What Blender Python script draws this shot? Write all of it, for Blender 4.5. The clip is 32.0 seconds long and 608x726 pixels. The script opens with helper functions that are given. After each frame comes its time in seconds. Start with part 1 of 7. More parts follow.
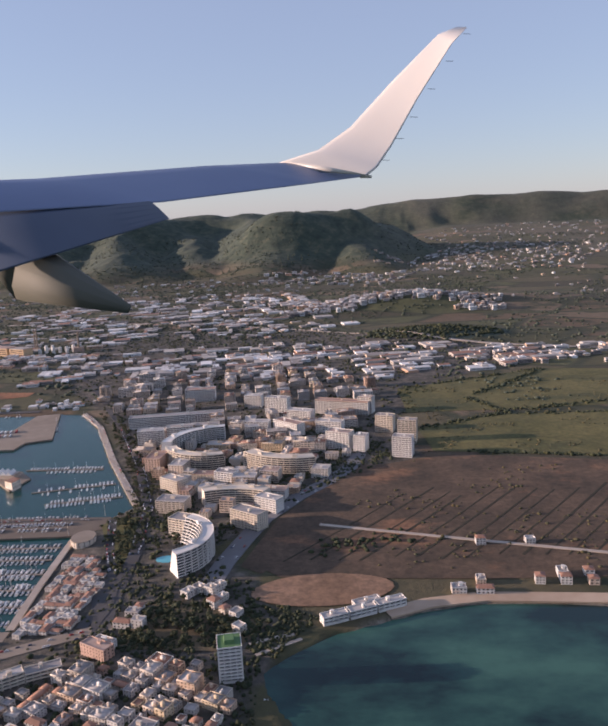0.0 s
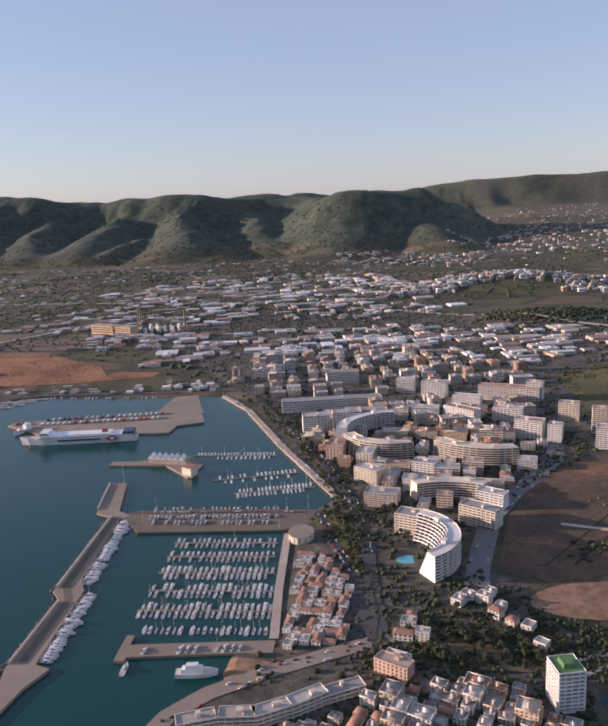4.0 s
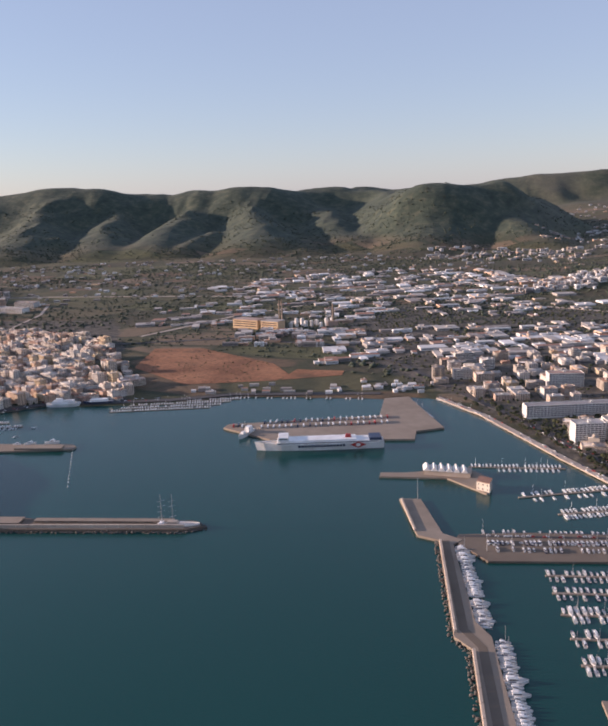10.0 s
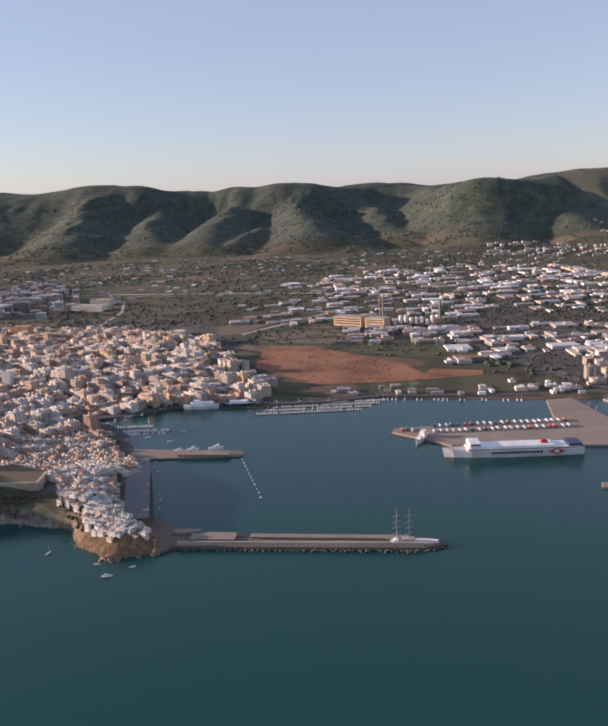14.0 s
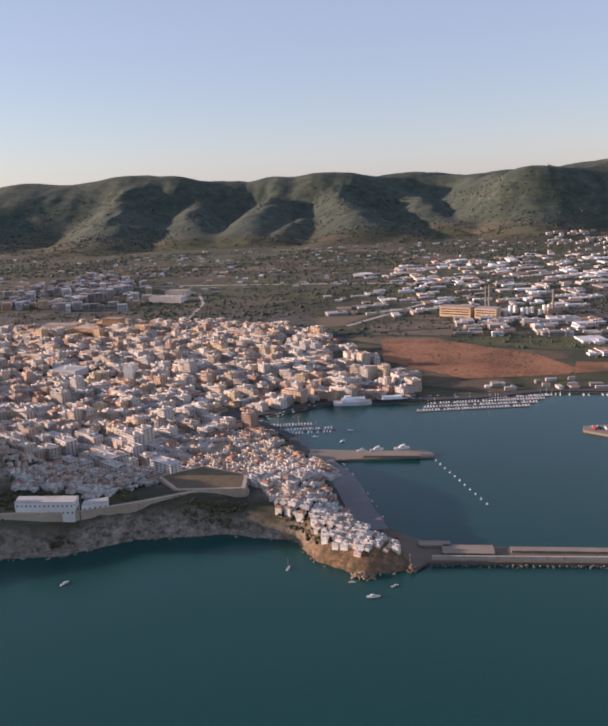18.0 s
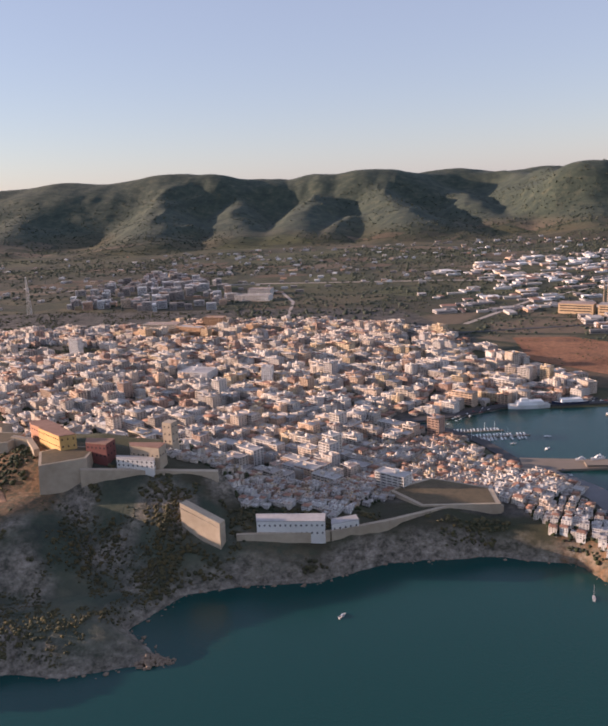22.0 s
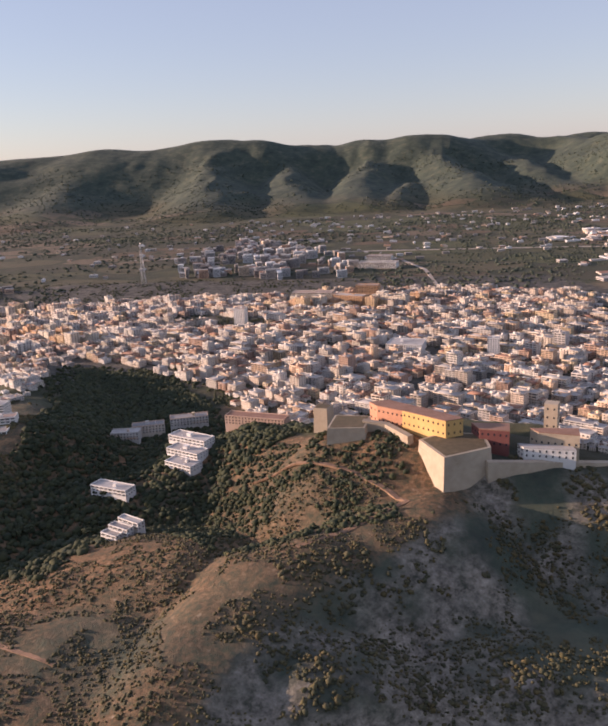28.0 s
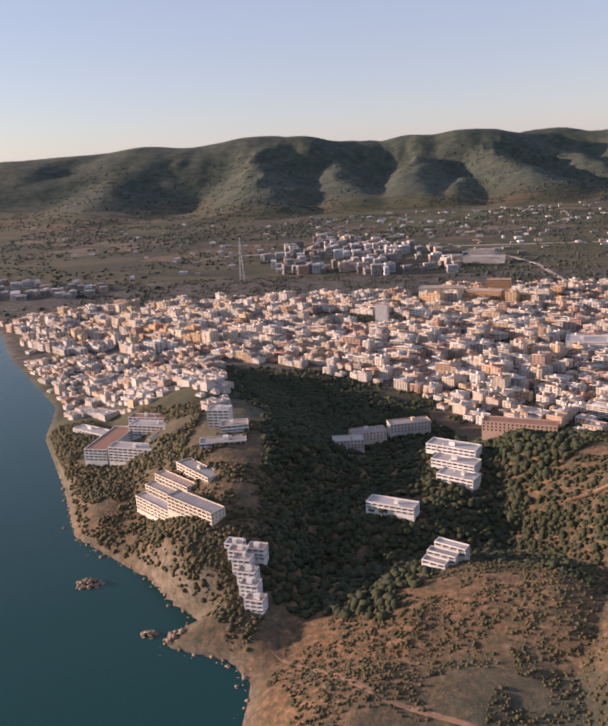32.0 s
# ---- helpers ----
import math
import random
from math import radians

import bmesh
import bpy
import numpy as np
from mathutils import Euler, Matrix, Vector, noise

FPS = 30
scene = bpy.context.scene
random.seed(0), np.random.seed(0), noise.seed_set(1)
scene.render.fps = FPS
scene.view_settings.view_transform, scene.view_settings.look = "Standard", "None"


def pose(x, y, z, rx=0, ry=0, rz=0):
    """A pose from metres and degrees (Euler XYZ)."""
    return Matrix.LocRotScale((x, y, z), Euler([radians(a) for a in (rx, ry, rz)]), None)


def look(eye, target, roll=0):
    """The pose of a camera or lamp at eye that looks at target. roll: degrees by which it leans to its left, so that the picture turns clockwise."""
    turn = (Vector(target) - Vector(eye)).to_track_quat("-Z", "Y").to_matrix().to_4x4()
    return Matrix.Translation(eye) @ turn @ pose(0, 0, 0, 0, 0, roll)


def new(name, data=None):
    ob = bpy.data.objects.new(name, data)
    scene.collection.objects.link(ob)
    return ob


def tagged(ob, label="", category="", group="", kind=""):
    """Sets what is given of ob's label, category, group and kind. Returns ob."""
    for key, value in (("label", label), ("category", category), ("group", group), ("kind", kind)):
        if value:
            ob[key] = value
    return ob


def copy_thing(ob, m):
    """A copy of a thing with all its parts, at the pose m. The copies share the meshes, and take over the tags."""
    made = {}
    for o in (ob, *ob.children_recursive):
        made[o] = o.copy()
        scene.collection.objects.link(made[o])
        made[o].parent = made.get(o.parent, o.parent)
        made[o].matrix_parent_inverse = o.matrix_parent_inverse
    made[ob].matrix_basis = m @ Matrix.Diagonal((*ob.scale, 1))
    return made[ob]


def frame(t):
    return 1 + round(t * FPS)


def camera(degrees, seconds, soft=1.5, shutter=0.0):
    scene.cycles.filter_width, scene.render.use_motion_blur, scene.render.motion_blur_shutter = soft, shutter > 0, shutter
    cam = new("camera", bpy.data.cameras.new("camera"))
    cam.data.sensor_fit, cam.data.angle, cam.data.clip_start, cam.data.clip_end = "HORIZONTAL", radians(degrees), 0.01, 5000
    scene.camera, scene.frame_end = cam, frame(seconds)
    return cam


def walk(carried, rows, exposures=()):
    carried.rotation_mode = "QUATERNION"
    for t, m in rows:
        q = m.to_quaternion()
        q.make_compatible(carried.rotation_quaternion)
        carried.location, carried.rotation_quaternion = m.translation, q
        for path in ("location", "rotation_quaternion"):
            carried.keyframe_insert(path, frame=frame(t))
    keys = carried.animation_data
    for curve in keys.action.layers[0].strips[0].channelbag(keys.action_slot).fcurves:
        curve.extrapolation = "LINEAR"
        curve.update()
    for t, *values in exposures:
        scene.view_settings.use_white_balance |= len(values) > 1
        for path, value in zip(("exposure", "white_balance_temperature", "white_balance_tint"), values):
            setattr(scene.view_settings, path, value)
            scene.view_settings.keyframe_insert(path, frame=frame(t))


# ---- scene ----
cam = camera(43.8, 32.0, soft=2.5)
ROWS = [
    (0.0, -7.21, -1.15, 208.33, 79.03, 2.60, 2.06),
    (0.5, -23.55, 3.79, 207.63, 79.00, 2.58, 2.26),
    (1.0, -39.80, 8.73, 206.99, 78.78, 2.64, 2.58),
    (1.5, -56.00, 13.63, 206.41, 78.46, 2.62, 2.95),
    (2.0, -72.18, 18.50, 205.88, 78.23, 2.61, 3.39),
    (2.5, -88.35, 23.32, 205.39, 78.15, 2.55, 3.65),
    (3.0, -104.53, 28.07, 204.93, 78.12, 2.52, 3.85),
    (3.5, -120.74, 32.74, 204.49, 77.95, 2.39, 4.16),
    (4.0, -137.00, 37.34, 204.07, 77.78, 2.30, 4.56),
    (4.5, -153.32, 41.86, 203.66, 77.67, 2.16, 4.78),
    (6.5, -219.27, 59.08, 202.07, 77.56, 1.85, 5.67),
    (7.0, -235.94, 63.17, 201.66, 77.57, 1.81, 5.79),
    (7.5, -252.70, 67.20, 201.25, 77.60, 1.82, 5.90),
    (8.0, -269.53, 71.15, 200.83, 77.58, 1.88, 6.02),
    (8.5, -286.43, 75.03, 200.39, 77.60, 1.90, 6.11),
    (9.0, -303.41, 78.85, 199.95, 77.57, 1.84, 6.23),
    (9.5, -320.45, 82.62, 199.49, 77.55, 1.93, 6.34),
    (10.0, -337.54, 86.33, 199.03, 77.55, 1.90, 6.44),
    (10.5, -354.70, 90.01, 198.55, 77.56, 1.91, 6.57),
    (11.0, -371.90, 93.64, 198.06, 77.52, 1.98, 6.67),
    (11.5, -389.15, 97.25, 197.56, 77.51, 1.97, 6.77),
    (12.0, -406.43, 100.82, 197.04, 77.52, 2.06, 6.89),
    (12.5, -423.74, 104.38, 196.52, 77.50, 2.06, 6.95),
    (13.0, -441.08, 107.92, 195.99, 77.47, 2.08, 7.04),
    (13.5, -458.44, 111.45, 195.44, 77.44, 2.10, 7.18),
    (14.0, -475.82, 114.96, 194.89, 77.45, 2.19, 7.26),
    (14.5, -493.20, 118.48, 194.33, 77.44, 2.21, 7.33),
    (16.5, -562.74, 132.55, 192.04, 77.28, 2.31, 7.58),
    (17.0, -580.11, 136.07, 191.45, 77.07, 2.37, 7.64),
    (17.5, -597.47, 139.60, 190.86, 76.93, 2.39, 7.69),
    (18.0, -614.82, 143.13, 190.26, 76.91, 2.42, 7.80),
    (18.5, -632.15, 146.67, 189.66, 76.95, 2.47, 7.88),
    (19.0, -649.47, 150.21, 189.06, 76.96, 2.51, 7.95),
    (19.5, -666.78, 153.74, 188.46, 76.97, 2.61, 8.08),
    (20.0, -684.07, 157.27, 187.85, 76.95, 2.56, 8.20),
    (20.5, -701.35, 160.79, 187.24, 76.94, 2.59, 8.26),
    (21.0, -718.63, 164.30, 186.63, 76.94, 2.67, 8.36),
    (21.5, -735.89, 167.80, 186.01, 76.95, 2.68, 8.43),
    (22.0, -753.15, 171.28, 185.40, 76.96, 2.81, 8.53),
    (22.5, -770.41, 174.73, 184.78, 76.96, 2.86, 8.63),
    (23.0, -787.67, 178.17, 184.16, 76.96, 2.89, 8.75),
    (23.5, -804.94, 181.57, 183.53, 76.93, 2.94, 8.86),
    (24.0, -822.21, 184.94, 182.91, 76.92, 3.01, 8.91),
    (24.5, -839.49, 188.28, 182.27, 76.92, 3.04, 8.97),
    (25.0, -856.79, 191.58, 181.64, 76.94, 3.09, 9.12),
    (25.5, -874.10, 194.84, 181.00, 76.94, 3.17, 9.17),
    (27.5, -943.56, 207.52, 178.43, 74.87, 2.86, 8.33),
    (28.0, -960.98, 210.61, 177.78, 74.87, 2.86, 8.49),
    (28.5, -978.42, 213.68, 177.14, 74.85, 2.97, 8.58),
    (29.0, -995.87, 216.74, 176.49, 74.88, 3.02, 8.69),
    (29.5, -1013.34, 219.79, 175.85, 74.86, 3.04, 8.81),
    (30.0, -1030.81, 222.85, 175.21, 74.86, 3.07, 8.91),
    (30.5, -1048.28, 225.94, 174.58, 74.87, 3.17, 9.00),
    (31.0, -1065.74, 229.07, 173.96, 74.88, 3.20, 9.13),
    (31.5, -1083.17, 232.27, 173.35, 74.86, 3.25, 9.25),
    (32.0, -1100.55, 235.56, 172.76, 74.86, 3.29, 9.35),
]
walk(cam, [(t, pose(x, y, z, rx, ry, rz)) for t, x, y, z, rx, ry, rz in ROWS],
     exposures=[(0.0, 0.02, 5800, 18), (12.0, 0.1, 5900, 18), (32.0, 0.14, 6250, 22)])

# ---- light: a low winter sun on the left of the flight, and the sky ----
SUN_EL, SUN_AZ = radians(10.7), radians(269)   # azimuth clockwise from +y
SUN_DIR = Vector((math.sin(SUN_AZ) * math.cos(SUN_EL), math.cos(SUN_AZ) * math.cos(SUN_EL), math.sin(SUN_EL)))
world = bpy.data.worlds.new("world")
scene.world = world
world.use_nodes = True
wn = world.node_tree
sky = wn.nodes.new("ShaderNodeTexSky")
sky.sky_type, sky.sun_disc, sky.sun_elevation, sky.sun_rotation = "NISHITA", False, SUN_EL, SUN_AZ
sky.air_density, sky.dust_density, sky.ozone_density, sky.altitude = 1.0, 0.4, 1.2, 200
haze = wn.nodes.new("ShaderNodeMix")   # thin even haze over the whole sky
haze.data_type = "RGBA"
haze.inputs[0].default_value, haze.inputs[7].default_value = 0.38, (5.5, 5.8, 7.2, 1)
wn.links.new(sky.outputs[0], haze.inputs[6])
wn.links.new(haze.outputs[2], wn.nodes["Background"].inputs[0])
wn.nodes["Background"].inputs[1].default_value = 0.12
sun_lamp = bpy.data.lights.new("sun", "SUN")
sun_lamp.energy, sun_lamp.angle, sun_lamp.color = 8.0, radians(0.6), (1.0, 0.715, 0.505)
new("sun", sun_lamp).matrix_world = look(SUN_DIR * 4000, (0, 0, 0))

# ---- materials ----
def material(name, rough=0.8, metal=0.0):
    m = bpy.data.materials.new(name)
    m.use_nodes = True
    b = m.node_tree.nodes["Principled BSDF"]
    b.inputs["Roughness"].default_value, b.inputs["Metallic"].default_value = rough, metal
    return m, m.node_tree, b


def node(nt, kind, **values):
    n = nt.nodes.new(kind)
    for k, v in values.items():
        n.inputs[k.replace("_", " ")].default_value = v
    return n


def ramp(nt, fac, stops, constant=False):
    r = nt.nodes.new("ShaderNodeValToRGB")
    if constant:
        r.color_ramp.interpolation = "CONSTANT"
    while len(r.color_ramp.elements) < len(stops):
        r.color_ramp.elements.new(0.5)
    for e, (p, c) in zip(r.color_ramp.elements, stops):
        e.position, e.color = p, (*c, 1)
    nt.links.new(fac, r.inputs[0])
    return r.outputs[0]


def mix(nt, fac, a, b, mode="MIX"):
    n = nt.nodes.new("ShaderNodeMix")
    n.data_type, n.blend_type = "RGBA", mode
    if isinstance(fac, float):
        n.inputs[0].default_value = fac
    else:
        nt.links.new(fac, n.inputs[0])
    for socket, v in ((n.inputs[6], a), (n.inputs[7], b)):
        if isinstance(v, tuple):
            socket.default_value = (*v, 1)
        else:
            nt.links.new(v, socket)
    return n.outputs[2]


def place(nt, scale=(1, 1, 1), turn=0.0):
    """World position, scaled and turned, as texture coordinates."""
    g = nt.nodes.new("ShaderNodeNewGeometry")
    mp = nt.nodes.new("ShaderNodeMapping")
    mp.inputs["Scale"].default_value = scale
    mp.inputs["Rotation"].default_value = (0, 0, turn)
    nt.links.new(g.outputs["Position"], mp.inputs[0])
    return mp.outputs[0]


def noisy(nt, coords, scale, detail=4.0, rough=0.55):
    n = node(nt, "ShaderNodeTexNoise", Scale=scale, Detail=detail, Roughness=rough)
    if coords is not None:
        nt.links.new(coords, n.inputs["Vector"])
    return n.outputs["Fac"]


def bump(nt, b, height, strength, distance):
    n = node(nt, "ShaderNodeBump", Strength=strength, Distance=distance)
    nt.links.new(height, n.inputs["Height"])
    nt.links.new(n.outputs[0], b.inputs["Normal"])


def surface(name, dark, light, scale=0.5, rough=0.8, metal=0.0, relief=0.0, random_tint=None, islands=False):
    """A weathered surface: two scales of variation between two tones, world-sized; random_tint: a ramp picked per object."""
    m, nt, b = material(name, rough, metal)
    co = place(nt)
    n1, n2 = noisy(nt, co, scale, 5), noisy(nt, co, scale * 0.13, 3)
    col = mix(nt, n1, dark, light)
    if random_tint:
        pick = nt.nodes.new("ShaderNodeNewGeometry").outputs["Random Per Island"] if islands else nt.nodes.new("ShaderNodeObjectInfo").outputs["Random"]
        col = mix(nt, 1.0, col, ramp(nt, pick, random_tint, True), "MULTIPLY")
    stain = ramp(nt, n2, [(0.3, (0.78, 0.76, 0.74)), (0.62, (1, 1, 1))])
    col = mix(nt, 1.0, col, stain, "MULTIPLY")
    nt.links.new(col, b.inputs["Base Color"])
    if relief:
        bump(nt, b, n1, 0.5, relief)
    return m


PLASTER_TINTS = [(0.0, (1, 1, 1)), (0.36, (1, 0.93, 0.84)), (0.58, (1, 0.88, 0.78)), (0.72, (0.92, 0.92, 0.93)),
                 (0.86, (1.0, 0.76, 0.60)), (0.93, (0.88, 0.68, 0.58)), (0.97, (1.0, 0.84, 0.60))]
ROOF_TINTS = [(0.0, (1, 1, 1)), (0.40, (0.80, 0.76, 0.72)), (0.66, (0.92, 0.72, 0.62)), (0.80, (0.66, 0.66, 0.68)), (0.95, (0.78, 0.56, 0.48))]
M_WALL = surface("lime_plaster", (0.52, 0.49, 0.45), (0.74, 0.71, 0.67), 0.25, 0.85, random_tint=PLASTER_TINTS)
M_WHITEWASH = surface("whitewash", (0.54, 0.52, 0.49), (0.76, 0.74, 0.71), 0.3, 0.85, random_tint=[(0.0, (1, 1, 1)), (0.66, (1, 0.94, 0.87)), (0.86, (0.88, 0.88, 0.9)), (0.94, (1, 0.82, 0.68))])
M_WHITE = surface("white_render", (0.66, 0.64, 0.61), (0.82, 0.80, 0.77), 0.3, 0.8)
M_WALL_TOWN, nt_, b_ = material("town_plaster", 0.85)
at_ = nt_.nodes.new("ShaderNodeAttribute")
at_.attribute_name = "tint"
nt_.links.new(mix(nt_, 1.0, mix(nt_, noisy(nt_, place(nt_), 0.25, 5), (0.51, 0.47, 0.42), (0.78, 0.73, 0.68)), at_.outputs["Color"], "MULTIPLY"), b_.inputs["Base Color"])
M_ROOF = surface("roof_terrace", (0.34, 0.32, 0.31), (0.55, 0.53, 0.51), 0.5, 0.9, random_tint=ROOF_TINTS)
M_TILE = surface("clay_roof_tile", (0.24, 0.125, 0.085), (0.38, 0.22, 0.155), 1.4, 0.85, relief=0.05)
M_STONE = surface("fortress_limestone", (0.36, 0.29, 0.21), (0.55, 0.46, 0.35), 0.35, 0.9, relief=0.15)
M_OCHRE = surface("ochre_plaster", (0.58, 0.36, 0.12), (0.72, 0.48, 0.19), 0.3, 0.85)
M_ORANGE = surface("orange_render", (0.52, 0.32, 0.18), (0.64, 0.42, 0.26), 0.2, 0.8)
M_OXBLOOD = surface("oxblood_plaster", (0.15, 0.05, 0.045), (0.22, 0.08, 0.07), 0.3, 0.85)
M_CONCRETE = surface("quay_concrete", (0.20, 0.165, 0.13), (0.33, 0.275, 0.22), 0.12, 0.9, relief=0.03)
M_YARD = surface("yard_concrete", (0.105, 0.085, 0.066), (0.20, 0.162, 0.125), 0.10, 0.9, relief=0.03)
M_ASPHALT = surface("asphalt", (0.045, 0.045, 0.05), (0.085, 0.083, 0.085), 0.15, 0.9)
M_GREYROAD = surface("worn_grey_road", (0.13, 0.13, 0.14), (0.20, 0.20, 0.21), 0.15, 0.9)
M_PAVING = surface("pale_paving", (0.36, 0.30, 0.25), (0.52, 0.45, 0.38), 0.2, 0.9)
M_ROCK = surface("shore_rock", (0.13, 0.095, 0.065), (0.34, 0.26, 0.19), 0.4, 0.95, relief=0.5)
M_GLASS, nt_, b_ = material("window_glass", 0.12)
b_.inputs["Base Color"].default_value = (0.03, 0.035, 0.045, 1)
M_POOL, nt_, b_ = material("pool_water", 0.08)
b_.inputs["Base Color"].default_value = (0.12, 0.42, 0.5, 1)
M_HULL = surface("white_gelcoat", (0.72, 0.72, 0.72), (0.86, 0.86, 0.85), 0.8, 0.3)
M_DECK = surface("boat_deck", (0.42, 0.38, 0.33), (0.66, 0.62, 0.57), 1.2, 0.6)
M_NAVY = surface("navy_paint", (0.02, 0.03, 0.07), (0.03, 0.05, 0.11), 0.5, 0.4)
M_RED = surface("red_paint", (0.32, 0.03, 0.03), (0.45, 0.05, 0.04), 0.5, 0.45)
M_METAL = surface("painted_mast", (0.5, 0.5, 0.5), (0.7, 0.7, 0.7), 1.0, 0.35, 0.6)
M_BARK = surface("bark", (0.06, 0.04, 0.03), (0.13, 0.09, 0.06), 2.0, 0.95)
LEAF_TINTS = [(0.0, (1, 1, 1)), (0.3, (0.68, 0.76, 0.75)), (0.6, (1.12, 1.06, 0.9)), (0.85, (1.22, 1.05, 0.82))]
M_LEAF = surface("pine_foliage", (0.022, 0.032, 0.016), (0.052, 0.062, 0.028), 0.8, 0.95, random_tint=LEAF_TINTS, islands=True)
M_SHRUB = surface("scrub_foliage", (0.046, 0.048, 0.024), (0.115, 0.100, 0.050), 0.15, 0.95, random_tint=LEAF_TINTS, islands=True)
M_DARKROCK = surface("wet_armour_rock", (0.06, 0.055, 0.05), (0.17, 0.155, 0.14), 0.4, 0.95, relief=0.3)
# pine green with the blue and paleness of distance haze mixed in
M_HAZY_PINES = surface("far_pine_foliage", (0.034, 0.050, 0.038), (0.070, 0.086, 0.056), 0.05, 0.95)


def sea_material():
    m, nt, b = material("sea_water", 0.16)
    co = place(nt)
    n1, n2 = noisy(nt, place(nt, (1, 1.6, 1)), 0.011, 6, 0.6), noisy(nt, co, 0.0016, 3)
    deep = mix(nt, n2, (0.004, 0.036, 0.036), (0.009, 0.062, 0.056))
    # pale sand and dark weed on the shallow floor of the eastern bay
    g = nt.nodes.new("ShaderNodeNewGeometry")
    sp = nt.nodes.new("ShaderNodeSeparateXYZ")
    nt.links.new(g.outputs["Position"], sp.inputs[0])
    mr = node(nt, "ShaderNodeMapRange", From_Min=-70.0, From_Max=-20.0)
    nt.links.new(sp.outputs[0], mr.inputs["Value"])
    shallow = ramp(nt, n1, [(0.40, (0.007, 0.024, 0.026)), (0.50, (0.022, 0.066, 0.056)), (0.64, (0.050, 0.125, 0.094))])
    nt.links.new(mix(nt, mr.outputs[0], deep, shallow), b.inputs["Base Color"])
    b.inputs["IOR"].default_value = 1.33
    bump(nt, b, noisy(nt, place(nt, (1, 1.5, 1)), 0.55, 6, 0.6), 0.35, 0.35)
    return m


def ground_material():
    """Plain, scrub, town ground, sand and rock, after the land-cover weights kept on the mesh."""
    m, nt, b = material("ground", 0.95)
    cover = nt.nodes.new("ShaderNodeAttribute")
    cover.attribute_name = "cover"
    sp = nt.nodes.new("ShaderNodeSeparateColor")
    nt.links.new(cover.outputs["Color"], sp.inputs[0])
    # farmland: crooked plots, each with a tone and furrows
    co = place(nt, (0.5, 1, 1), 0.25)
    vor = node(nt, "ShaderNodeTexVoronoi", Scale=0.011, Randomness=0.85)
    nt.links.new(co, vor.inputs["Vector"])
    tone = nt.nodes.new("ShaderNodeSeparateColor")
    nt.links.new(vor.outputs["Color"], tone.inputs[0])
    plots = ramp(nt, tone.outputs[0], [(0.0, (0.072, 0.070, 0.032)), (0.25, (0.090, 0.078, 0.042)), (0.45, (0.054, 0.050, 0.029)),
                                      (0.62, (0.115, 0.080, 0.048)), (0.76, (0.078, 0.082, 0.034)), (0.90, (0.150, 0.112, 0.072))], True)
    edge = node(nt, "ShaderNodeTexVoronoi", Scale=0.011, Randomness=0.85)
    edge.feature = "DISTANCE_TO_EDGE"
    nt.links.new(co, edge.inputs["Vector"])
    hedge = ramp(nt, edge.outputs["Distance"], [(0.02, (1, 1, 1)), (0.06, (0, 0, 0))])
    fine = noisy(nt, place(nt), 0.09, 9, 0.75)
    plots = mix(nt, hedge, plots, (0.035, 0.042, 0.020))
    trees = ramp(nt, noisy(nt, place(nt), 0.012, 7, 0.65), [(0.52, (0, 0, 0)), (0.62, (1, 1, 1))])
    plots = mix(nt, trees, plots, (0.040, 0.046, 0.022))
    # pine and scrub hillsides, their tones blued and paled to imitate distance haze
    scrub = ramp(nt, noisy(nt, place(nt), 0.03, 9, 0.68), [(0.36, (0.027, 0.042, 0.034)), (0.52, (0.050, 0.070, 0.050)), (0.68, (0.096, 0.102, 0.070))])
    urban = ramp(nt, fine, [(0.34, (0.034, 0.036, 0.026)), (0.48, (0.066, 0.062, 0.053)), (0.62, (0.12, 0.105, 0.09)), (0.75, (0.21, 0.18, 0.15))])
    rock = ramp(nt, noisy(nt, place(nt, (1, 1, 1.6)), 0.24, 10, 0.78), [(0.38, (0.045, 0.045, 0.032)), (0.46, (0.15, 0.130, 0.105)), (0.57, (0.28, 0.245, 0.205)), (0.70, (0.44, 0.40, 0.35))])
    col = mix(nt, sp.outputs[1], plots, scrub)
    col = mix(nt, sp.outputs[0], col, urban)
    earth = ramp(nt, noisy(nt, place(nt), 0.30, 10, 0.78), [(0.36, (0.040, 0.042, 0.021)), (0.44, (0.085, 0.066, 0.034)), (0.51, (0.165, 0.092, 0.044)), (0.58, (0.240, 0.134, 0.068)), (0.68, (0.38, 0.30, 0.22))])
    col = mix(nt, cover.outputs["Alpha"], col, earth)
    col = mix(nt, sp.outputs[2], col, rock)
    col = mix(nt, 1.0, col, ramp(nt, fine, [(0.3, (0.72, 0.72, 0.72)), (0.65, (1.12, 1.1, 1.05))]), "MULTIPLY")
    nt.links.new(col, b.inputs["Base Color"])
    bump(nt, b, noisy(nt, place(nt), 0.12, 8, 0.7), 0.7, 1.6)
    return m


M_SEA, M_GROUND = sea_material(), ground_material()

# ---- plan of the coast, in metres ----
BEACH = [(4500, 200), (900, 300), (420, 345), (250, 362), (130, 370), (68, 375), (37, 369), (12, 358), (-14, 347), (-34, 330), (-47, 316), (-40, 296), (-30, 279), (-34, 240), (-58, 216), (-105, 203)]
MARINA = [(-165, 204), (-212, 222), (-236, 252), (-240, 275), (-229, 299), (-218, 317), (-204, 326), (-204, 344), (-205, 350), (-186, 352), (-188, 476), (-178, 507), (-164, 528), (-215, 638), (-261, 753), (-297, 812),
          (-326, 822), (-345, 812), (-420, 820), (-500, 823), (-560, 800), (-608, 790), (-688, 785), (-730, 758), (-778, 739), (-742, 728), (-716, 704), (-694, 658), (-671, 641), (-640, 560), (-629, 524)]
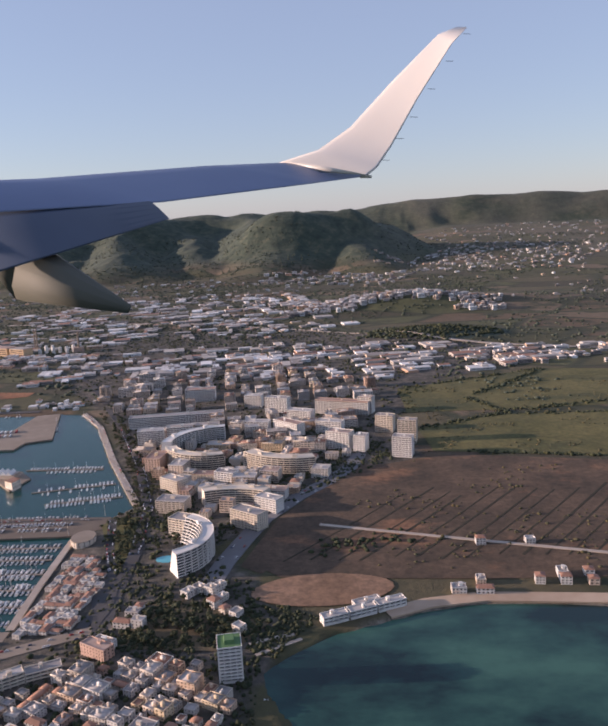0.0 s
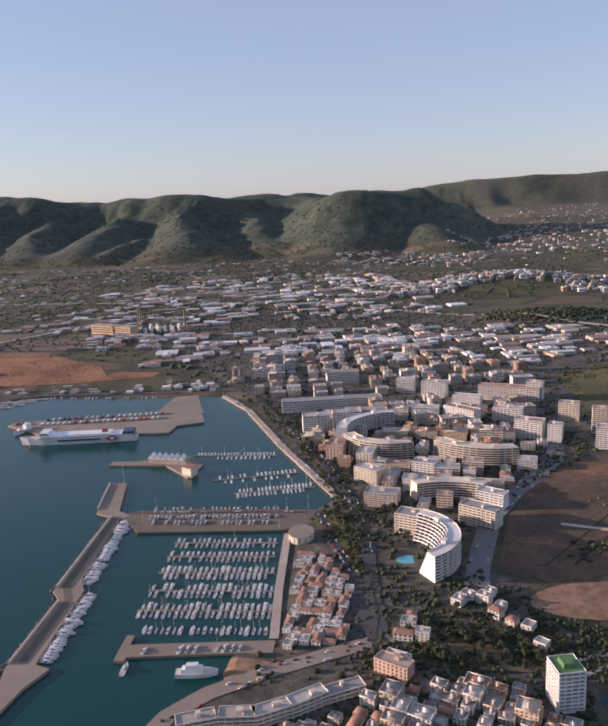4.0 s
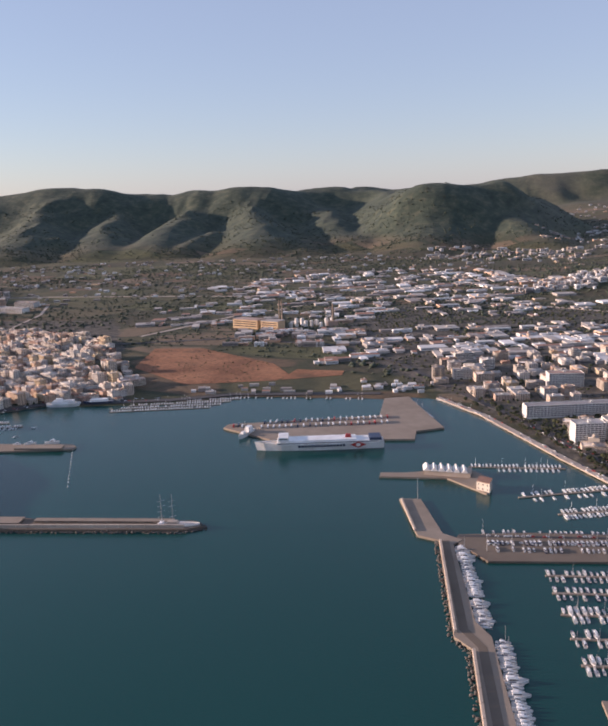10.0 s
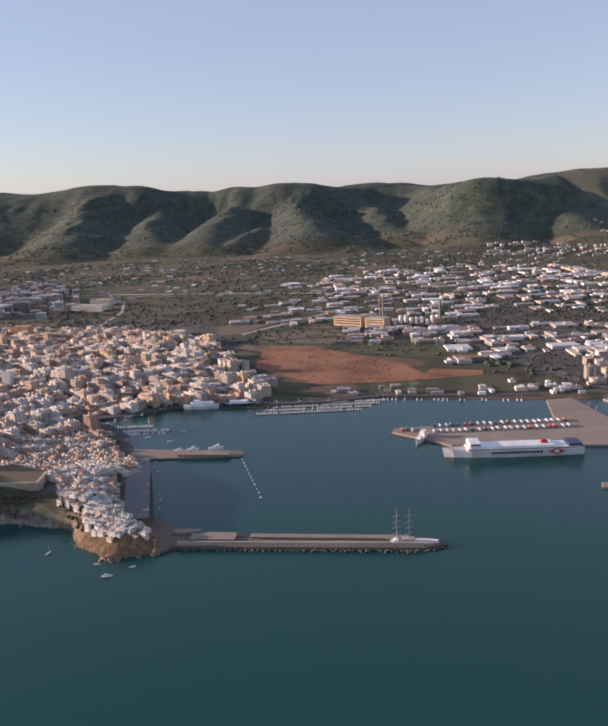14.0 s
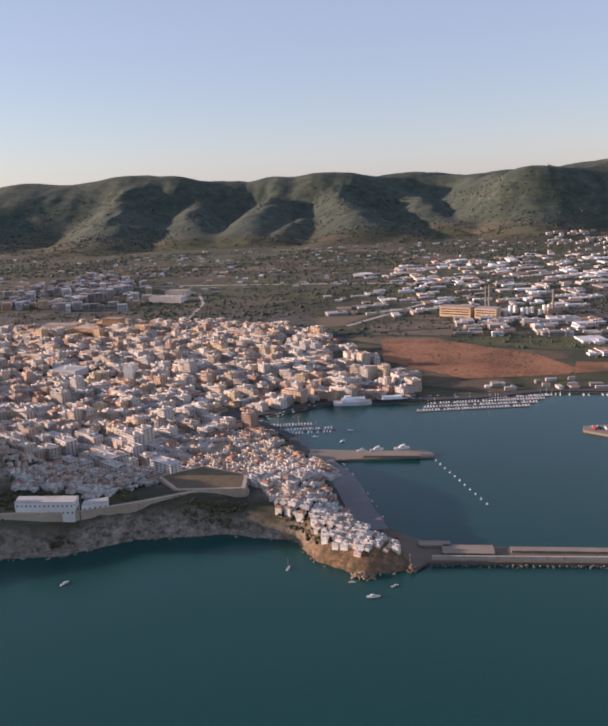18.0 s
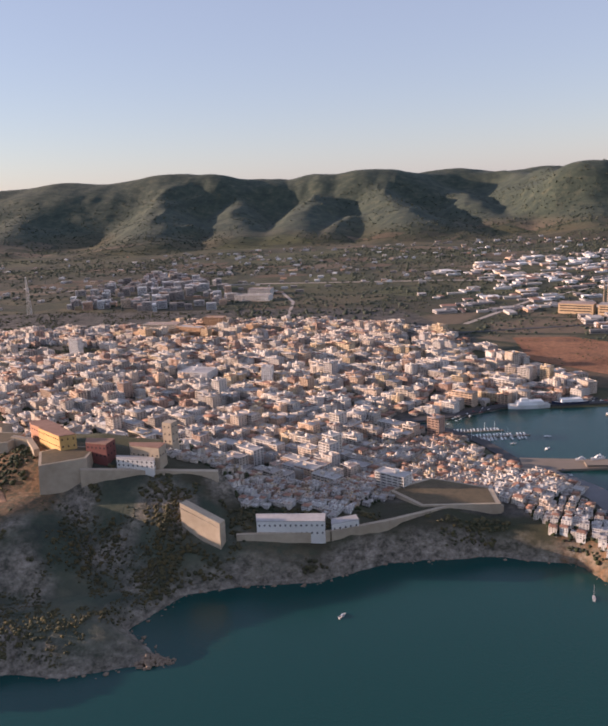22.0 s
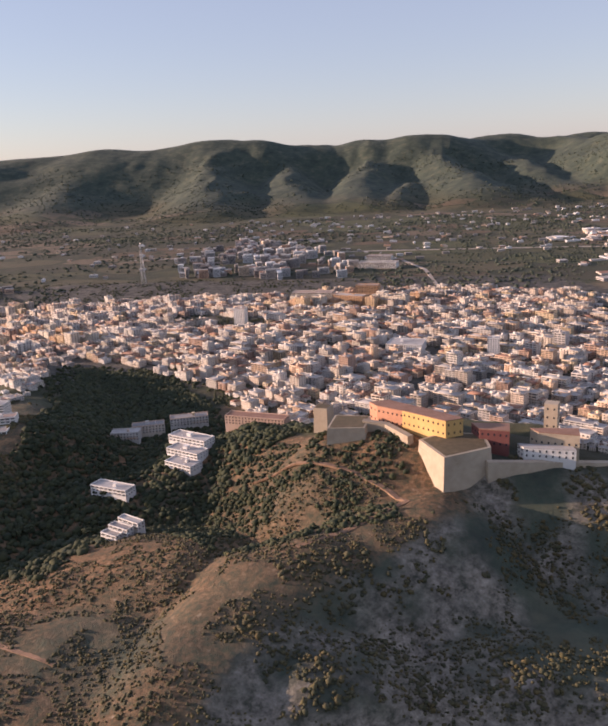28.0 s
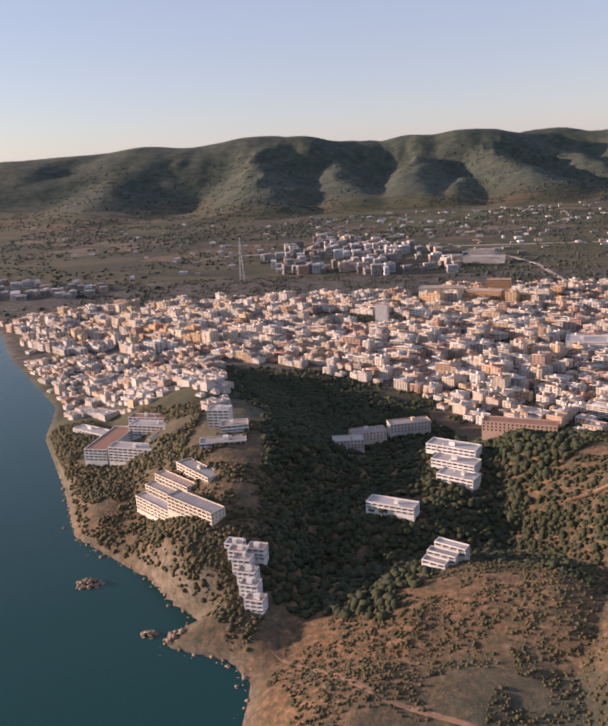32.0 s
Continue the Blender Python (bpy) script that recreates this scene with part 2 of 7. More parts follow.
CAPE = [(-618, 512), (-616, 494), (-642, 488), (-666, 502), (-679, 524), (-720, 530), (-771, 521), (-807, 498), (-836, 495), (-866, 484), (-884, 452), (-860, 432), (-898, 418), (-920, 420), (-937, 408),
        (-960, 405), (-1000, 385), (-1060, 372), (-1120, 390), (-1162, 425), (-1164, 449), (-1174, 461), (-1186, 464), (-1201, 467), (-1200, 477), (-1190, 484), (-1205, 494), (-1223, 513), (-1252, 531), (-1275, 547), (-1310, 605), (-1360, 678), (-1388, 745), (-1512, 894), (-1591, 1009), (-1760, 1120), (-2200, 1300), (-4500, 1900)]
COAST = BEACH + MARINA + CAPE


def coast_distance(x, y):
    """Signed distance to the coast, positive on land; numpy arrays."""
    pts = COAST + [(-4500, 6000), (4500, 6000)]
    best = np.full(x.shape, 1e9)
    inside = np.zeros(x.shape, bool)
    for (ax, ay), (bx, by) in zip(pts, pts[1:] + pts[:1]):
        dx, dy = bx - ax, by - ay
        t = np.clip(((x - ax) * dx + (y - ay) * dy) / (dx * dx + dy * dy), 0, 1)
        best = np.minimum(best, (x - ax - t * dx) ** 2 + (y - ay - t * dy) ** 2)
        if ay != by:
            inside ^= ((ay > y) != (by > y)) & (x < (bx - ax) * (y - ay) / (by - ay) + ax)
    return np.where(inside, 1, -1) * np.sqrt(best)


def inside_plan(x, y, poly):
    x, y = np.asarray(x, float), np.asarray(y, float)
    hit = np.zeros(x.shape, bool)
    for (ax, ay), (bx, by) in zip(poly, poly[1:] + poly[:1]):
        if ay != by:
            hit ^= ((ay > y) != (by > y)) & (x < (bx - ax) * (y - ay) / (by - ay) + ax)
    return hit


def value_noise(x, y, scale, seed, octaves=4):
    """Smooth noise in numpy, about -1 to 1."""
    rng = np.random.default_rng(seed)
    table = rng.uniform(-1, 1, (64, 64))
    total, amp, norm = np.zeros(np.shape(x)), 1.0, 0.0
    for o in range(octaves):
        u, v = x * 2 ** o / scale + 17.3 * o, y * 2 ** o / scale + 5.1 * o
        i, j = np.floor(u).astype(int), np.floor(v).astype(int)
        fu, fv = u - i, v - j
        fu, fv = fu * fu * (3 - 2 * fu), fv * fv * (3 - 2 * fv)
        a, b_, c, d = table[i % 64, j % 64], table[(i + 1) % 64, j % 64], table[i % 64, (j + 1) % 64], table[(i + 1) % 64, (j + 1) % 64]
        total += amp * ((a * (1 - fu) + b_ * fu) * (1 - fv) + (c * (1 - fu) + d * fu) * fv)
        norm, amp = norm + amp, amp * 0.5
    return total / norm


# ridges of the cape: x, y, z of both ends, half width
RIDGES = [(-690, 560, 13, -800, 545, 19, 62), (-800, 545, 19, -880, 545, 29, 56), (-885, 548, 40, -950, 556, 51, 52), (-950, 556, 51, -1000, 562, 45, 52), (-955, 522, 36, -1000, 540, 37, 48),
          (-960, 505, 36, -1016, 461, 33, 48), (-1016, 461, 32, -1034, 412, 26, 46), (-1000, 562, 43, -1048, 608, 30, 52), (-1048, 608, 29, -1066, 602, 25, 40), (-895, 448, 10, -945, 435, 12, 36), (-1060, 480, 24, -1100, 480, 17, 50), (-1000, 420, 22, -1110, 420, 17, 50),
          (-905, 585, 40, -985, 600, 40, 38), (-1205, 600, 36, -1192, 520, 23, 42), (-1192, 520, 22, -1172, 478, 9, 26), (-1205, 600, 36, -1285, 760, 24, 60), (-1260, 580, 14, -1330, 690, 9, 40), (-1184, 472, 6, -1195, 471, 6, 9), (-1140, 556, 13, -1096, 576, 18.5, 40), (-1096, 576, 18.5, -1092, 602, 25, 36), (-686, 548, 14, -645, 508, 9, 34), (-645, 508, 9, -622, 503, 8, 20)]
# hills behind the plain: crest and spur lines, x, y, z of both ends, half width
HILLS = [
    # western hills
    (-4600, 3300, 215, -3300, 3200, 235, 560), (-3300, 3200, 235, -2300, 3350, 246, 560), (-2300, 3350, 246, -1850, 3380, 258, 480), (-2900, 3100, 150, -2750, 2500, 30, 320), (-2300, 3100, 150, -2180, 2500, 30, 300),
    # the middle hills, with spurs that come down to the plain
    (-1850, 3380, 256, -1660, 3400, 250, 400), (-1660, 3400, 246, -1430, 3480, 218, 420), (-1430, 3480, 218, -1180, 3460, 226, 400), (-1180, 3460, 226, -1000, 3400, 232, 380),
    (-1000, 3400, 232, -860, 3420, 230, 380), (-860, 3420, 228, -760, 3560, 208, 380), (-760, 3560, 212, -600, 3620, 226, 400), (-600, 3620, 224, -430, 3560, 204, 380), (-430, 3560, 200, -260, 3300, 206, 360),
    (-1760, 3200, 190, -1640, 2560, 60, 230), (-1480, 3150, 150, -1360, 2640, 56, 220), (-1130, 3150, 160, -1180, 2640, 60, 210), (-900, 3150, 165, -760, 2640, 70, 220), (-620, 3300, 150, -480, 2800, 60, 240),
    (-1000, 2850, 84, -1060, 2560, 38, 150), (-1560, 2750, 80, -1720, 2460, 34, 150), (-700, 2750, 70, -640, 2500, 30, 150),
    # the eastern shoulder
    (-260, 3200, 208, -190, 2950, 218, 300), (-190, 2950, 216, -60, 3000, 200, 300), (-60, 3000, 200, 40, 3020, 214, 280), (40, 3020, 212, 180, 3120, 170, 280), (-220, 2800, 120, -260, 2480, 36, 220), (60, 2850, 110, 120, 2560, 50, 200),
    # the last range, far inland
    (-1500, 4520, 240, -500, 4500, 232, 460), (-500, 4500, 226, -80, 4480, 224, 440), (-80, 4480, 224, 300, 4520, 244, 420), (300, 4520, 244, 480, 4500, 262, 420), (480, 4500, 262, 650, 4520, 260, 420),
    (650, 4520, 260, 790, 4500, 272, 420), (790, 4500, 272, 1000, 4520, 266, 420), (1000, 4520, 266, 1180, 4480, 272, 420), (1180, 4480, 270, 1330, 4500, 262, 420), (1330, 4500, 262, 1600, 4480, 268, 440), (1600, 4480, 268, 2400, 4500, 262, 480), (2400, 4500, 262, 4600, 4400, 250, 520)]


def hill_height(x, y):
    """The hills as a smooth union of their crests and spurs, cut by gullies."""
    wx = x + 46 * value_noise(x, y, 420, 31, 3) + 16 * value_noise(x, y, 110, 32, 3)
    wy = y + 60 * value_noise(x, y, 480, 33, 3) + 16 * value_noise(x, y, 120, 34, 3)
    total = np.zeros(np.shape(x))
    near = np.asarray(y) > 1900
    px, py = wx[near], wy[near]
    acc = np.zeros(px.shape)
    for ax, ay, az, bx, by, bz, w in HILLS:
        dx, dy = bx - ax, by - ay
        t = np.clip(((px - ax) * dx + (py - ay) * dy) / (dx * dx + dy * dy), 0, 1)
        r = np.hypot(px - ax - t * dx, py - ay - t * dy) / w
        acc += ((az + (bz - az) * t) * np.exp(-1.5 * r ** 1.9)) ** 8
    acc = 0.96 * acc ** 0.125
    gully = 1 - np.abs(value_noise(px, py * 0.8, 210, 35, 4)) * 2
    crest = np.clip(acc / 250, 0, 1)
    acc = acc * (1 + 0.13 * (gully - 0.5) * np.sin(np.pi * np.clip(crest, 0.05, 0.97)) + 0.018 * value_noise(px, py, 150, 36, 3))
    total[near] = acc
    return total


def land_height(x, y):
    x, y = np.asarray(x, float), np.asarray(y, float)
    d = coast_distance(x, y)
    base = 1.2 + 7.0 * np.clip((d - 10) / 320, 0, 1) ** 0.8 + 12 * np.clip((y - 1200) / 2500, 0, 1)
    hill = np.zeros(x.shape)
    for ax, ay, az, bx, by, bz, w in RIDGES:
        dx, dy = bx - ax, by - ay
        t = np.clip(((x - ax) * dx + (y - ay) * dy) / (dx * dx + dy * dy), 0, 1)
        r = np.hypot(x - ax - t * dx, y - ay - t * dy) / w
        hill = np.maximum(hill, (az + (bz - az) * t) * np.exp(-r ** 2.4 * 1.1))
    rough = value_noise(x, y, 34, 3, 5)
    h = np.maximum(base, hill) + rough * 3.2 * np.clip(hill / 14, 0, 1)
    # a wooded knoll and the village hill on the plain
    for cx, cy, z, wx, wy in ((150, 1215, 16, 110, 60), (120, 1600, 26, 170, 90), (330, 1650, 12, 200, 110)):
        h = h + z * np.exp(-((x - cx) / wx) ** 2 - ((y - cy) / wy) ** 2)
    h = h + 115 * np.clip((y - 1900) / 2500, 0, 1) ** 1.2 * np.clip((x + 100) / 700, 0, 1)
    h = np.maximum(h, hill_height(x, y)) if np.max(y) > 1900 else h
    cliff = np.where((x < -640) & (x > -1300) & (y < 640), np.clip(d / 9, 0, 1) ** 0.7, np.clip(d / 5, 0, 1))
    return np.where(d > 0, 0.15 + (h - 0.15) * cliff, np.maximum(-6, d * 0.6))


def height_at(x, y):
    return float(land_height(np.array([x]), np.array([y]))[0])


# ---- mesh helpers ----
def link(name, mesh, mats, parent=None, label="", m=None):
    for mm in (mats if isinstance(mats, (list, tuple)) else [mats]):
        mesh.materials.append(mm)
    ob = new(name, mesh)
    ob.parent = parent
    if m is not None:
        ob.matrix_basis = m
    if label:
        tagged(ob, label)
    return ob


def part(name, bm, mats, parent=None, label="", m=None, smooth=False):
    mesh = bpy.data.meshes.new(name)
    bm.normal_update()
    bm.to_mesh(mesh)
    bm.free()
    if smooth:
        mesh.shade_smooth()
    return link(name, mesh, mats, parent, label, m)


def fast(name, co, loops, totals, mats, slots=None, parent=None):
    """A large mesh from arrays."""
    mesh = bpy.data.meshes.new(name)
    mesh.vertices.add(len(co))
    mesh.vertices.foreach_set("co", np.asarray(co, np.float32).ravel())
    mesh.loops.add(len(loops))
    mesh.loops.foreach_set("vertex_index", np.asarray(loops, np.int32))
    mesh.polygons.add(len(totals))
    mesh.polygons.foreach_set("loop_start", np.concatenate([[0], np.cumsum(totals)[:-1]]).astype(np.int32))
    ob = link(name, mesh, mats, parent)
    if slots is not None:
        mesh.polygons.foreach_set("material_index", np.asarray(slots, np.int32))
    mesh.update(calc_edges=True)
    return ob


def raw(name, verts, faces, mats, parent=None, label="", slots=None, m=None):
    mesh = bpy.data.meshes.new(name)
    mesh.from_pydata([tuple(v) for v in verts], [], faces)
    ob = link(name, mesh, mats, parent, label, m)
    if slots:
        mesh.polygons.foreach_set("material_index", slots)
    mesh.update()
    return ob


def box(bm, x0, y0, z0, x1, y1, z1, mat=0, taper=0.0, bevel=0.0):
    """A box; taper draws the top in."""
    v = [bm.verts.new(p) for p in ((x0, y0, z0), (x1, y0, z0), (x1, y1, z0), (x0, y1, z0), (x0 + taper, y0 + taper, z1), (x1 - taper, y0 + taper, z1), (x1 - taper, y1 - taper, z1), (x0 + taper, y1 - taper, z1))]
    fs = [bm.faces.new([v[i] for i in f]) for f in ((3, 2, 1, 0), (4, 5, 6, 7), (0, 1, 5, 4), (1, 2, 6, 5), (2, 3, 7, 6), (3, 0, 4, 7))]
    for f in fs:
        f.material_index = mat
    return v


def prism(bm, outline, z0, z1, mat=0, top=None, inset=0.0):
    """An upright prism over an outline that runs counter-clockwise."""
    n = len(outline)
    cx, cy = sum(p[0] for p in outline) / n, sum(p[1] for p in outline) / n
    k = 1 - inset
    a = [bm.verts.new((x, y, z0)) for x, y in outline]
    b = [bm.verts.new((cx + (x - cx) * k, cy + (y - cy) * k, z1)) for x, y in outline]
    for i in range(n):
        bm.faces.new((a[i], a[(i + 1) % n], b[(i + 1) % n], b[i])).material_index = mat
    bm.faces.new(b).material_index = mat if top is None else top


def ccw(pts):
    s = sum(ax * by - bx * ay for (ax, ay), (bx, by) in zip(pts, pts[1:] + pts[:1]))
    return pts if s > 0 else pts[::-1]


def tube(bm, p, q, r, r2=None, seg=6):
    p, q = Vector(p), Vector(q)
    ret = bmesh.ops.create_cone(bm, cap_ends=True, segments=seg, radius1=r, radius2=r if r2 is None else r2, depth=(q - p).length)
    bmesh.ops.transform(bm, verts=ret["verts"], matrix=Matrix.Translation((p + q) / 2) @ (q - p).to_track_quat("Z", "Y").to_matrix().to_4x4())


# ---- ground and sea ----
def build_ground():
    xs = np.concatenate([-np.geomspace(2600, 130, 60) - 1750, np.arange(-1870, -600, 4.5), np.arange(-600, 330, 7), 330 + np.geomspace(10, 4100, 70)])
    ys = np.concatenate([np.arange(160, 380, 6), np.arange(380, 700, 4.5), np.arange(700, 1300, 8), np.arange(1300, 2300, 20), np.arange(2300, 5200, 28)])
    X, Y = np.meshgrid(xs, ys)
    Z = land_height(X, Y)
    ny, nx = X.shape
    mesh = bpy.data.meshes.new("ground")
    mesh.vertices.add(nx * ny)
    mesh.vertices.foreach_set("co", np.stack([X, Y, Z], -1).astype(np.float32).ravel())
    idx = np.arange(nx * ny).reshape(ny, nx)
    quads = np.stack([idx[:-1, :-1], idx[:-1, 1:], idx[1:, 1:], idx[1:, :-1]], -1).reshape(-1, 4)
    mesh.loops.add(quads.size)
    mesh.loops.foreach_set("vertex_index", quads.astype(np.int32).ravel())
    mesh.polygons.add(len(quads))
    mesh.polygons.foreach_set("loop_start", np.arange(0, quads.size, 4, dtype=np.int32))
    # land cover
    d = coast_distance(X, Y)
    n = value_noise(X, Y, 60, 5, 4)
    urban = np.zeros(X.shape)
    for poly in URBAN:
        urban = np.maximum(urban, inside_plan(X + 8 * n, Y + 8 * n, poly).astype(float))
    cape = ((X < -690) & (X > -1330) & (Y < 560 + np.clip(-(X + 960) * 0.35, -60, 90))).astype(float)
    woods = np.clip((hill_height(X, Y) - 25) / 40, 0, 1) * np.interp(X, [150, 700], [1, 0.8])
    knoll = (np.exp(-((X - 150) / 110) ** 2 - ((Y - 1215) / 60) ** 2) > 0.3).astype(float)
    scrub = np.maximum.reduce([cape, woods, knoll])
    gy, gx = np.gradient(Z, ys, xs)
    steep = np.clip((np.hypot(gx, gy) - 0.9) / 0.6, 0, 1) * (Y < 900) * np.where(X < -1150, 0.4, 1)
    bare = np.clip(0.74 + n * 0.7, 0, 0.97) * cape * np.clip((-900 - X) / 60, 0.45, 1)
    # the eastern flank of the spur is overgrown
    flank = np.clip((X - np.interp(Y, [398, 418, 441, 459, 475, 504], [-1030, -1020, -1008, -992, -972, -945])) / 8, 0, 1) * (X < -840) * (Y < 560)
    bare = bare * (1 - 0.85 * flank)
    bare = np.where(X < -1155, bare * 0.72, bare)
    west = np.where(X < -1150, 0.35, 1)
    shore = west * np.clip(1 - d / (5 + 5 * flank), 0, 1) * ((X > 0) | (X < -690))
    rock = np.maximum(np.maximum(steep, shore), flank * np.clip(value_noise(X, Y, 26, 9, 5) * 2.6 + 0.4, 0, 0.9))
    # sandstone and dry earth of the rocky point
    bare = np.maximum(bare, 0.9 * ((X > -690) & (X < -604) & (Y < 540) & (d < 14)))
    # patches of pale rock cover that paint distance haze onto the eastern range
    rock = np.maximum(rock, (Y > 2300) * np.clip((X + 100) / 600, 0, 1) * np.clip(0.1 + value_noise(X, Y, 260, 12, 4) * 0.4, 0, 0.3))
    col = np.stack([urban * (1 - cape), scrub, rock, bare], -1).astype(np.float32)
    mesh.update(calc_edges=True)
    attr = mesh.color_attributes.new("cover", "FLOAT_COLOR", "POINT")
    attr.data.foreach_set("color", col.ravel())
    mesh.shade_smooth()
    mesh.validate()
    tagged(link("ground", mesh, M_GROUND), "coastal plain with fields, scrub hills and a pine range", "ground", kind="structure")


TOWN = [(-1500, 880), (-1385, 760), (-1320, 700), (-1240, 700), (-1180, 790), (-1020, 735), (-1000, 650), (-900, 610), (-800, 560), (-690, 545), (-640, 500), (-622, 520), (-690, 655), (-780, 742), (-690, 790), (-605, 800), (-650, 880), (-705, 920), (-690, 1050), (-800, 1280), (-1500, 1300), (-1750, 1150)]
EAST_TOWN = [(-235, 260), (-60, 240), (-45, 310), (-40, 345), (-60, 400), (-95, 440), (-30, 540), (60, 610), (60, 760), (120, 900), (300, 1050), (-250, 1500), (-420, 1250), (-380, 960), (-260, 800), (-170, 530), (-190, 480)]
URBAN = [TOWN, EAST_TOWN]
build_ground()
bm = bmesh.new()
bmesh.ops.create_grid(bm, x_segments=40, y_segments=40, size=1)
bmesh.ops.transform(bm, verts=bm.verts, matrix=Matrix.Translation((0, 1500, 0)) @ Matrix.Diagonal((4700, 3800, 1, 1)))
tagged(part("water", bm, M_SEA), "dark teal sea with small ripples", "sea", kind="structure")
# ---- quays and moles ----
def quay(name, outline, top, label, mat=M_CONCRETE):
    bm = bmesh.new()
    prism(bm, ccw(outline), -3, top, inset=0.004)
    return tagged(part(name, bm, mat), label, "quay", kind="structure")


quay("pavement_east_mole", [(-302, 250), (-290, 317), (-284, 331), (-292, 334), (-293, 367), (-294, 401), (-300, 413), (-302, 454), (-304, 494), (-298, 500), (-309, 508), (-320, 560), (-334, 560), (-324, 505), (-312, 499), (-311, 400), (-304, 391), (-305, 331), (-302, 317), (-314, 250)], 1.5, "long pale concrete mole with a road along it")
quay("pavement_north_apron", [(-303, 498), (-287, 474), (-194, 477), (-174, 488), (-174, 509), (-257, 511), (-300, 507)], 1.3, "concrete boatyard apron between two basins", M_YARD)
quay("pavement_south_quay", [(-257, 338), (-252, 338), (-252, 341), (-204, 345), (-184, 346), (-184, 356), (-253, 351), (-253, 359), (-257, 359)], 1.3, "low concrete quay at the end of the marina")
quay("pavement_ferry_quay", [(-487, 714), (-440, 681), (-320, 684), (-318, 706), (-294, 716), (-322, 818), (-346, 812), (-350, 752), (-485, 724)], 1.6, "broad concrete ferry quay")
quay("pavement_fish_quay", [(-348, 600), (-300, 598), (-276, 570), (-270, 600), (-285, 618), (-330, 608), (-347, 608)], 1.3, "small quay with a market hall")
quay("pavement_harbour_mole", [(-632, 500), (-615, 492), (-608, 500), (-465, 506), (-455, 511), (-463, 519), (-560, 517), (-608, 522), (-632, 540)], 1.7, "long harbour mole of worn concrete", M_YARD)
quay("pavement_small_pier", [(-690, 644), (-601, 655), (-600, 661), (-606, 668), (-640, 666), (-690, 668)], 1.4, "short pier with cargo on it")
# ---- roads and fields, laid on the ground ----
def strip(name, line, width, mat, label, lift=0.35, step=12):
    """A ribbon of ground-hugging surface along a line."""
    pts = []
    for (ax, ay), (bx, by) in zip(line, line[1:]):
        n = max(1, int(math.hypot(bx - ax, by - ay) / step))
        pts += [(ax + (bx - ax) * i / n, ay + (by - ay) * i / n) for i in range(n)]
    pts.append(line[-1])
    v, f = [], []
    for i, (x, y) in enumerate(pts):
        (ax, ay), (bx, by) = pts[max(0, i - 1)], pts[min(len(pts) - 1, i + 1)]
        k = width / 2 / max(1e-6, math.hypot(bx - ax, by - ay))
        nx, ny = -(by - ay) * k, (bx - ax) * k
        h = max(height_at(x, y), height_at(x + nx, y + ny), height_at(x - nx, y - ny), 1.0) + lift
        v += [(x + nx, y + ny, h - 1.0), (x + nx, y + ny, h), (x - nx, y - ny, h), (x - nx, y - ny, h - 1.0)]
        if i:
            o = 4 * i
            f += [(o - 4 + j, o - 3 + j, o + 1 + j, o + j) for j in range(3)]
    return tagged(raw(name, v, f, mat), label, "road", kind="structure")


def field(name, outline, mat, label, lift=0.3, step=14, cat="field"):
    """A plot draped on the ground: a grid clipped to an outline."""
    xs, ys = [p[0] for p in outline], [p[1] for p in outline]
    nx, ny = int((max(xs) - min(xs)) / step) + 2, int((max(ys) - min(ys)) / step) + 2
    bm = bmesh.new()
    bmesh.ops.create_grid(bm, x_segments=nx, y_segments=ny, size=0.5)
    bmesh.ops.transform(bm, verts=bm.verts, matrix=Matrix.Translation(((max(xs) + min(xs)) / 2, (max(ys) + min(ys)) / 2, 0)) @ Matrix.Diagonal((max(xs) - min(xs) + 1, max(ys) - min(ys) + 1, 1, 1)))
    poly = ccw(outline)
    for (ax, ay), (bx, by) in zip(poly, poly[1:] + poly[:1]):
        bmesh.ops.bisect_plane(bm, geom=bm.verts[:] + bm.edges[:] + bm.faces[:], plane_co=(ax, ay, 0), plane_no=(by - ay, -(bx - ax), 0), clear_outer=True)
    co = np.array([v.co[:2] for v in bm.verts])
    hs = land_height(co[:, 0], co[:, 1])
    for v, h in zip(bm.verts, hs):
        v.co.z = h + lift
    return tagged(part(name, bm, mat), label, cat, kind="structure")


def soil(name, dark, light, patch, mottle):
    """Tilled or fallow earth: broad tones, patches of a second cover and fine clods."""
    m, nt, b = material(name, 0.95)
    broad, fine = noisy(nt, place(nt), 0.022, 6, 0.62), noisy(nt, place(nt), 0.22, 9, 0.75)
    col = mix(nt, ramp(nt, broad, [(0.36, (0, 0, 0)), (0.62, (1, 1, 1))]), dark, light)
    col = mix(nt, ramp(nt, noisy(nt, place(nt, (1, 1.7, 1), 0.5), 0.012, 7, 0.66), [(mottle, (0, 0, 0)), (mottle + 0.12, (1, 1, 1))]), col, patch)
    col = mix(nt, 1.0, col, ramp(nt, fine, [(0.34, (0.52, 0.52, 0.52)), (0.62, (1.15, 1.12, 1.08))]), "MULTIPLY")
    nt.links.new(col, b.inputs["Base Color"])
    bump(nt, b, fine, 0.6, 0.5)
    return m


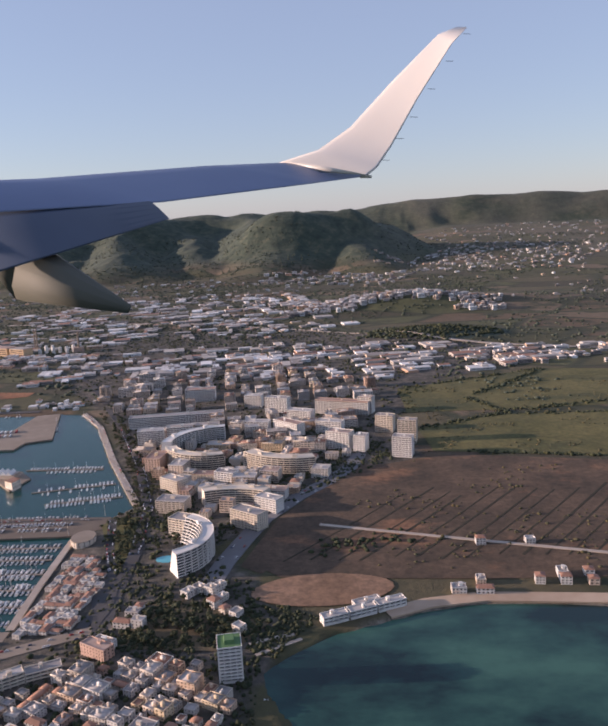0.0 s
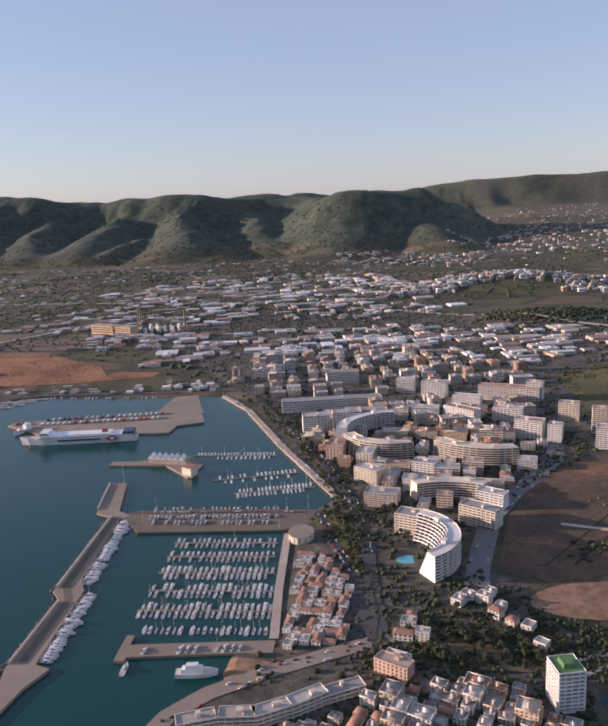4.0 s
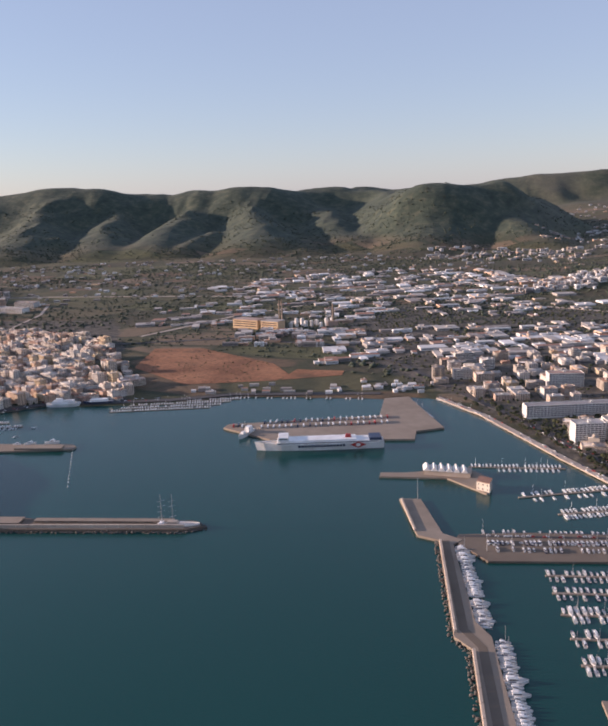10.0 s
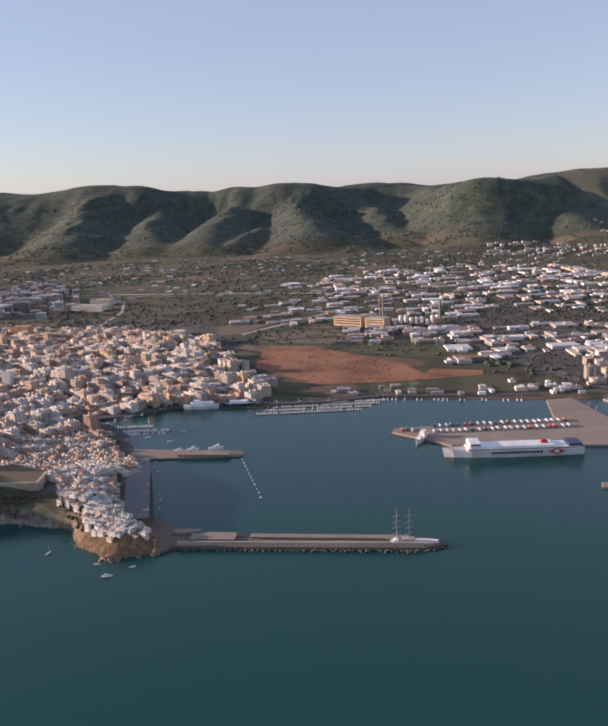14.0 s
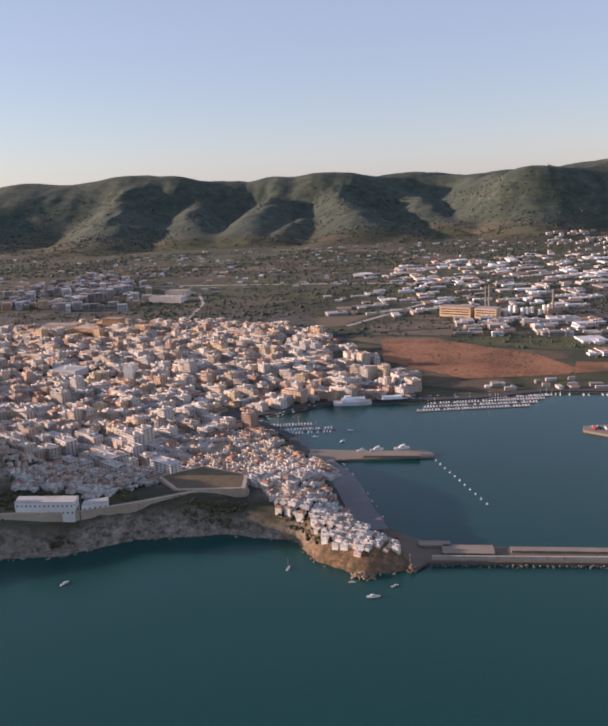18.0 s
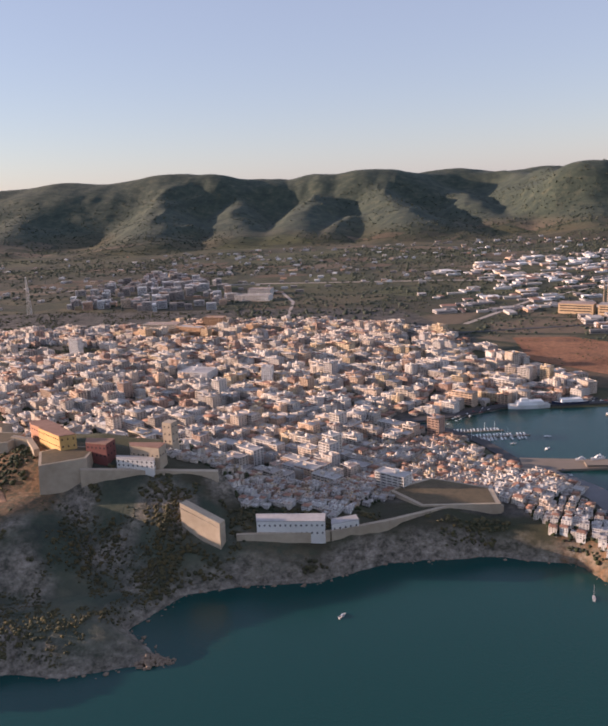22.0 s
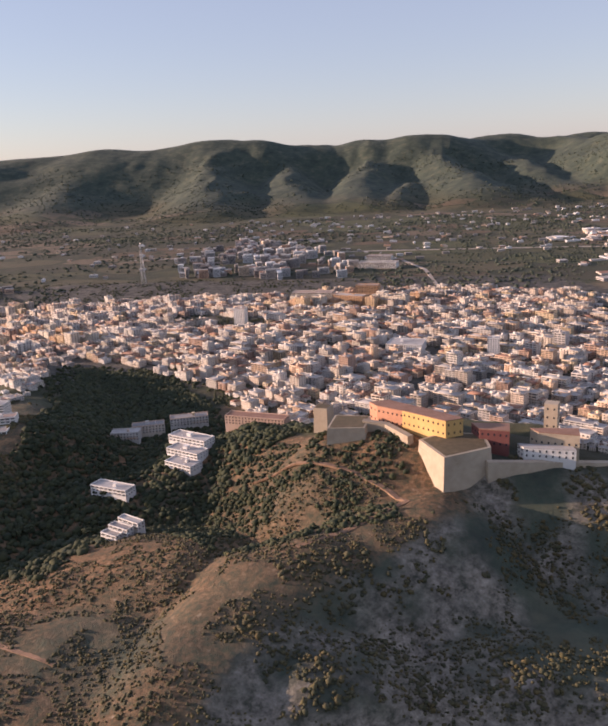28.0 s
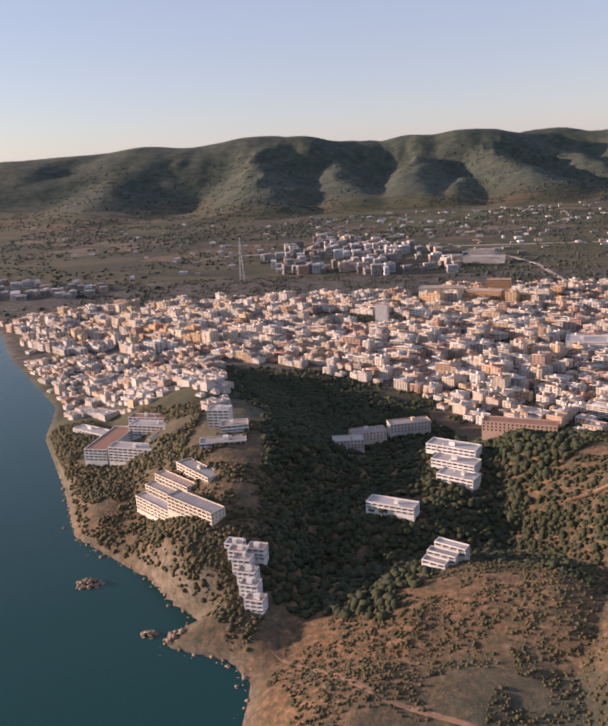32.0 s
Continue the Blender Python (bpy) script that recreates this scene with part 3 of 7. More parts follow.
M_RED_SOIL = soil("red_soil", (0.20, 0.085, 0.04), (0.34, 0.16, 0.08), (0.15, 0.085, 0.045), 0.58)
M_BROWN_SOIL = soil("brown_stubble", (0.062, 0.045, 0.030), (0.125, 0.084, 0.054), (0.225, 0.120, 0.066), 0.54)
M_TAN_SOIL = soil("tan_earth", (0.23, 0.14, 0.085), (0.32, 0.20, 0.13), (0.20, 0.125, 0.08), 0.6)
M_GRASS = soil("winter_grass", (0.085, 0.085, 0.025), (0.150, 0.135, 0.045), (0.075, 0.080, 0.028), 0.52)
M_DITCH = surface("wet_weedy_earth", (0.018, 0.017, 0.010), (0.048, 0.042, 0.022), 0.3, 0.95)
M_SAND = surface("beach_sand", (0.40, 0.29, 0.20), (0.55, 0.43, 0.32), 0.15, 0.95)

field("ground_red_field_west", [(-565, 866), (-464, 882), (-452, 905), (-480, 960), (-586, 1045), (-652, 1045), (-645, 940)], M_RED_SOIL, "ploughed red earth field behind the harbour")
field("ground_red_field_east", [(-460, 884), (-394, 902), (-392, 922), (-448, 930)], M_RED_SOIL, "small ploughed red earth field")
field("ground_stubble", [(-60, 440), (-58, 418), (-44, 405), (75, 400), (330, 395), (330, 560), (90, 612), (22, 592)], M_BROWN_SOIL, "brown fallow plots with dark furrows")
TAN_LOT = [(-20 + math.cos(a) * 40 * (1 + 0.05 * math.sin(2 * a)), 391 + math.sin(a) * 18 + math.cos(a) * 2) for a in np.linspace(0, math.tau, 25)[:-1]]
field("ground_fallow_strip", [(-70, 420), (-56, 410), (-28, 470), (-52, 490)], M_BROWN_SOIL, "fallow verge beside the wide road", 0.22)
field("ground_fallow_verge", [(-52, 490), (-28, 470), (26, 594), (8, 594), (-30, 532)], M_BROWN_SOIL, "fallow verge beside the wide road", 0.22)
field("ground_tan_lot", TAN_LOT, M_TAN_SOIL, "bare tan car park beside the beach", 0.5, 7)
field("ground_meadow_near", [(72, 622), (330, 572), (360, 720), (150, 728), (66, 690)], M_GRASS, "green winter meadow behind the hotels")
field("ground_meadow_far", [(62, 740), (150, 745), (360, 740), (420, 900), (245, 940), (60, 850)], M_GRASS, "green meadow with dark hedges")

road = strip
ditch_rng = random.Random(4)
for i in range(22):   # drainage ditches between the fallow plots
    x0, n0, n1 = -44 + i * 15.5 + ditch_rng.uniform(-2, 2), ditch_rng.uniform(0, 8), ditch_rng.uniform(118, 150)
    if x0 + n1 * 0.62 < 325:
        tagged(strip("ground_ditch", [(x0 + n0 * 0.62, 424 + n0 * 0.78), (x0 + n1 * 0.31, 424 + n1 * 0.38), (x0 + n1 * 0.62, 424 + n1 * 0.78)], ditch_rng.uniform(0.9, 1.7), M_DITCH, "dark weedy drainage ditch between plots", 0.40), category="ditch")
strip("pavement_marina_walk", [(-190, 472), (-188, 406), (-185, 357)], 4.5, M_PAVING, "tan paved walk beside the marina basin", 0.4)
strip("ground_beach", [(14, 366), (37, 376), (68, 381.5), (130, 377), (250, 369), (420, 352), (900, 308)], 10, M_SAND, "curved strip of tan beach sand", 0.2, 8)
road("road_bypass", [(-84, 402), (-80, 425), (-72, 455), (-62, 490), (-40, 530), (-18, 560), (0, 590), (8, 620), (-10, 660)], 13, M_GREYROAD, "wide grey road curving past the hotels")
road("road_avenue", [(-270, 830), (-228, 740), (-182, 622), (-150, 520), (-140, 440), (-138, 395), (-134, 352)], 8, M_ASPHALT, "straight asphalt avenue behind the marina")
road("road_promenade", [(-293, 815), (-257, 755), (-211, 640), (-162, 532)], 6, M_PAVING, "pale waterfront promenade")
road("road_marina_loop", [(-172, 505), (-160, 455), (-148, 420), (-142, 385), (-146, 355)], 6, M_ASPHALT, "marina access road")
road("road_quay_bend", [(-234, 262), (-228, 285), (-222, 301), (-208, 316), (-186, 330), (-160, 343), (-130, 357)], 9, M_CONCRETE, "pale road bending round the quay")
road("road_beach_lane", [(-23, 477), (30, 462), (150, 427), (330, 380)], 3, M_PAVING, "thin pale lane across the fallow plots", 0.7)
road("road_motorway", [(-1500, 1560), (-1050, 1590), (-700, 1560), (-300, 1480), (-50, 1330), (150, 1160), (400, 1050)], 9, M_PAVING, "pale trunk road over the plain")
road("road_plain_spur", [(-914, 1096), (-940, 1200), (-956, 1351), (-1000, 1480)], 5, M_PAVING, "pale lane at the edge of town")
road("road_plain_diagonal", [(-700, 1130), (-600, 1300), (-430, 1480), (-250, 1620)], 7, M_PAVING, "pale road running inland")
road("road_ring", [(-720, 1075), (-560, 1110), (-420, 1060), (-330, 960), (-280, 850)], 7, M_ASPHALT, "ring road behind the harbour")
road("pavement_harbour_front", [(-636, 518), (-645, 547), (-663, 602), (-680, 648)], 16, M_GREYROAD, "broad grey harbour promenade")
road("road_harbour_north", [(-690, 655), (-712, 702), (-742, 733), (-778, 745), (-732, 764), (-690, 791), (-610, 800), (-560, 808), (-500, 830), (-350, 830)], 9, M_ASPHALT, "harbour road beside the water")
road("road_dirt_path", [(-1045, 552), (-1022, 545), (-994, 534), (-976, 518), (-968, 508), (-990, 486), (-1010, 470)], 2.6, M_TAN_SOIL, "pale dirt path over the hill", 0.2, 6)
road("road_dirt_track", [(-1158, 462), (-1140, 448), (-1117, 427), (-1085, 415)], 2.0, M_TAN_SOIL, "reddish dirt track on the headland", 0.02, 4)

# ---- buildings ----
SH = 1.7   # height of a storey


def shell(w, d, h, floors, bays_x, bays_y, win=(0.5, 0.55), depth=0.3, loggia=(), blank=()):
    """Walls round w x d with a recessed window in each bay of each floor; loggia: sides with wide recesses instead. Returns verts, faces, slots."""
    V, Fc, S = [], [], []

    def quad(a, b, c, e, s):
        o = len(V)
        V.extend((a, b, c, e))
        Fc.append((o, o + 1, o + 2, o + 3))
        S.append(s)

    sides = [((-w / 2, -d / 2), (1, 0), w, bays_x), ((w / 2, -d / 2), (0, 1), d, bays_y), ((w / 2, d / 2), (-1, 0), w, bays_x), ((-w / 2, d / 2), (0, -1), d, bays_y)]
    for si, ((ox, oy), (ux, uy), length, bays) in enumerate(sides):
        nx, ny = uy, -ux
        cw, ch = length / bays, h / floors
        wide = si in loggia
        fw, fh = (0.86, 0.56) if wide else win
        dp = 0.8 if wide else depth

        def P(u, z, k=0.0):
            return (ox + ux * u - nx * k, oy + uy * u - ny * k, z)

        if si in blank:
            quad(P(0, 0), P(length, 0), P(length, h), P(0, h), 0)
            continue
        for fl in range(floors):
            for bay in range(bays):
                u0, z0 = bay * cw, fl * ch
                u1, z1 = u0 + cw, z0 + ch
                a0, a1 = u0 + cw * (1 - fw) / 2, u1 - cw * (1 - fw) / 2
                b0 = z0 + ch * (0.36 if wide else 0.28)
                b1 = b0 + ch * fh
                quad(P(u0, z0), P(u1, z0), P(a1, b0), P(a0, b0), 0)
                quad(P(u1, z0), P(u1, z1), P(a1, b1), P(a1, b0), 0)
                quad(P(u1, z1), P(u0, z1), P(a0, b1), P(a1, b1), 0)
                quad(P(u0, z1), P(u0, z0), P(a0, b0), P(a0, b1), 0)
                quad(P(a0, b0), P(a1, b0), P(a1, b0, dp), P(a0, b0, dp), 0)
                quad(P(a1, b0), P(a1, b1), P(a1, b1, dp), P(a1, b0, dp), 0)
                quad(P(a1, b1), P(a0, b1), P(a0, b1, dp), P(a1, b1, dp), 0)
                quad(P(a0, b1), P(a0, b0), P(a0, b0, dp), P(a0, b1, dp), 0)
                quad(P(a0, b0, dp), P(a1, b0, dp), P(a1, b1, dp), P(a0, b1, dp), 1)
    # a footing that carries the walls down a slope
    for (ax, ay), (bx, by) in zip([(-w / 2, -d / 2), (w / 2, -d / 2), (w / 2, d / 2), (-w / 2, d / 2)], [(w / 2, -d / 2), (w / 2, d / 2), (-w / 2, d / 2), (-w / 2, -d / 2)]):
        quad((ax, ay, -5), (bx, by, -5), (bx, by, 0), (ax, ay, 0), 0)
    return V, Fc, S


def flat_roof_mesh(w, d, h):
    bm = bmesh.new()
    box(bm, -w / 2 - 0.1, -d / 2 - 0.1, h - 0.02, w / 2 + 0.1, d / 2 + 0.1, h + 0.12, 1)
    t = 0.22
    for x0, y0, x1, y1 in ((-w / 2, -d / 2, w / 2, -d / 2 + t), (-w / 2, d / 2 - t, w / 2, d / 2), (-w / 2, -d / 2 + t, -w / 2 + t, d / 2 - t), (w / 2 - t, -d / 2 + t, w / 2, d / 2 - t)):
        box(bm, x0, y0, h + 0.12, x1, y1, h + 0.62, 0)
    mesh = bpy.data.meshes.new("roof")
    bm.to_mesh(mesh)
    bm.free()
    return mesh


def tile_roof_mesh(w, d, h):
    bm = bmesh.new()
    o, r = 0.3, min(w, d) * 0.17
    v = [bm.verts.new(p) for p in ((-w / 2 - o, -d / 2 - o, h), (w / 2 + o, -d / 2 - o, h), (w / 2 + o, d / 2 + o, h), (-w / 2 - o, d / 2 + o, h))]
    inner = (w / 2 - d * 0.3) if w > d else 0.2
    inn_y = 0.0 if w > d else d / 2 - w * 0.3
    a, b = (bm.verts.new((-inner, -inn_y, h + r)), bm.verts.new((inner, inn_y, h + r)))
    if w > d:
        fs = ((v[0], v[1], b, a), (v[1], v[2], b), (v[2], v[3], a, b), (v[3], v[0], a))
    else:
        fs = ((v[0], v[1], a), (v[1], v[2], b, a), (v[2], v[3], b), (v[3], v[0], a, b))
    for f in fs:
        bm.faces.new(f)
    bm.faces.new(v[::-1])
    mesh = bpy.data.meshes.new("roof")
    bm.to_mesh(mesh)
    bm.free()
    return mesh


def hut_mesh(w, d, h, rng):
    bm = bmesh.new()
    hx, hy = rng.uniform(1.2, min(3.2, w / 3)), rng.uniform(1.0, min(2.6, d / 3))
    x, y = rng.uniform(-0.3, 0.3) * w * 0.5, rng.uniform(-0.3, 0.3) * d * 0.5
    box(bm, x - hx / 2, y - hy / 2, h + 0.12, x + hx / 2, y + hy / 2, h + rng.uniform(1.3, 1.9), bevel=0.05)
    box(bm, x - hx / 2 - 0.12, y - hy / 2 - 0.12, h + 1.9, x + hx / 2 + 0.12, y + hy / 2 + 0.12, h + 2.02)
    for _ in range(rng.randint(0, 2)):
        a, b = rng.uniform(-0.4, 0.4) * w, rng.uniform(-0.4, 0.4) * d
        tube(bm, (a, b, h + 0.12), (a, b, h + 0.9), 0.35, seg=8)
    mesh = bpy.data.meshes.new("roof_clutter")
    bm.to_mesh(mesh)
    bm.free()
    return mesh


def balcony_mesh(w, d, z, side, front=True):
    """One slab with a solid parapet on the front or back."""
    bm = bmesh.new()
    y = -d / 2 if front else d / 2
    s = -1 if front else 1
    x0, x1 = sorted((side * w * 0.06, side * w * 0.46))
    box(bm, x0, min(y, y + s * 1.0), z - 0.08, x1, max(y, y + s * 1.0), z + 0.08)
    box(bm, x0, min(y + s * 0.9, y + s * 1.0), z + 0.08, x1, max(y + s * 0.9, y + s * 1.0), z + 0.62)
    mesh = bpy.data.meshes.new("balcony")
    bm.to_mesh(mesh)
    bm.free()
    return mesh


class Kind:
    """One type of building: meshes shared by all that are built alike."""

    def __init__(self, w, d, floors, seed, tile=False, loggia=(), balcony=0, hut=True, wall=None, roof=None, bay=2.1, blank=()):
        rng = random.Random(seed)
        self.cache = None
        self.w, self.d, self.h = w, d, floors * SH
        v, f, s = shell(w, d, self.h, floors, max(1, round(w / (bay * 1.43 if loggia else bay))), max(1, round(d / (bay + 0.1))), (rng.uniform(0.34, 0.52), rng.uniform(0.46, 0.62)), 0.3, loggia, blank)
        self.walls = bpy.data.meshes.new("walls")
        self.walls.from_pydata(v, [], f)
        self.walls.materials.append(wall or M_WALL)
        self.walls.materials.append(M_GLASS)
        self.walls.polygons.foreach_set("material_index", s)
        self.roof = (tile_roof_mesh if tile else flat_roof_mesh)(w, d, self.h)
        if tile:
            self.roof.materials.append(M_TILE)
        else:
            self.roof.materials.append(wall or M_WALL)
            self.roof.materials.append(roof or M_ROOF)
        self.extra = []
        if hut and not tile:
            m = hut_mesh(w, d, self.h, rng)
            m.materials.append(wall or M_WALL)
            self.extra.append(m)
        self.balconies = []
        if balcony:
            for front in ((True,) if balcony == 1 else (True, False)):
                for fl in range(1, floors):
                    for side in (-1, 1):
                        m = balcony_mesh(w, d, self.h * fl / floors, side, front)
                        m.materials.append(wall or M_WALL)
                        self.balconies.append(m)

    def build(self, name, x, y, z, turn, label, group, scale=1.0, category="building", tall=1.0):
        ob = new(name, self.walls)
        ob.matrix_basis = pose(x, y, z, 0, 0, turn) @ Matrix.Diagonal((scale, scale, scale * tall, 1))
        for mesh in (self.roof, *self.extra, *self.balconies):
            piece = new(mesh.name.split(".")[0], mesh)
            piece.parent = ob
            if mesh.name.startswith("roof_clutter"):
                tagged(piece, kind="stuff")
        return tagged(ob, label, category, group)


class Joined:
    """Buildings past those that stand as objects of their own: the same walls, roofs and balconies in one mesh."""
    tints = [(1.08, 1.08, 1.08), (1, 1, 1), (1, 0.98, 0.95), (1, 0.94, 0.87), (0.92, 0.86, 0.79), (0.96, 0.86, 0.77), (0.82, 0.82, 0.84), (0.96, 0.76, 0.60), (0.70, 0.52, 0.44), (0.98, 0.84, 0.62), (0.66, 0.62, 0.58), (1.06, 1.05, 1.03)]

    def __init__(self):
        self.v, self.loops, self.totals, self.s, self.t, self.n = [], [], [], [], [], 0

    @staticmethod
    def arrays(kind):
        """All meshes of a kind as arrays, kept for the next use; slot 2 stands for a terrace roof."""
        if not kind.cache:
            co, loops, totals, slots, n = [], [], [], [], 0
            for mesh in (kind.walls, kind.roof, *kind.extra, *kind.balconies):
                c, lp = np.empty(len(mesh.vertices) * 3, np.float32), np.empty(len(mesh.loops), np.int32)
                tt, si = np.empty(len(mesh.polygons), np.int32), np.empty(len(mesh.polygons), np.int32)
                mesh.vertices.foreach_get("co", c)
                mesh.loops.foreach_get("vertex_index", lp)
                mesh.polygons.foreach_get("loop_total", tt)
                mesh.polygons.foreach_get("material_index", si)
                code = np.array([{"window_glass": 1, "roof_terrace": 2, "clay_roof_tile": 4}.get(mm.name, 0) for mm in mesh.materials])
                co.append(c.reshape(-1, 3))
                loops.append(lp + n)
                totals.append(tt)
                slots.append(code[np.minimum(si, len(code) - 1)])
                n += len(mesh.vertices)
            kind.cache = tuple(np.concatenate(q) for q in (co, loops, totals, slots))
        return kind.cache

    def add(self, kind, m, rng):
        M = np.array(pose(m[0], m[1], m[2], 0, 0, m[3]) @ Matrix.Diagonal((m[4], m[4], m[4] * m[5], 1)))
        tint = np.array((*rng.choice(self.tints), 1.0)) * np.array((*[rng.uniform(0.74, 1.05)] * 3, 1))
        co, loops, totals, slots = self.arrays(kind)
        self.v.append(co @ M[:3, :3].T + M[:3, 3])
        self.loops.append(loops + self.n)
        self.totals.append(totals)
        self.s.append(np.where(slots == 2, rng.choice((2, 2, 3, 3, 4)), slots))
        self.t.append(np.tile(tint, (len(co), 1)))
        self.n += len(co)

    def finish(self, name, label, category):
        if not self.n:
            return
        ob = fast(name, np.concatenate(self.v), np.concatenate(self.loops), np.concatenate(self.totals), [M_WALL_TOWN, M_GLASS, M_ROOF, M_PALE_ROOF, M_TILE], np.concatenate(self.s))
        ob.data.color_attributes.new("tint", "FLOAT_COLOR", "POINT").data.foreach_set("color", np.concatenate(self.t).astype(np.float32).ravel())
        tagged(ob, label, category, kind="stuff")


M_PALE_ROOF = surface("pale_roof_terrace", (0.36, 0.34, 0.33), (0.54, 0.51, 0.49), 0.4, 0.9)
TOWN_KINDS = [Kind(rng_w, rng_d, fl, i, tile, lg, bal) for i, (rng_w, rng_d, fl, tile, lg, bal) in enumerate((
    (13, 11, 5, False, (), 1), (16, 10, 6, False, (), 2), (11, 11, 4, False, (), 0), (14, 12, 6, False, (0, 2), 0), (9, 10, 4, False, (), 1), (18, 11, 5, False, (0,), 0), (12, 9, 7, False, (), 2),
    (10, 8, 3, True, (), 0), (12, 12, 5, False, (1, 3), 0), (15, 9, 4, False, (), 1), (8, 8, 5, False, (), 0), (20, 12, 6, False, (0, 2), 0), (11, 9, 3, False, (), 0), (13, 13, 4, False, (), 2)))]
HOUSE_KINDS = [Kind(a, b, fl, 50 + i, tile, (), bal, hut, M_WHITEWASH, M_ROOF) for i, (a, b, fl, tile, bal, hut) in enumerate((
    (6, 5, 2, False, 0, False), (7, 5.5, 3, False, 0, True), (5, 5, 2, True, 0, False), (8, 6, 2, False, 1, True), (6.5, 6, 3, True, 0, False), (5.5, 7, 2, False, 0, True), (9, 5, 2, True, 0, False)))]
ROW_KINDS = [Kind(a, b, fl, 80 + i, tile, lg, bal, True, bay=2.5, blank=(2,)) for i, (a, b, fl, tile, lg, bal) in enumerate((
    (9.2, 8.2, 4, False, (), 0), (10.4, 7.6, 5, False, (0,), 0), (7.6, 8.4, 3, False, (), 1), (8.4, 8.0, 4, False, (0, 1), 0), (11.0, 8.0, 4, False, (), 1), (7.0, 7.4, 3, True, (), 0), (9.6, 8.6, 5, False, (0, 3), 0),
    (6.4, 7.0, 2, False, (), 0), (10.0, 8.2, 3, False, (0,), 0), (8.0, 7.6, 6, False, (), 1), (12.5, 8.4, 5, False, (0,), 0), (7.2, 6.6, 4, False, (), 0), (19, 8.8, 6, False, (0,), 0), (16, 8.6, 6, False, (), 1), (9.4, 9.0, 8, False, (0,), 0), (6.4, 7.4, 3, True, (), 0), (10.6, 7.6, 3, True, (), 0)))]
FAR_KINDS = [Kind(a, b, fl, 110 + i, tile, lg, 0, True, bay=3.6, blank=(2,)) for i, (a, b, fl, tile, lg) in enumerate((
    (10, 8.4, 4, False, ()), (12, 8, 5, False, (0,)), (8, 8.4, 3, False, ()), (14, 9, 5, False, (0,)), (9, 8, 4, False, (0, 3)), (8, 7, 3, True, ()), (16, 9, 4, False, (0,)), (7, 8, 6, False, ())))]
taken = []   # places already built on: x, y, radius


def free(x, y, r):
    return all((x - a) ** 2 + (y - b) ** 2 > (r + c) ** 2 for a, b, c in taken)


def fill(poly, turn, px, py, kinds, keep, seed, label, name, group, street=3, avoid=(), jitter=1.2, scales=(0.85, 1.12), sink=0.0, turns=(0, 0, 90, 180), category="building", limit=9999, near=999, gap=0.32):
    """Blocks along a street grid inside a plan; every few rows and columns a street stays open."""
    rng = random.Random(seed)
    a = radians(turn)
    c, s = math.cos(a), math.sin(a)
    cx, cy = sum(p[0] for p in poly) / len(poly), sum(p[1] for p in poly) / len(poly)
    n = int(max(max(abs(p[0] - cx), abs(p[1] - cy)) for p in poly) * 1.5 / min(px, py)) + 1
    spots = []
    for i in range(-n, n + 1):
        for j in range(-n, n + 1):
            u, v = (i + gap * (i // street)) * px, (j + gap * 0.88 * (j // 2)) * py
            x, y = cx + c * u - s * v + rng.uniform(-jitter, jitter), cy + s * u + c * v + rng.uniform(-jitter, jitter)
            if rng.random() < keep:
                spots.append((x, y))
    if not spots:
        return
    xy = np.array(spots)
    ok = inside_plan(xy[:, 0], xy[:, 1], poly) & (coast_distance(xy[:, 0], xy[:, 1]) > 7)
    for p in avoid:
        ok &= ~inside_plan(xy[:, 0], xy[:, 1], p)
    zs = land_height(xy[:, 0], xy[:, 1])
    made = 0
    rest = Joined()
    for (x, y), good, z in sorted(zip(spots, ok, zs), key=lambda q: q[0][1]):
        if not good or made >= limit:
            continue
        k = rng.choice(kinds)
        if not free(x, y, min(k.w, k.d) * 0.4):
            continue
        m = (x, y, z - sink, turn + rng.choice(turns) + rng.uniform(-4, 4), rng.uniform(*scales), rng.uniform(0.5, 1.12) if category == "building" else 1.0)
        if made < near:
            k.build(name, *m[:4], label, group, m[4], category, m[5])
        else:
            rest.add(k, m, rng)
        made += 1
    rest.finish(name + "s_behind", label.replace(" block", " blocks"), category)


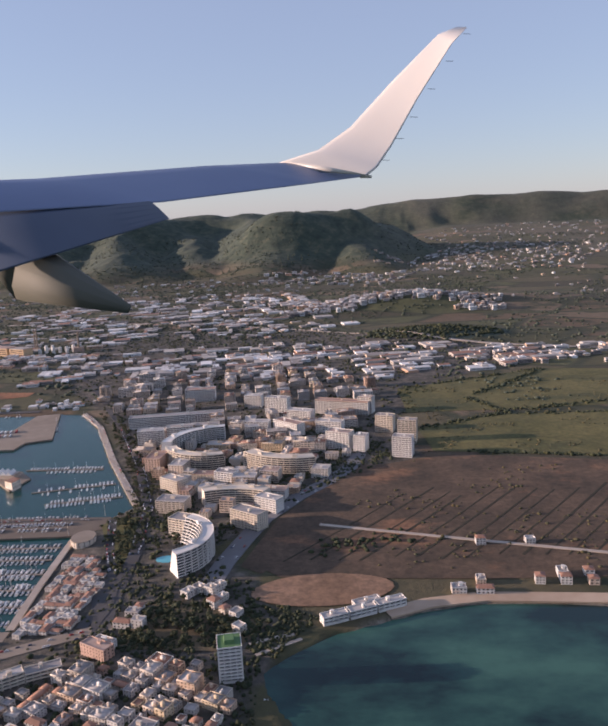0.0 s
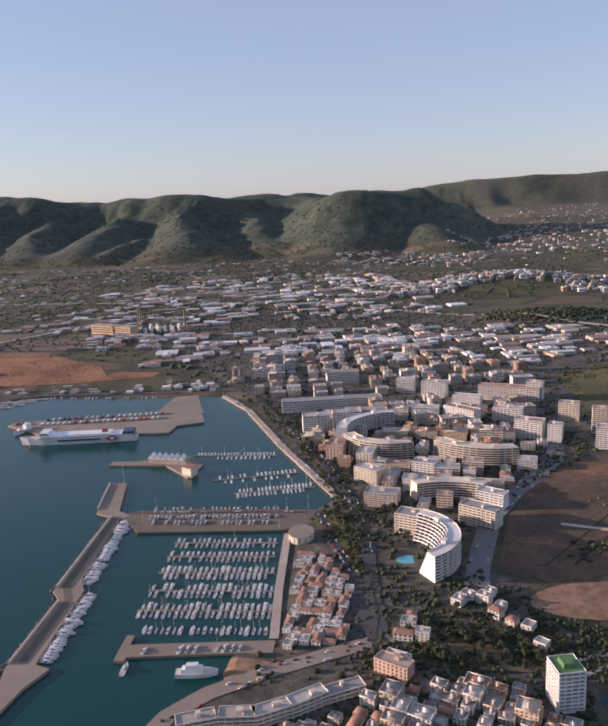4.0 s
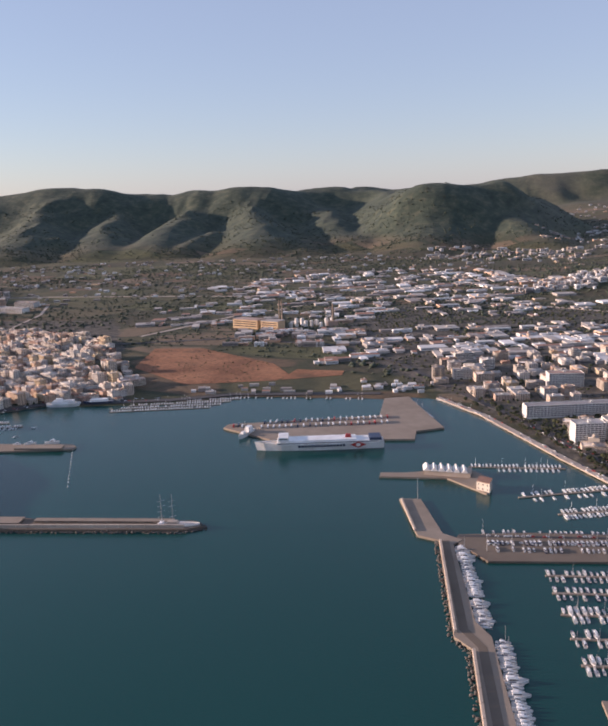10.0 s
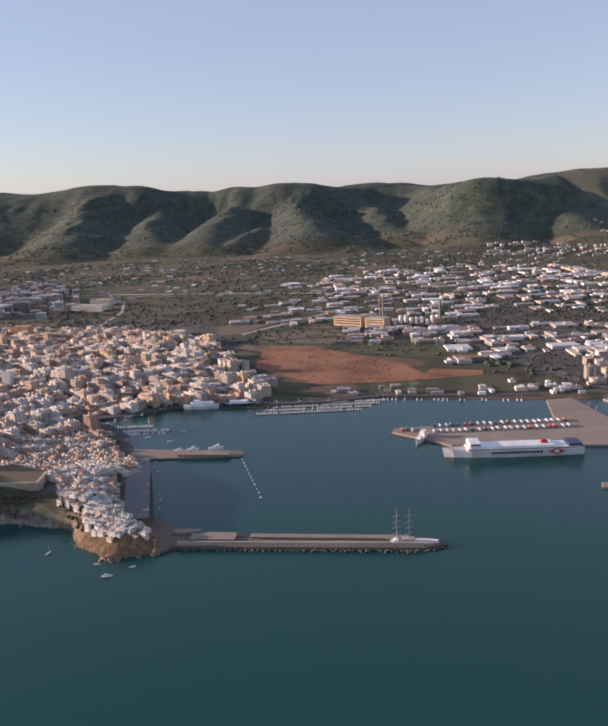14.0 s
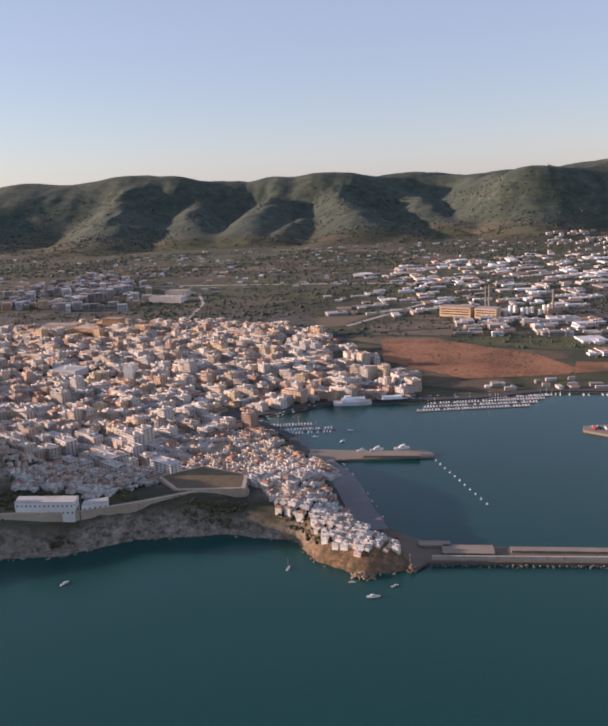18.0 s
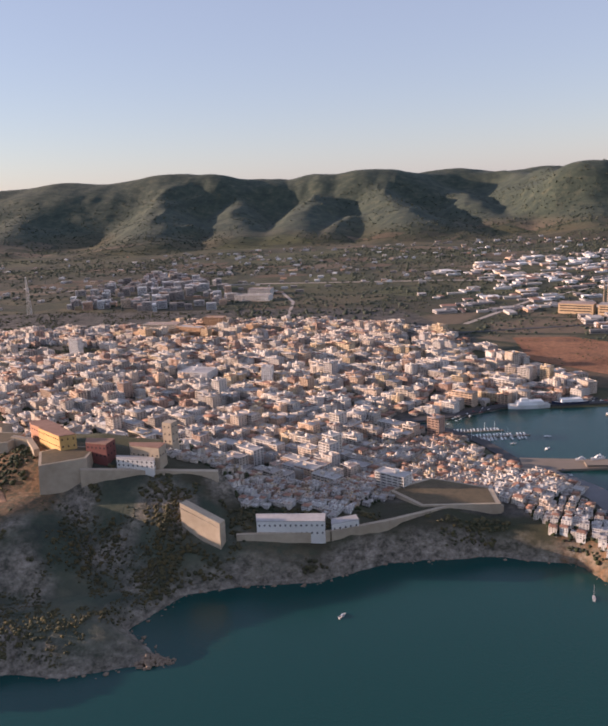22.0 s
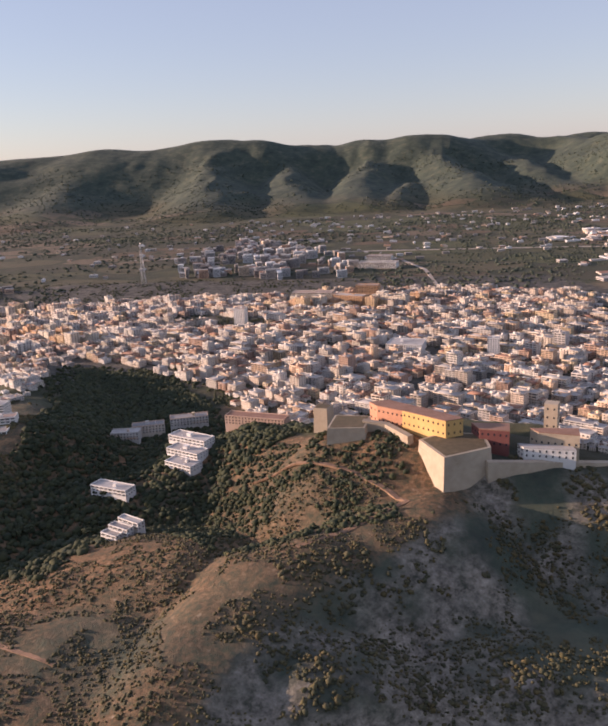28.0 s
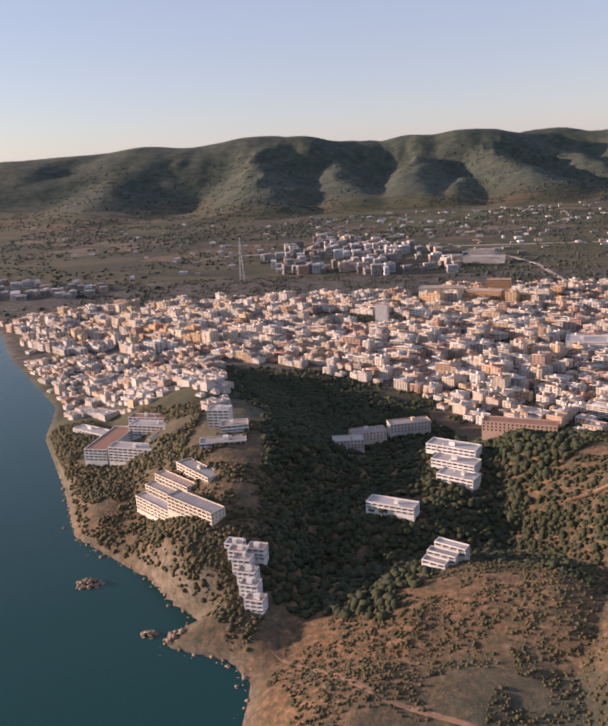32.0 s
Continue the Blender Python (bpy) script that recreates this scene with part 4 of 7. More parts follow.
def far_blocks(name, poly, count, seed, sizes, heights, label, turn=0.0, mats=None, spread=10, category="far buildings", warm=0.86):
    """Distant buildings, one mesh of kind stuff: boxes with parapets and dark window bands."""
    rng = np.random.default_rng(seed)
    xs, ys = [p[0] for p in poly], [p[1] for p in poly]
    x, y = rng.uniform(min(xs), max(xs), count * 5), rng.uniform(min(ys), max(ys), count * 5)
    ok = inside_plan(x, y, poly) & (coast_distance(x, y) > 10) & (np.abs(land_height(x, y + 30) - land_height(x, y)) < 6)
    x, y = x[ok][:count], y[ok][:count]
    z = land_height(x, y)
    V, Fc, S = [], [], []

    def cube(cx, cy, z0, z1, hw, hd, co, si, slot, top):
        o = len(V)
        for zz in (z0, z1):
            for sx, sy in ((-1, -1), (1, -1), (1, 1), (-1, 1)):
                V.append((cx + co * hw * sx - si * hd * sy, cy + si * hw * sx + co * hd * sy, zz))
        for f in ((0, 1, 5, 4), (1, 2, 6, 5), (2, 3, 7, 6), (3, 0, 4, 7)):
            Fc.append(tuple(o + i for i in f))
            S.append(slot)
        Fc.append((o + 4, o + 5, o + 6, o + 7))
        S.append(top)

    for a, b, g0 in zip(x, y, z):
        hw, hd, h = rng.uniform(*sizes) / 2, rng.uniform(*sizes) * rng.uniform(0.16, 0.42), rng.uniform(*heights)
        t = turn + rng.normal(0, 0.06) + (math.pi / 2 if rng.random() < 0.3 else 0)
        co, si = math.cos(t), math.sin(t)
        slot = 0 if rng.random() < warm else 2
        cube(a, b, g0 - 2, g0 + h, hw, hd, co, si, slot, 3 if rng.random() < 0.12 else 0)
        for fl in range(1, int(h / SH)):
            cube(a, b, g0 + fl * SH - 0.35, g0 + fl * SH + 0.35, hw * 0.86, hd + 0.06, co, si, 1, 1)
            cube(a, b, g0 + fl * SH - 0.35, g0 + fl * SH + 0.35, hw + 0.06, hd * 0.8, co, si, 1, 1)
        if rng.random() < 0.5:
            cube(a + hw * 0.3, b, g0 + h, g0 + h + 1.5, hw * 0.25, hd * 0.3, co, si, slot, slot)
    return tagged(raw(name, V, Fc, mats or [M_FAR, M_GLASS, M_FAR_WARM, M_TILE], slots=S), label, category, kind="stuff")


def island_tint(name, stops, rough=0.85):
    m, nt, b = material(name, rough)
    g = nt.nodes.new("ShaderNodeNewGeometry")
    col = ramp(nt, g.outputs["Random Per Island"], stops, True)
    nt.links.new(mix(nt, 1.0, col, ramp(nt, noisy(nt, place(nt), 0.2, 4), [(0.3, (0.8, 0.8, 0.8)), (0.6, (1, 1, 1))]), "MULTIPLY"), b.inputs["Base Color"])
    return m


M_FAR = island_tint("far_plaster", [(0.0, (0.60, 0.59, 0.58)), (0.22, (0.48, 0.44, 0.40)), (0.46, (0.40, 0.37, 0.345)), (0.70, (0.28, 0.25, 0.23)), (0.88, (0.76, 0.75, 0.74))])
M_FAR_WARM = island_tint("far_warm_plaster", [(0.0, (0.60, 0.42, 0.30)), (0.4, (0.55, 0.35, 0.24)), (0.7, (0.66, 0.52, 0.38))])
# ---- landmark buildings ----
def outline_block(name, outline, z, h, mat, label, category="building", roof=None, slope=0.0, windows=0, group="", floors=0):
    """A thing with a wall shell over any outline, a roof of its own and window recesses as parts."""
    pts = ccw(outline)
    top = new(name)
    top.location = (pts[0][0], pts[0][1], z)
    ox, oy = pts[0]
    loc = [(x - ox, y - oy) for x, y in pts]
    bm = bmesh.new()
    prism(bm, loc, -6, h, inset=slope)
    part("wall", bm, mat, top)
    bm = bmesh.new()
    cx, cy = sum(p[0] for p in loc) / len(loc), sum(p[1] for p in loc) / len(loc)
    k = 1 - slope
    prism(bm, [(cx + (x - cx) * k * 1.01, cy + (y - cy) * k * 1.01) for x, y in loc], h, h + 0.35)
    part("roof", bm, roof or mat, top)
    if floors:
        for (ax, ay), (bx, by) in zip(loc, loc[1:] + loc[:1]):
            L = math.hypot(bx - ax, by - ay)
            n = int(L / 2.6)
            if n < 1:
                continue
            ux, uy = (bx - ax) / L, (by - ay) / L
            for fl in range(floors):
                bm = bmesh.new()
                zz = h * (fl + 0.5) / floors
                for i in range(n):
                    u = (i + 0.5) * L / n
                    px_, py_ = ax + ux * u, ay + uy * u
                    ret = bmesh.ops.create_cube(bm, size=1)
                    bmesh.ops.transform(bm, verts=ret["verts"], matrix=Matrix.Translation((px_, py_, zz)) @ Matrix.Rotation(math.atan2(uy, ux), 4, "Z") @ Matrix.Diagonal((0.75, 0.16, 1.0, 1)))
                tagged(part("window_row", bm, M_GLASS, top), kind="stuff")
    return tagged(top, label, category, group)


def terrace_hotel(name, cx, cy, z, r, a0, a1, deep, floors, back, label, mat=M_WHITE, fins=True, step=5.0, sh=1.75):
    """A curved hotel: each floor a ring segment with a parapet, dark glazing set back, and upright fins; floors step back."""
    top = new(name)
    top.location = (cx, cy, z)
    n = max(4, int(abs(a1 - a0) * r / 57.3 / step))
    angs = [radians(a0 + (a1 - a0) * i / n) for i in range(n + 1)]

    def ring(bm, r0, r1, z0, z1):
        lo = [[bm.verts.new((rr * math.cos(a), rr * math.sin(a), zz)) for a in angs] for rr, zz in ((r0, z0), (r1, z0), (r1, z1), (r0, z1))]
        for i in range(n):
            for j in range(4):
                k = (j + 1) % 4
                bm.faces.new((lo[j][i], lo[j][i + 1], lo[k][i + 1], lo[k][i]))
        bm.faces.new([lo[j][0] for j in range(4)])
        bm.faces.new([lo[j][n] for j in (3, 2, 1, 0)])

    for fl in range(floors):
        inner = r - deep + (0 if back >= 0 else -back * fl)
        outer = r - (back * fl if back > 0 else 0)
        z0 = fl * sh
        bm = bmesh.new()
        ring(bm, inner + 0.9, outer - 1.1, z0 - (6 if fl == 0 else 0), z0 + sh - 0.16)
        part("glazing", bm, M_GLASS, top)
        bm = bmesh.new()
        ring(bm, inner, outer, z0 + sh - 0.16, z0 + sh + 0.02)
        ring(bm, outer - 0.14, outer, z0 + sh + 0.02, z0 + sh + 0.6)
        ring(bm, inner, inner + 0.14, z0 + sh + 0.02, z0 + sh + 0.6)
        terrace = part("terrace", bm, mat, top)
        if fins:
            for a in angs:
                bm = bmesh.new()
                ret = bmesh.ops.create_cube(bm, size=1)
                bmesh.ops.transform(bm, verts=ret["verts"], matrix=Matrix.Rotation(a, 4, "Z") @ Matrix.Translation(((inner + outer) / 2, 0, z0 + sh / 2)) @ Matrix.Diagonal((outer - inner - 0.1, 0.22, sh, 1)))
                part("dividing_wall", bm, mat, terrace)
    rr = r - deep / 2
    for a in (angs[0] * 0.75 + angs[-1] * 0.25, angs[0] * 0.25 + angs[-1] * 0.75):
        bm = bmesh.new()
        ret = bmesh.ops.create_cube(bm, size=1)
        bmesh.ops.transform(bm, verts=ret["verts"], matrix=Matrix.Rotation(a, 4, "Z") @ Matrix.Translation((rr, 0, floors * sh + 1.0)) @ Matrix.Diagonal((2.6, 4.0, 2.2, 1)))
        part("stair_tower", bm, mat, top)
    for a in np.linspace(angs[0], angs[-1], 6):
        taken.append((cx + rr * math.cos(a), cy + rr * math.sin(a), deep * 0.6))
    return tagged(top, label, "hotel")


CREAM = surface("cream_render", (0.58, 0.51, 0.42), (0.74, 0.67, 0.57), 0.3, 0.85)
# the hotels behind the marina
terrace_hotel("terraced_hotel", -124, 437, 2.5, 36, -58, 62, 14, 9, -0.85, "white curved hotel with stepped terraces and fins")
terrace_hotel("terraced_hotel", -120, 640, 2.5, 44, 196, 292, 12, 8, 0.35, "cream horseshoe hotel with banded balconies", CREAM)
terrace_hotel("terraced_hotel", -112, 640, 3, 56, 95, 178, 11, 8, 0.3, "white curved apartment block with long balconies")
terrace_hotel("terraced_hotel", -42, 640, 3.5, 60, 218, 284, 12, 8, 0.15, "cream curved block with wooden balcony bands", CREAM)
terrace_hotel("terraced_hotel", -88, 470, 3, 62, 62, 112, 11, 7, 0.3, "white arc of holiday flats with balcony rows", CREAM)


def slab(name, x0, y0, x1, y1, deep, floors, label, z=None, mat=M_WHITE, loggia=(0, 2), balcony=0, group="", category="building", hut=True, roof=None):
    """A long straight block between two points of its front."""
    L = math.hypot(x1 - x0, y1 - y0)
    t = math.degrees(math.atan2(y1 - y0, x1 - x0))
    cx, cy = (x0 + x1) / 2 - math.sin(radians(t)) * deep / 2, (y0 + y1) / 2 + math.cos(radians(t)) * deep / 2
    k = Kind(L, deep, floors, int(abs(x0 * 7 + y0)), False, loggia, balcony, hut, mat, roof)
    for i in range(int(L / 8) + 1):
        f = (i + 0.5) / (int(L / 8) + 1)
        taken.append((x0 + (x1 - x0) * f - math.sin(radians(t)) * deep / 2, y0 + (y1 - y0) * f + math.cos(radians(t)) * deep / 2, max(deep, 8) * 0.6))
    return k.build(name, cx, cy, height_at(cx, cy) if z is None else z, t, label, group, 1.0, category)


for x0, y0, x1, y1, dp, fl, lab, mat in (
        (-222, 738, -126, 752, 12, 6, "long low white hotel with ribbon balconies", M_WHITE),
        (-196, 672, -172, 676, 12, 9, "tall white apartment block beside the avenue", M_WHITE),
        (-170, 680, -146, 684, 12, 9, "tall white apartment block beside the avenue", M_WHITE),
        (-145, 690, -122, 692, 12, 8, "pinkish apartment block beside the avenue", CREAM),
        (-183, 840, -149, 842, 14, 8, "white tower block at the edge of town", M_WHITE),
        (-86, 780, -62, 772, 11, 9, "white high apartment block near the avenue", M_WHITE), (-110, 800, -92, 796, 11, 8, "white high apartment block near the avenue", M_WHITE),
        (-32, 764, 22, 745, 11, 8, "long grey apartment slab with loggias", M_WALL), (-30, 690, -6, 682, 11, 7, "white apartment block with loggias", M_WHITE),
        (-20, 644, 0, 634, 12, 9, "white tower with dark upright bays", M_WHITE), (4, 632, 14, 628, 11, 8, "white tower with dark upright bays", M_WHITE),
        (26, 688, 42, 682, 10, 9, "cream tower block beside the meadow", CREAM), (36, 612, 52, 607, 11, 10, "white tower block beside the meadow", M_WHITE),
        (44, 650, 60, 646, 10, 12, "tall pinkish tower block beside the meadow", CREAM), (12, 756, 26, 750, 10, 10, "white tower block behind the hotels", M_WHITE),
        (-124, 470, -108, 463, 12, 7, "cream hotel wing with balconies", CREAM), (-84, 482, -64, 468, 11, 7, "cream hotel wing with balconies", CREAM),
        (-70, 508, -54, 498, 10, 6, "white hotel wing with balconies", M_WHITE), (-150, 560, -134, 548, 11, 6, "white hotel wing with balconies", CREAM), (-108, 566, -92, 560, 10, 6, "white hotel wing with balconies", M_WHITE),
        (-40, 690, -64, 712, 11, 7, "white apartment block with loggia balconies", M_WHITE), (-100, 706, -76, 702, 11, 6, "white apartment block with loggia balconies", M_WHITE), (-60, 736, -36, 726, 11, 7, "white apartment block with loggia balconies", M_WHITE)):
    slab("apartment_building", x0, y0, x1, y1, dp, fl, lab, None, mat, group="hotel district blocks")

# tower with a green roof garden
g_tower = slab("tower_block", -66, 306, -55, 308, 12, 10, "white tower block with a green roof deck", 2, M_WHITE, (0, 1, 2, 3), hut=False)
bm = bmesh.new()
box(bm, -5.2, -5.6, 10 * SH + 0.1, 5.2, 5.6, 10 * SH + 0.3)
box(bm, -2.5, -3, 10 * SH + 0.3, 2.5, 3, 10 * SH + 2.2, taper=0.3)
M_GREENROOF = surface("green_roof_paint", (0.06, 0.14, 0.05), (0.13, 0.24, 0.10), 0.5, 0.8)
part("green_deck", bm, M_GREENROOF, g_tower, "green painted roof deck")
# pool
bm = bmesh.new()
prism(bm, [(math.cos(a) * 7.5 - 117, math.sin(a) * 5 + 434) for a in np.linspace(0, math.tau, 18)[:-1]], 1.0, 3.1)
tagged(part("swimming_pool", bm, M_POOL), "pale blue hotel swimming pool", "pool")

# power station
M_HALL = surface("pale_orange_panels", (0.56, 0.40, 0.24), (0.68, 0.51, 0.33), 0.2, 0.8)
pw = new("power_station")
pw.matrix_basis = pose(-540, 1178, 8, 0, 0, -24)
for x0, x1, nm in ((-40, 4, "turbine_hall"), (10, 40, "boiler_hall")):
    bm = bmesh.new()
    box(bm, x0, 0, -2, x1, 20, 13)
    hall = part(nm, bm, M_HALL, pw, "long hall clad in pale orange panels")
    for zz in (3.5, 7.0, 10.2):
        bm = bmesh.new()
        box(bm, x0 + 2, -0.25, zz, x1 - 2, 0.5, zz + 1.3)
        part("window_band", bm, M_GLASS, hall)
    bm = bmesh.new()
    box(bm, x0 - 0.4, -0.4, 13, x1 + 0.4, 20.4, 14)
    part("roof", bm, M_ROOF, hall)
bm = bmesh.new()
tube(bm, (10, 60, -2), (10, 60, 38), 1.4, 1.1, 12)
part("chimney", bm, M_CONCRETE, pw, "tall grey concrete chimney")
bm = bmesh.new()
tube(bm, (5, 60, -2), (5, 60, 36), 1.2, 1.0, 12)
part("chimney", bm, M_CONCRETE, pw)
tagged(pw, "orange-clad power station with grey chimneys", "power station")
chim = new("chimney_stack")
chim.location = (-425, 1195, 8)
bm = bmesh.new()
tube(bm, (0, 0, -2), (0, 0, 34), 2.0, 1.5, 12)
part("shaft", bm, M_CONCRETE, chim)
bm = bmesh.new()
box(bm, -7, -5, -2, 7, 5, 9, bevel=0.3)
part("boiler_house", bm, M_ROOF, chim)
tagged(chim, "slender concrete chimney on a boiler house", "chimney")
for i in range(9):
    bm = bmesh.new()
    x, y = -488 + i * 7.5, 1190 + (i % 3) * 9
    tube(bm, (0, 0, -2), (0, 0, 7 + (i * 5) % 6), 2.8, 2.8, 14)
    tube(bm, (0, 0, 7 + (i * 5) % 6), (0, 0, 8 + (i * 5) % 6), 2.8, 0.4, 14)
    tagged(part("storage_tank", bm, M_WHITE, None, m=pose(x, y, 8)), "white steel storage tank beside the power station", "tank", "power station tanks")

# ---- the walled old town ----
M_PLATFORM = surface("dry_grass_earth", (0.06, 0.055, 0.03), (0.20, 0.145, 0.085), 0.4, 0.95, relief=0.2)
def bastion(outline, z, h, label, slope=0.10):
    """A sloped stone bastion with a cordon moulding and a parapet."""
    pts = ccw(outline)
    ox, oy = pts[0]
    loc = [(x - ox, y - oy) for x, y in pts]
    cx, cy = sum(p[0] for p in loc) / len(loc), sum(p[1] for p in loc) / len(loc)
    top = new("bastion")
    top.location = (ox, oy, z)
    bm = bmesh.new()
    prism(bm, loc, -8, h, inset=slope)
    part("scarp", bm, M_STONE, top)
    for nm, k, za, zb in (("cordon", 1 - slope * 0.86, h * 0.80, h * 0.80 + 0.5), ("parapet", 1 - slope * 0.99, h, h + 0.9)):
        bm = bmesh.new()
        prism(bm, [(cx + (x - cx) * k, cy + (y - cy) * k) for x, y in loc], za, zb)
        part(nm, bm, M_STONE, top)
    bm = bmesh.new()
    k = (1 - slope) * 0.9
    prism(bm, [(cx + (x - cx) * k, cy + (y - cy) * k) for x, y in loc], h, h + 1.0)
    part("earth_platform", bm, M_PLATFORM, top, "earth and scrub fill on top")
    return tagged(top, label, "bastion", "city bastions")


def rampart(line, z0s, h, thick, label):
    """A sloped curtain wall along a line."""
    top = new("city_wall")
    top.location = (line[0][0], line[0][1], 0)
    ox, oy = line[0]
    for (ax, ay), (bx, by), za, zb in zip(line, line[1:], z0s, z0s[1:]):
        L = math.hypot(bx - ax, by - ay)
        nx, ny = (by - ay) / L, -(bx - ax) / L
        bm = bmesh.new()
        v = []
        for (x, y), z in (((ax, ay), za), ((bx, by), zb)):
            x, y = x - ox, y - oy
            v.append([bm.verts.new(p) for p in ((x + nx * 1.6, y + ny * 1.6, z - 7), (x + nx * 0.2, y + ny * 0.2, z + h), (x - nx * thick, y - ny * thick, z + h), (x - nx * thick, y - ny * thick, z - 7))])
        for j in range(4):
            bm.faces.new((v[0][j], v[1][j], v[1][(j + 1) % 4], v[0][(j + 1) % 4]))
        bm.faces.new(v[0][::-1])
        bm.faces.new(v[1])
        bmesh.ops.recalc_face_normals(bm, faces=bm.faces)
        part("curtain_wall", bm, M_STONE, top)
    return tagged(top, label, "wall", "city walls")


bastion([(-965, 540), (-953, 516), (-930, 530), (-932, 548), (-950, 552)], 35, 15, "tall sloped limestone bastion below the castle")
bastion([(-1008, 550), (-988, 551), (-986, 570), (-1006, 572)], 42, 9, "squat limestone bastion at the western corner")
flank = new("bastion")
flank.location = (-874.3, 509.6, 0)
for nm, grow, lift, deep in (("scarp", 0.0, 0.0, 14.0), ("cordon", 0.25, -1.7, 0.45), ("parapet", 0.05, 1.0, 1.0)):
    bm = bmesh.new()
    ring = [((0 - grow, 0 - grow), 34.3), ((21.8 + grow, -7.2 - grow), 26.9), ((23.4 + grow, -3.2 + grow), 26.9), ((2.4 - grow, 4.2 + grow), 34.0)]
    hi = [bm.verts.new((x, y, z + lift)) for (x, y), z in ring]
    lo = [bm.verts.new((x, y + (y + 2) * 0.02 * min(deep, 9), z + lift - deep)) for (x, y), z in ring]
    for k in range(4):
        bm.faces.new((lo[k], lo[(k + 1) % 4], hi[(k + 1) % 4], hi[k]))
    bm.faces.new(hi)
    part(nm, bm, M_STONE, flank)
tagged(flank, "sunlit limestone bastion with a falling top above the cliff", "bastion", "city bastions")
bastion([(-1019, 586), (-1011, 584), (-1008, 592), (-1017, 594)], 40, 9.5, "narrow stone tower of the walls")
rampart([(-966, 545), (-978, 560), (-990, 562)], [40, 41, 42], 11, 3, "pale curtain wall between bastions")
rampart([(-863, 543), (-905, 536), (-934, 528)], [26, 29, 32], 14, 3, "long shaded curtain wall of the citadel")
rampart([(-712, 556), (-735, 556), (-772, 531), (-800, 516), (-846, 509)], [14, 15, 16, 16.5, 17], 2.6, 2.0, "low stone rampart along the cliff top")
bastion([(-775, 570), (-756, 548), (-712, 552), (-715, 575), (-750, 590)], 11, 6.5, "wide earth-filled bastion with tan ramps", 0.05)

# castle buildings
outline_block("castle_wing", [(-971, 556), (-951, 541), (-943, 545), (-962, 561)], 51, 8.2, M_OCHRE, "ochre plaster castle wing with small windows", "castle", M_TILE, floors=2)
outline_block("castle_wing", [(-988, 577), (-984, 571), (-966, 560), (-962, 568), (-978, 580)], 47, 9.5, surface("salmon_plaster", (0.46, 0.22, 0.13), (0.6, 0.32, 0.2), 0.3, 0.85), "curved salmon plaster castle wing", "castle", M_TILE, floors=2)
outline_block("castle_wing", [(-939, 549), (-936, 541), (-923, 538), (-922, 548)], 47, 8.5, M_OXBLOOD, "dark red plaster building by the castle", "castle", M_TILE, floors=2)
outline_block("town_hall", [(-913, 546), (-910, 541), (-893, 537), (-892, 546)], 45, 9, M_STONE, "stone church nave with arched buttresses", "church", M_TILE, floors=1)
outline_block("bell_tower", [(-903, 572), (-897, 570), (-895, 576), (-901, 578)], 44, 13, M_STONE, "square stone bell tower of the cathedral", "tower", M_STONE, floors=3)
outline_block("town_house", [(-919, 541), (-917, 536), (-895, 533), (-896, 539)], 44, 4.5, M_WHITE, "row of white houses above the rampart", "house", M_ROOF, floors=2)
outline_block("seminary", [(-838, 520), (-836, 511), (-802, 513), (-803, 522)], 17, 8, M_WHITE, "white convent house on the cliff top", "building", M_ROOF, floors=2)
outline_block("town_house", [(-800, 522), (-799, 516), (-786, 522), (-788, 528)], 17, 5, M_WHITE, "low white house on the cliff top", "house", M_ROOF, floors=1)
for a, b, c in ((-955, 550, 16), (-975, 568, 14), (-930, 543, 10), (-903, 541, 12), (-905, 534, 9), (-820, 517, 16), (-940, 530, 14), (-998, 560, 14), (-862, 515, 14), (-742, 566, 26), (-880, 534, 8), (-910, 532, 8), (-920, 530, 8), (-793, 522, 6)):
    taken.append((a, b, c))

# hillside blocks and hotels of the headland
for i, (a, b, c, d, z) in enumerate(((-1101, 579, -1084, 570.5, 18.6), (-1103.5, 590.5, -1083, 581, 21.6), (-1106, 602.5, -1082, 592, 24.8))):
    slab("terraced_block", a, b, c, d, 9.5, 2, "white stepped flats with brown balcony rails on the hill", z, M_WHITE, (0,), group="stepped flats", roof=M_PALE_ROOF)
slab("long_barracks", -1077, 621, -1040, 613, 9, 3, "long pinkish barracks with rows of small windows", 28.5, surface("rose_render", (0.5, 0.34, 0.26), (0.64, 0.46, 0.36), 0.3, 0.85), (), hut=False, roof=M_TILE)
for i, (a, b, c, d) in enumerate(((-1107, 505, -1098, 501), (-1105, 509.5, -1094, 504.5), (-1102, 514, -1090, 508))):
    slab("villa", a, b, c, d, 4.2, 2, "white stepped villa with terraces on the hill", 14.4 + i * 1.5, M_WHITE, (0,), hut=False, group="stepped villa rows", category="villa")
slab("grey_block", -1133, 553, -1111, 546, 8, 2, "shaded white block in the pine valley", 15.6, M_WHITE, (0, 2))
for a, b, c, d, z in ((-1160, 643, -1142, 646, 8), (-1150, 655, -1130, 662, 8), (-1128, 668, -1104, 676, 9)):
    slab("hillside_block", a, b, c, d, 9, 3, "pale block of flats on the slope", z, M_WALL, (), 1, group="slope flats")
slab("sea_hotel", -1282, 607, -1254, 603, 9, 5, "broad white seaside hotel with open galleries", 14.5, M_WHITE, (0, 1, 2, 3), roof=M_PALE_ROOF)
slab("sea_hotel", -1297, 608, -1283, 607, 38, 4, "hotel wing under a red-brown terrace roof", 14.5, M_WHITE, (0, 3), roof=M_TILE, hut=False)
slab("sea_hotel", -1262, 617, -1253, 616, 26, 5, "white hotel wing round the court", 15, M_WHITE, (1, 3), roof=M_PALE_ROOF)
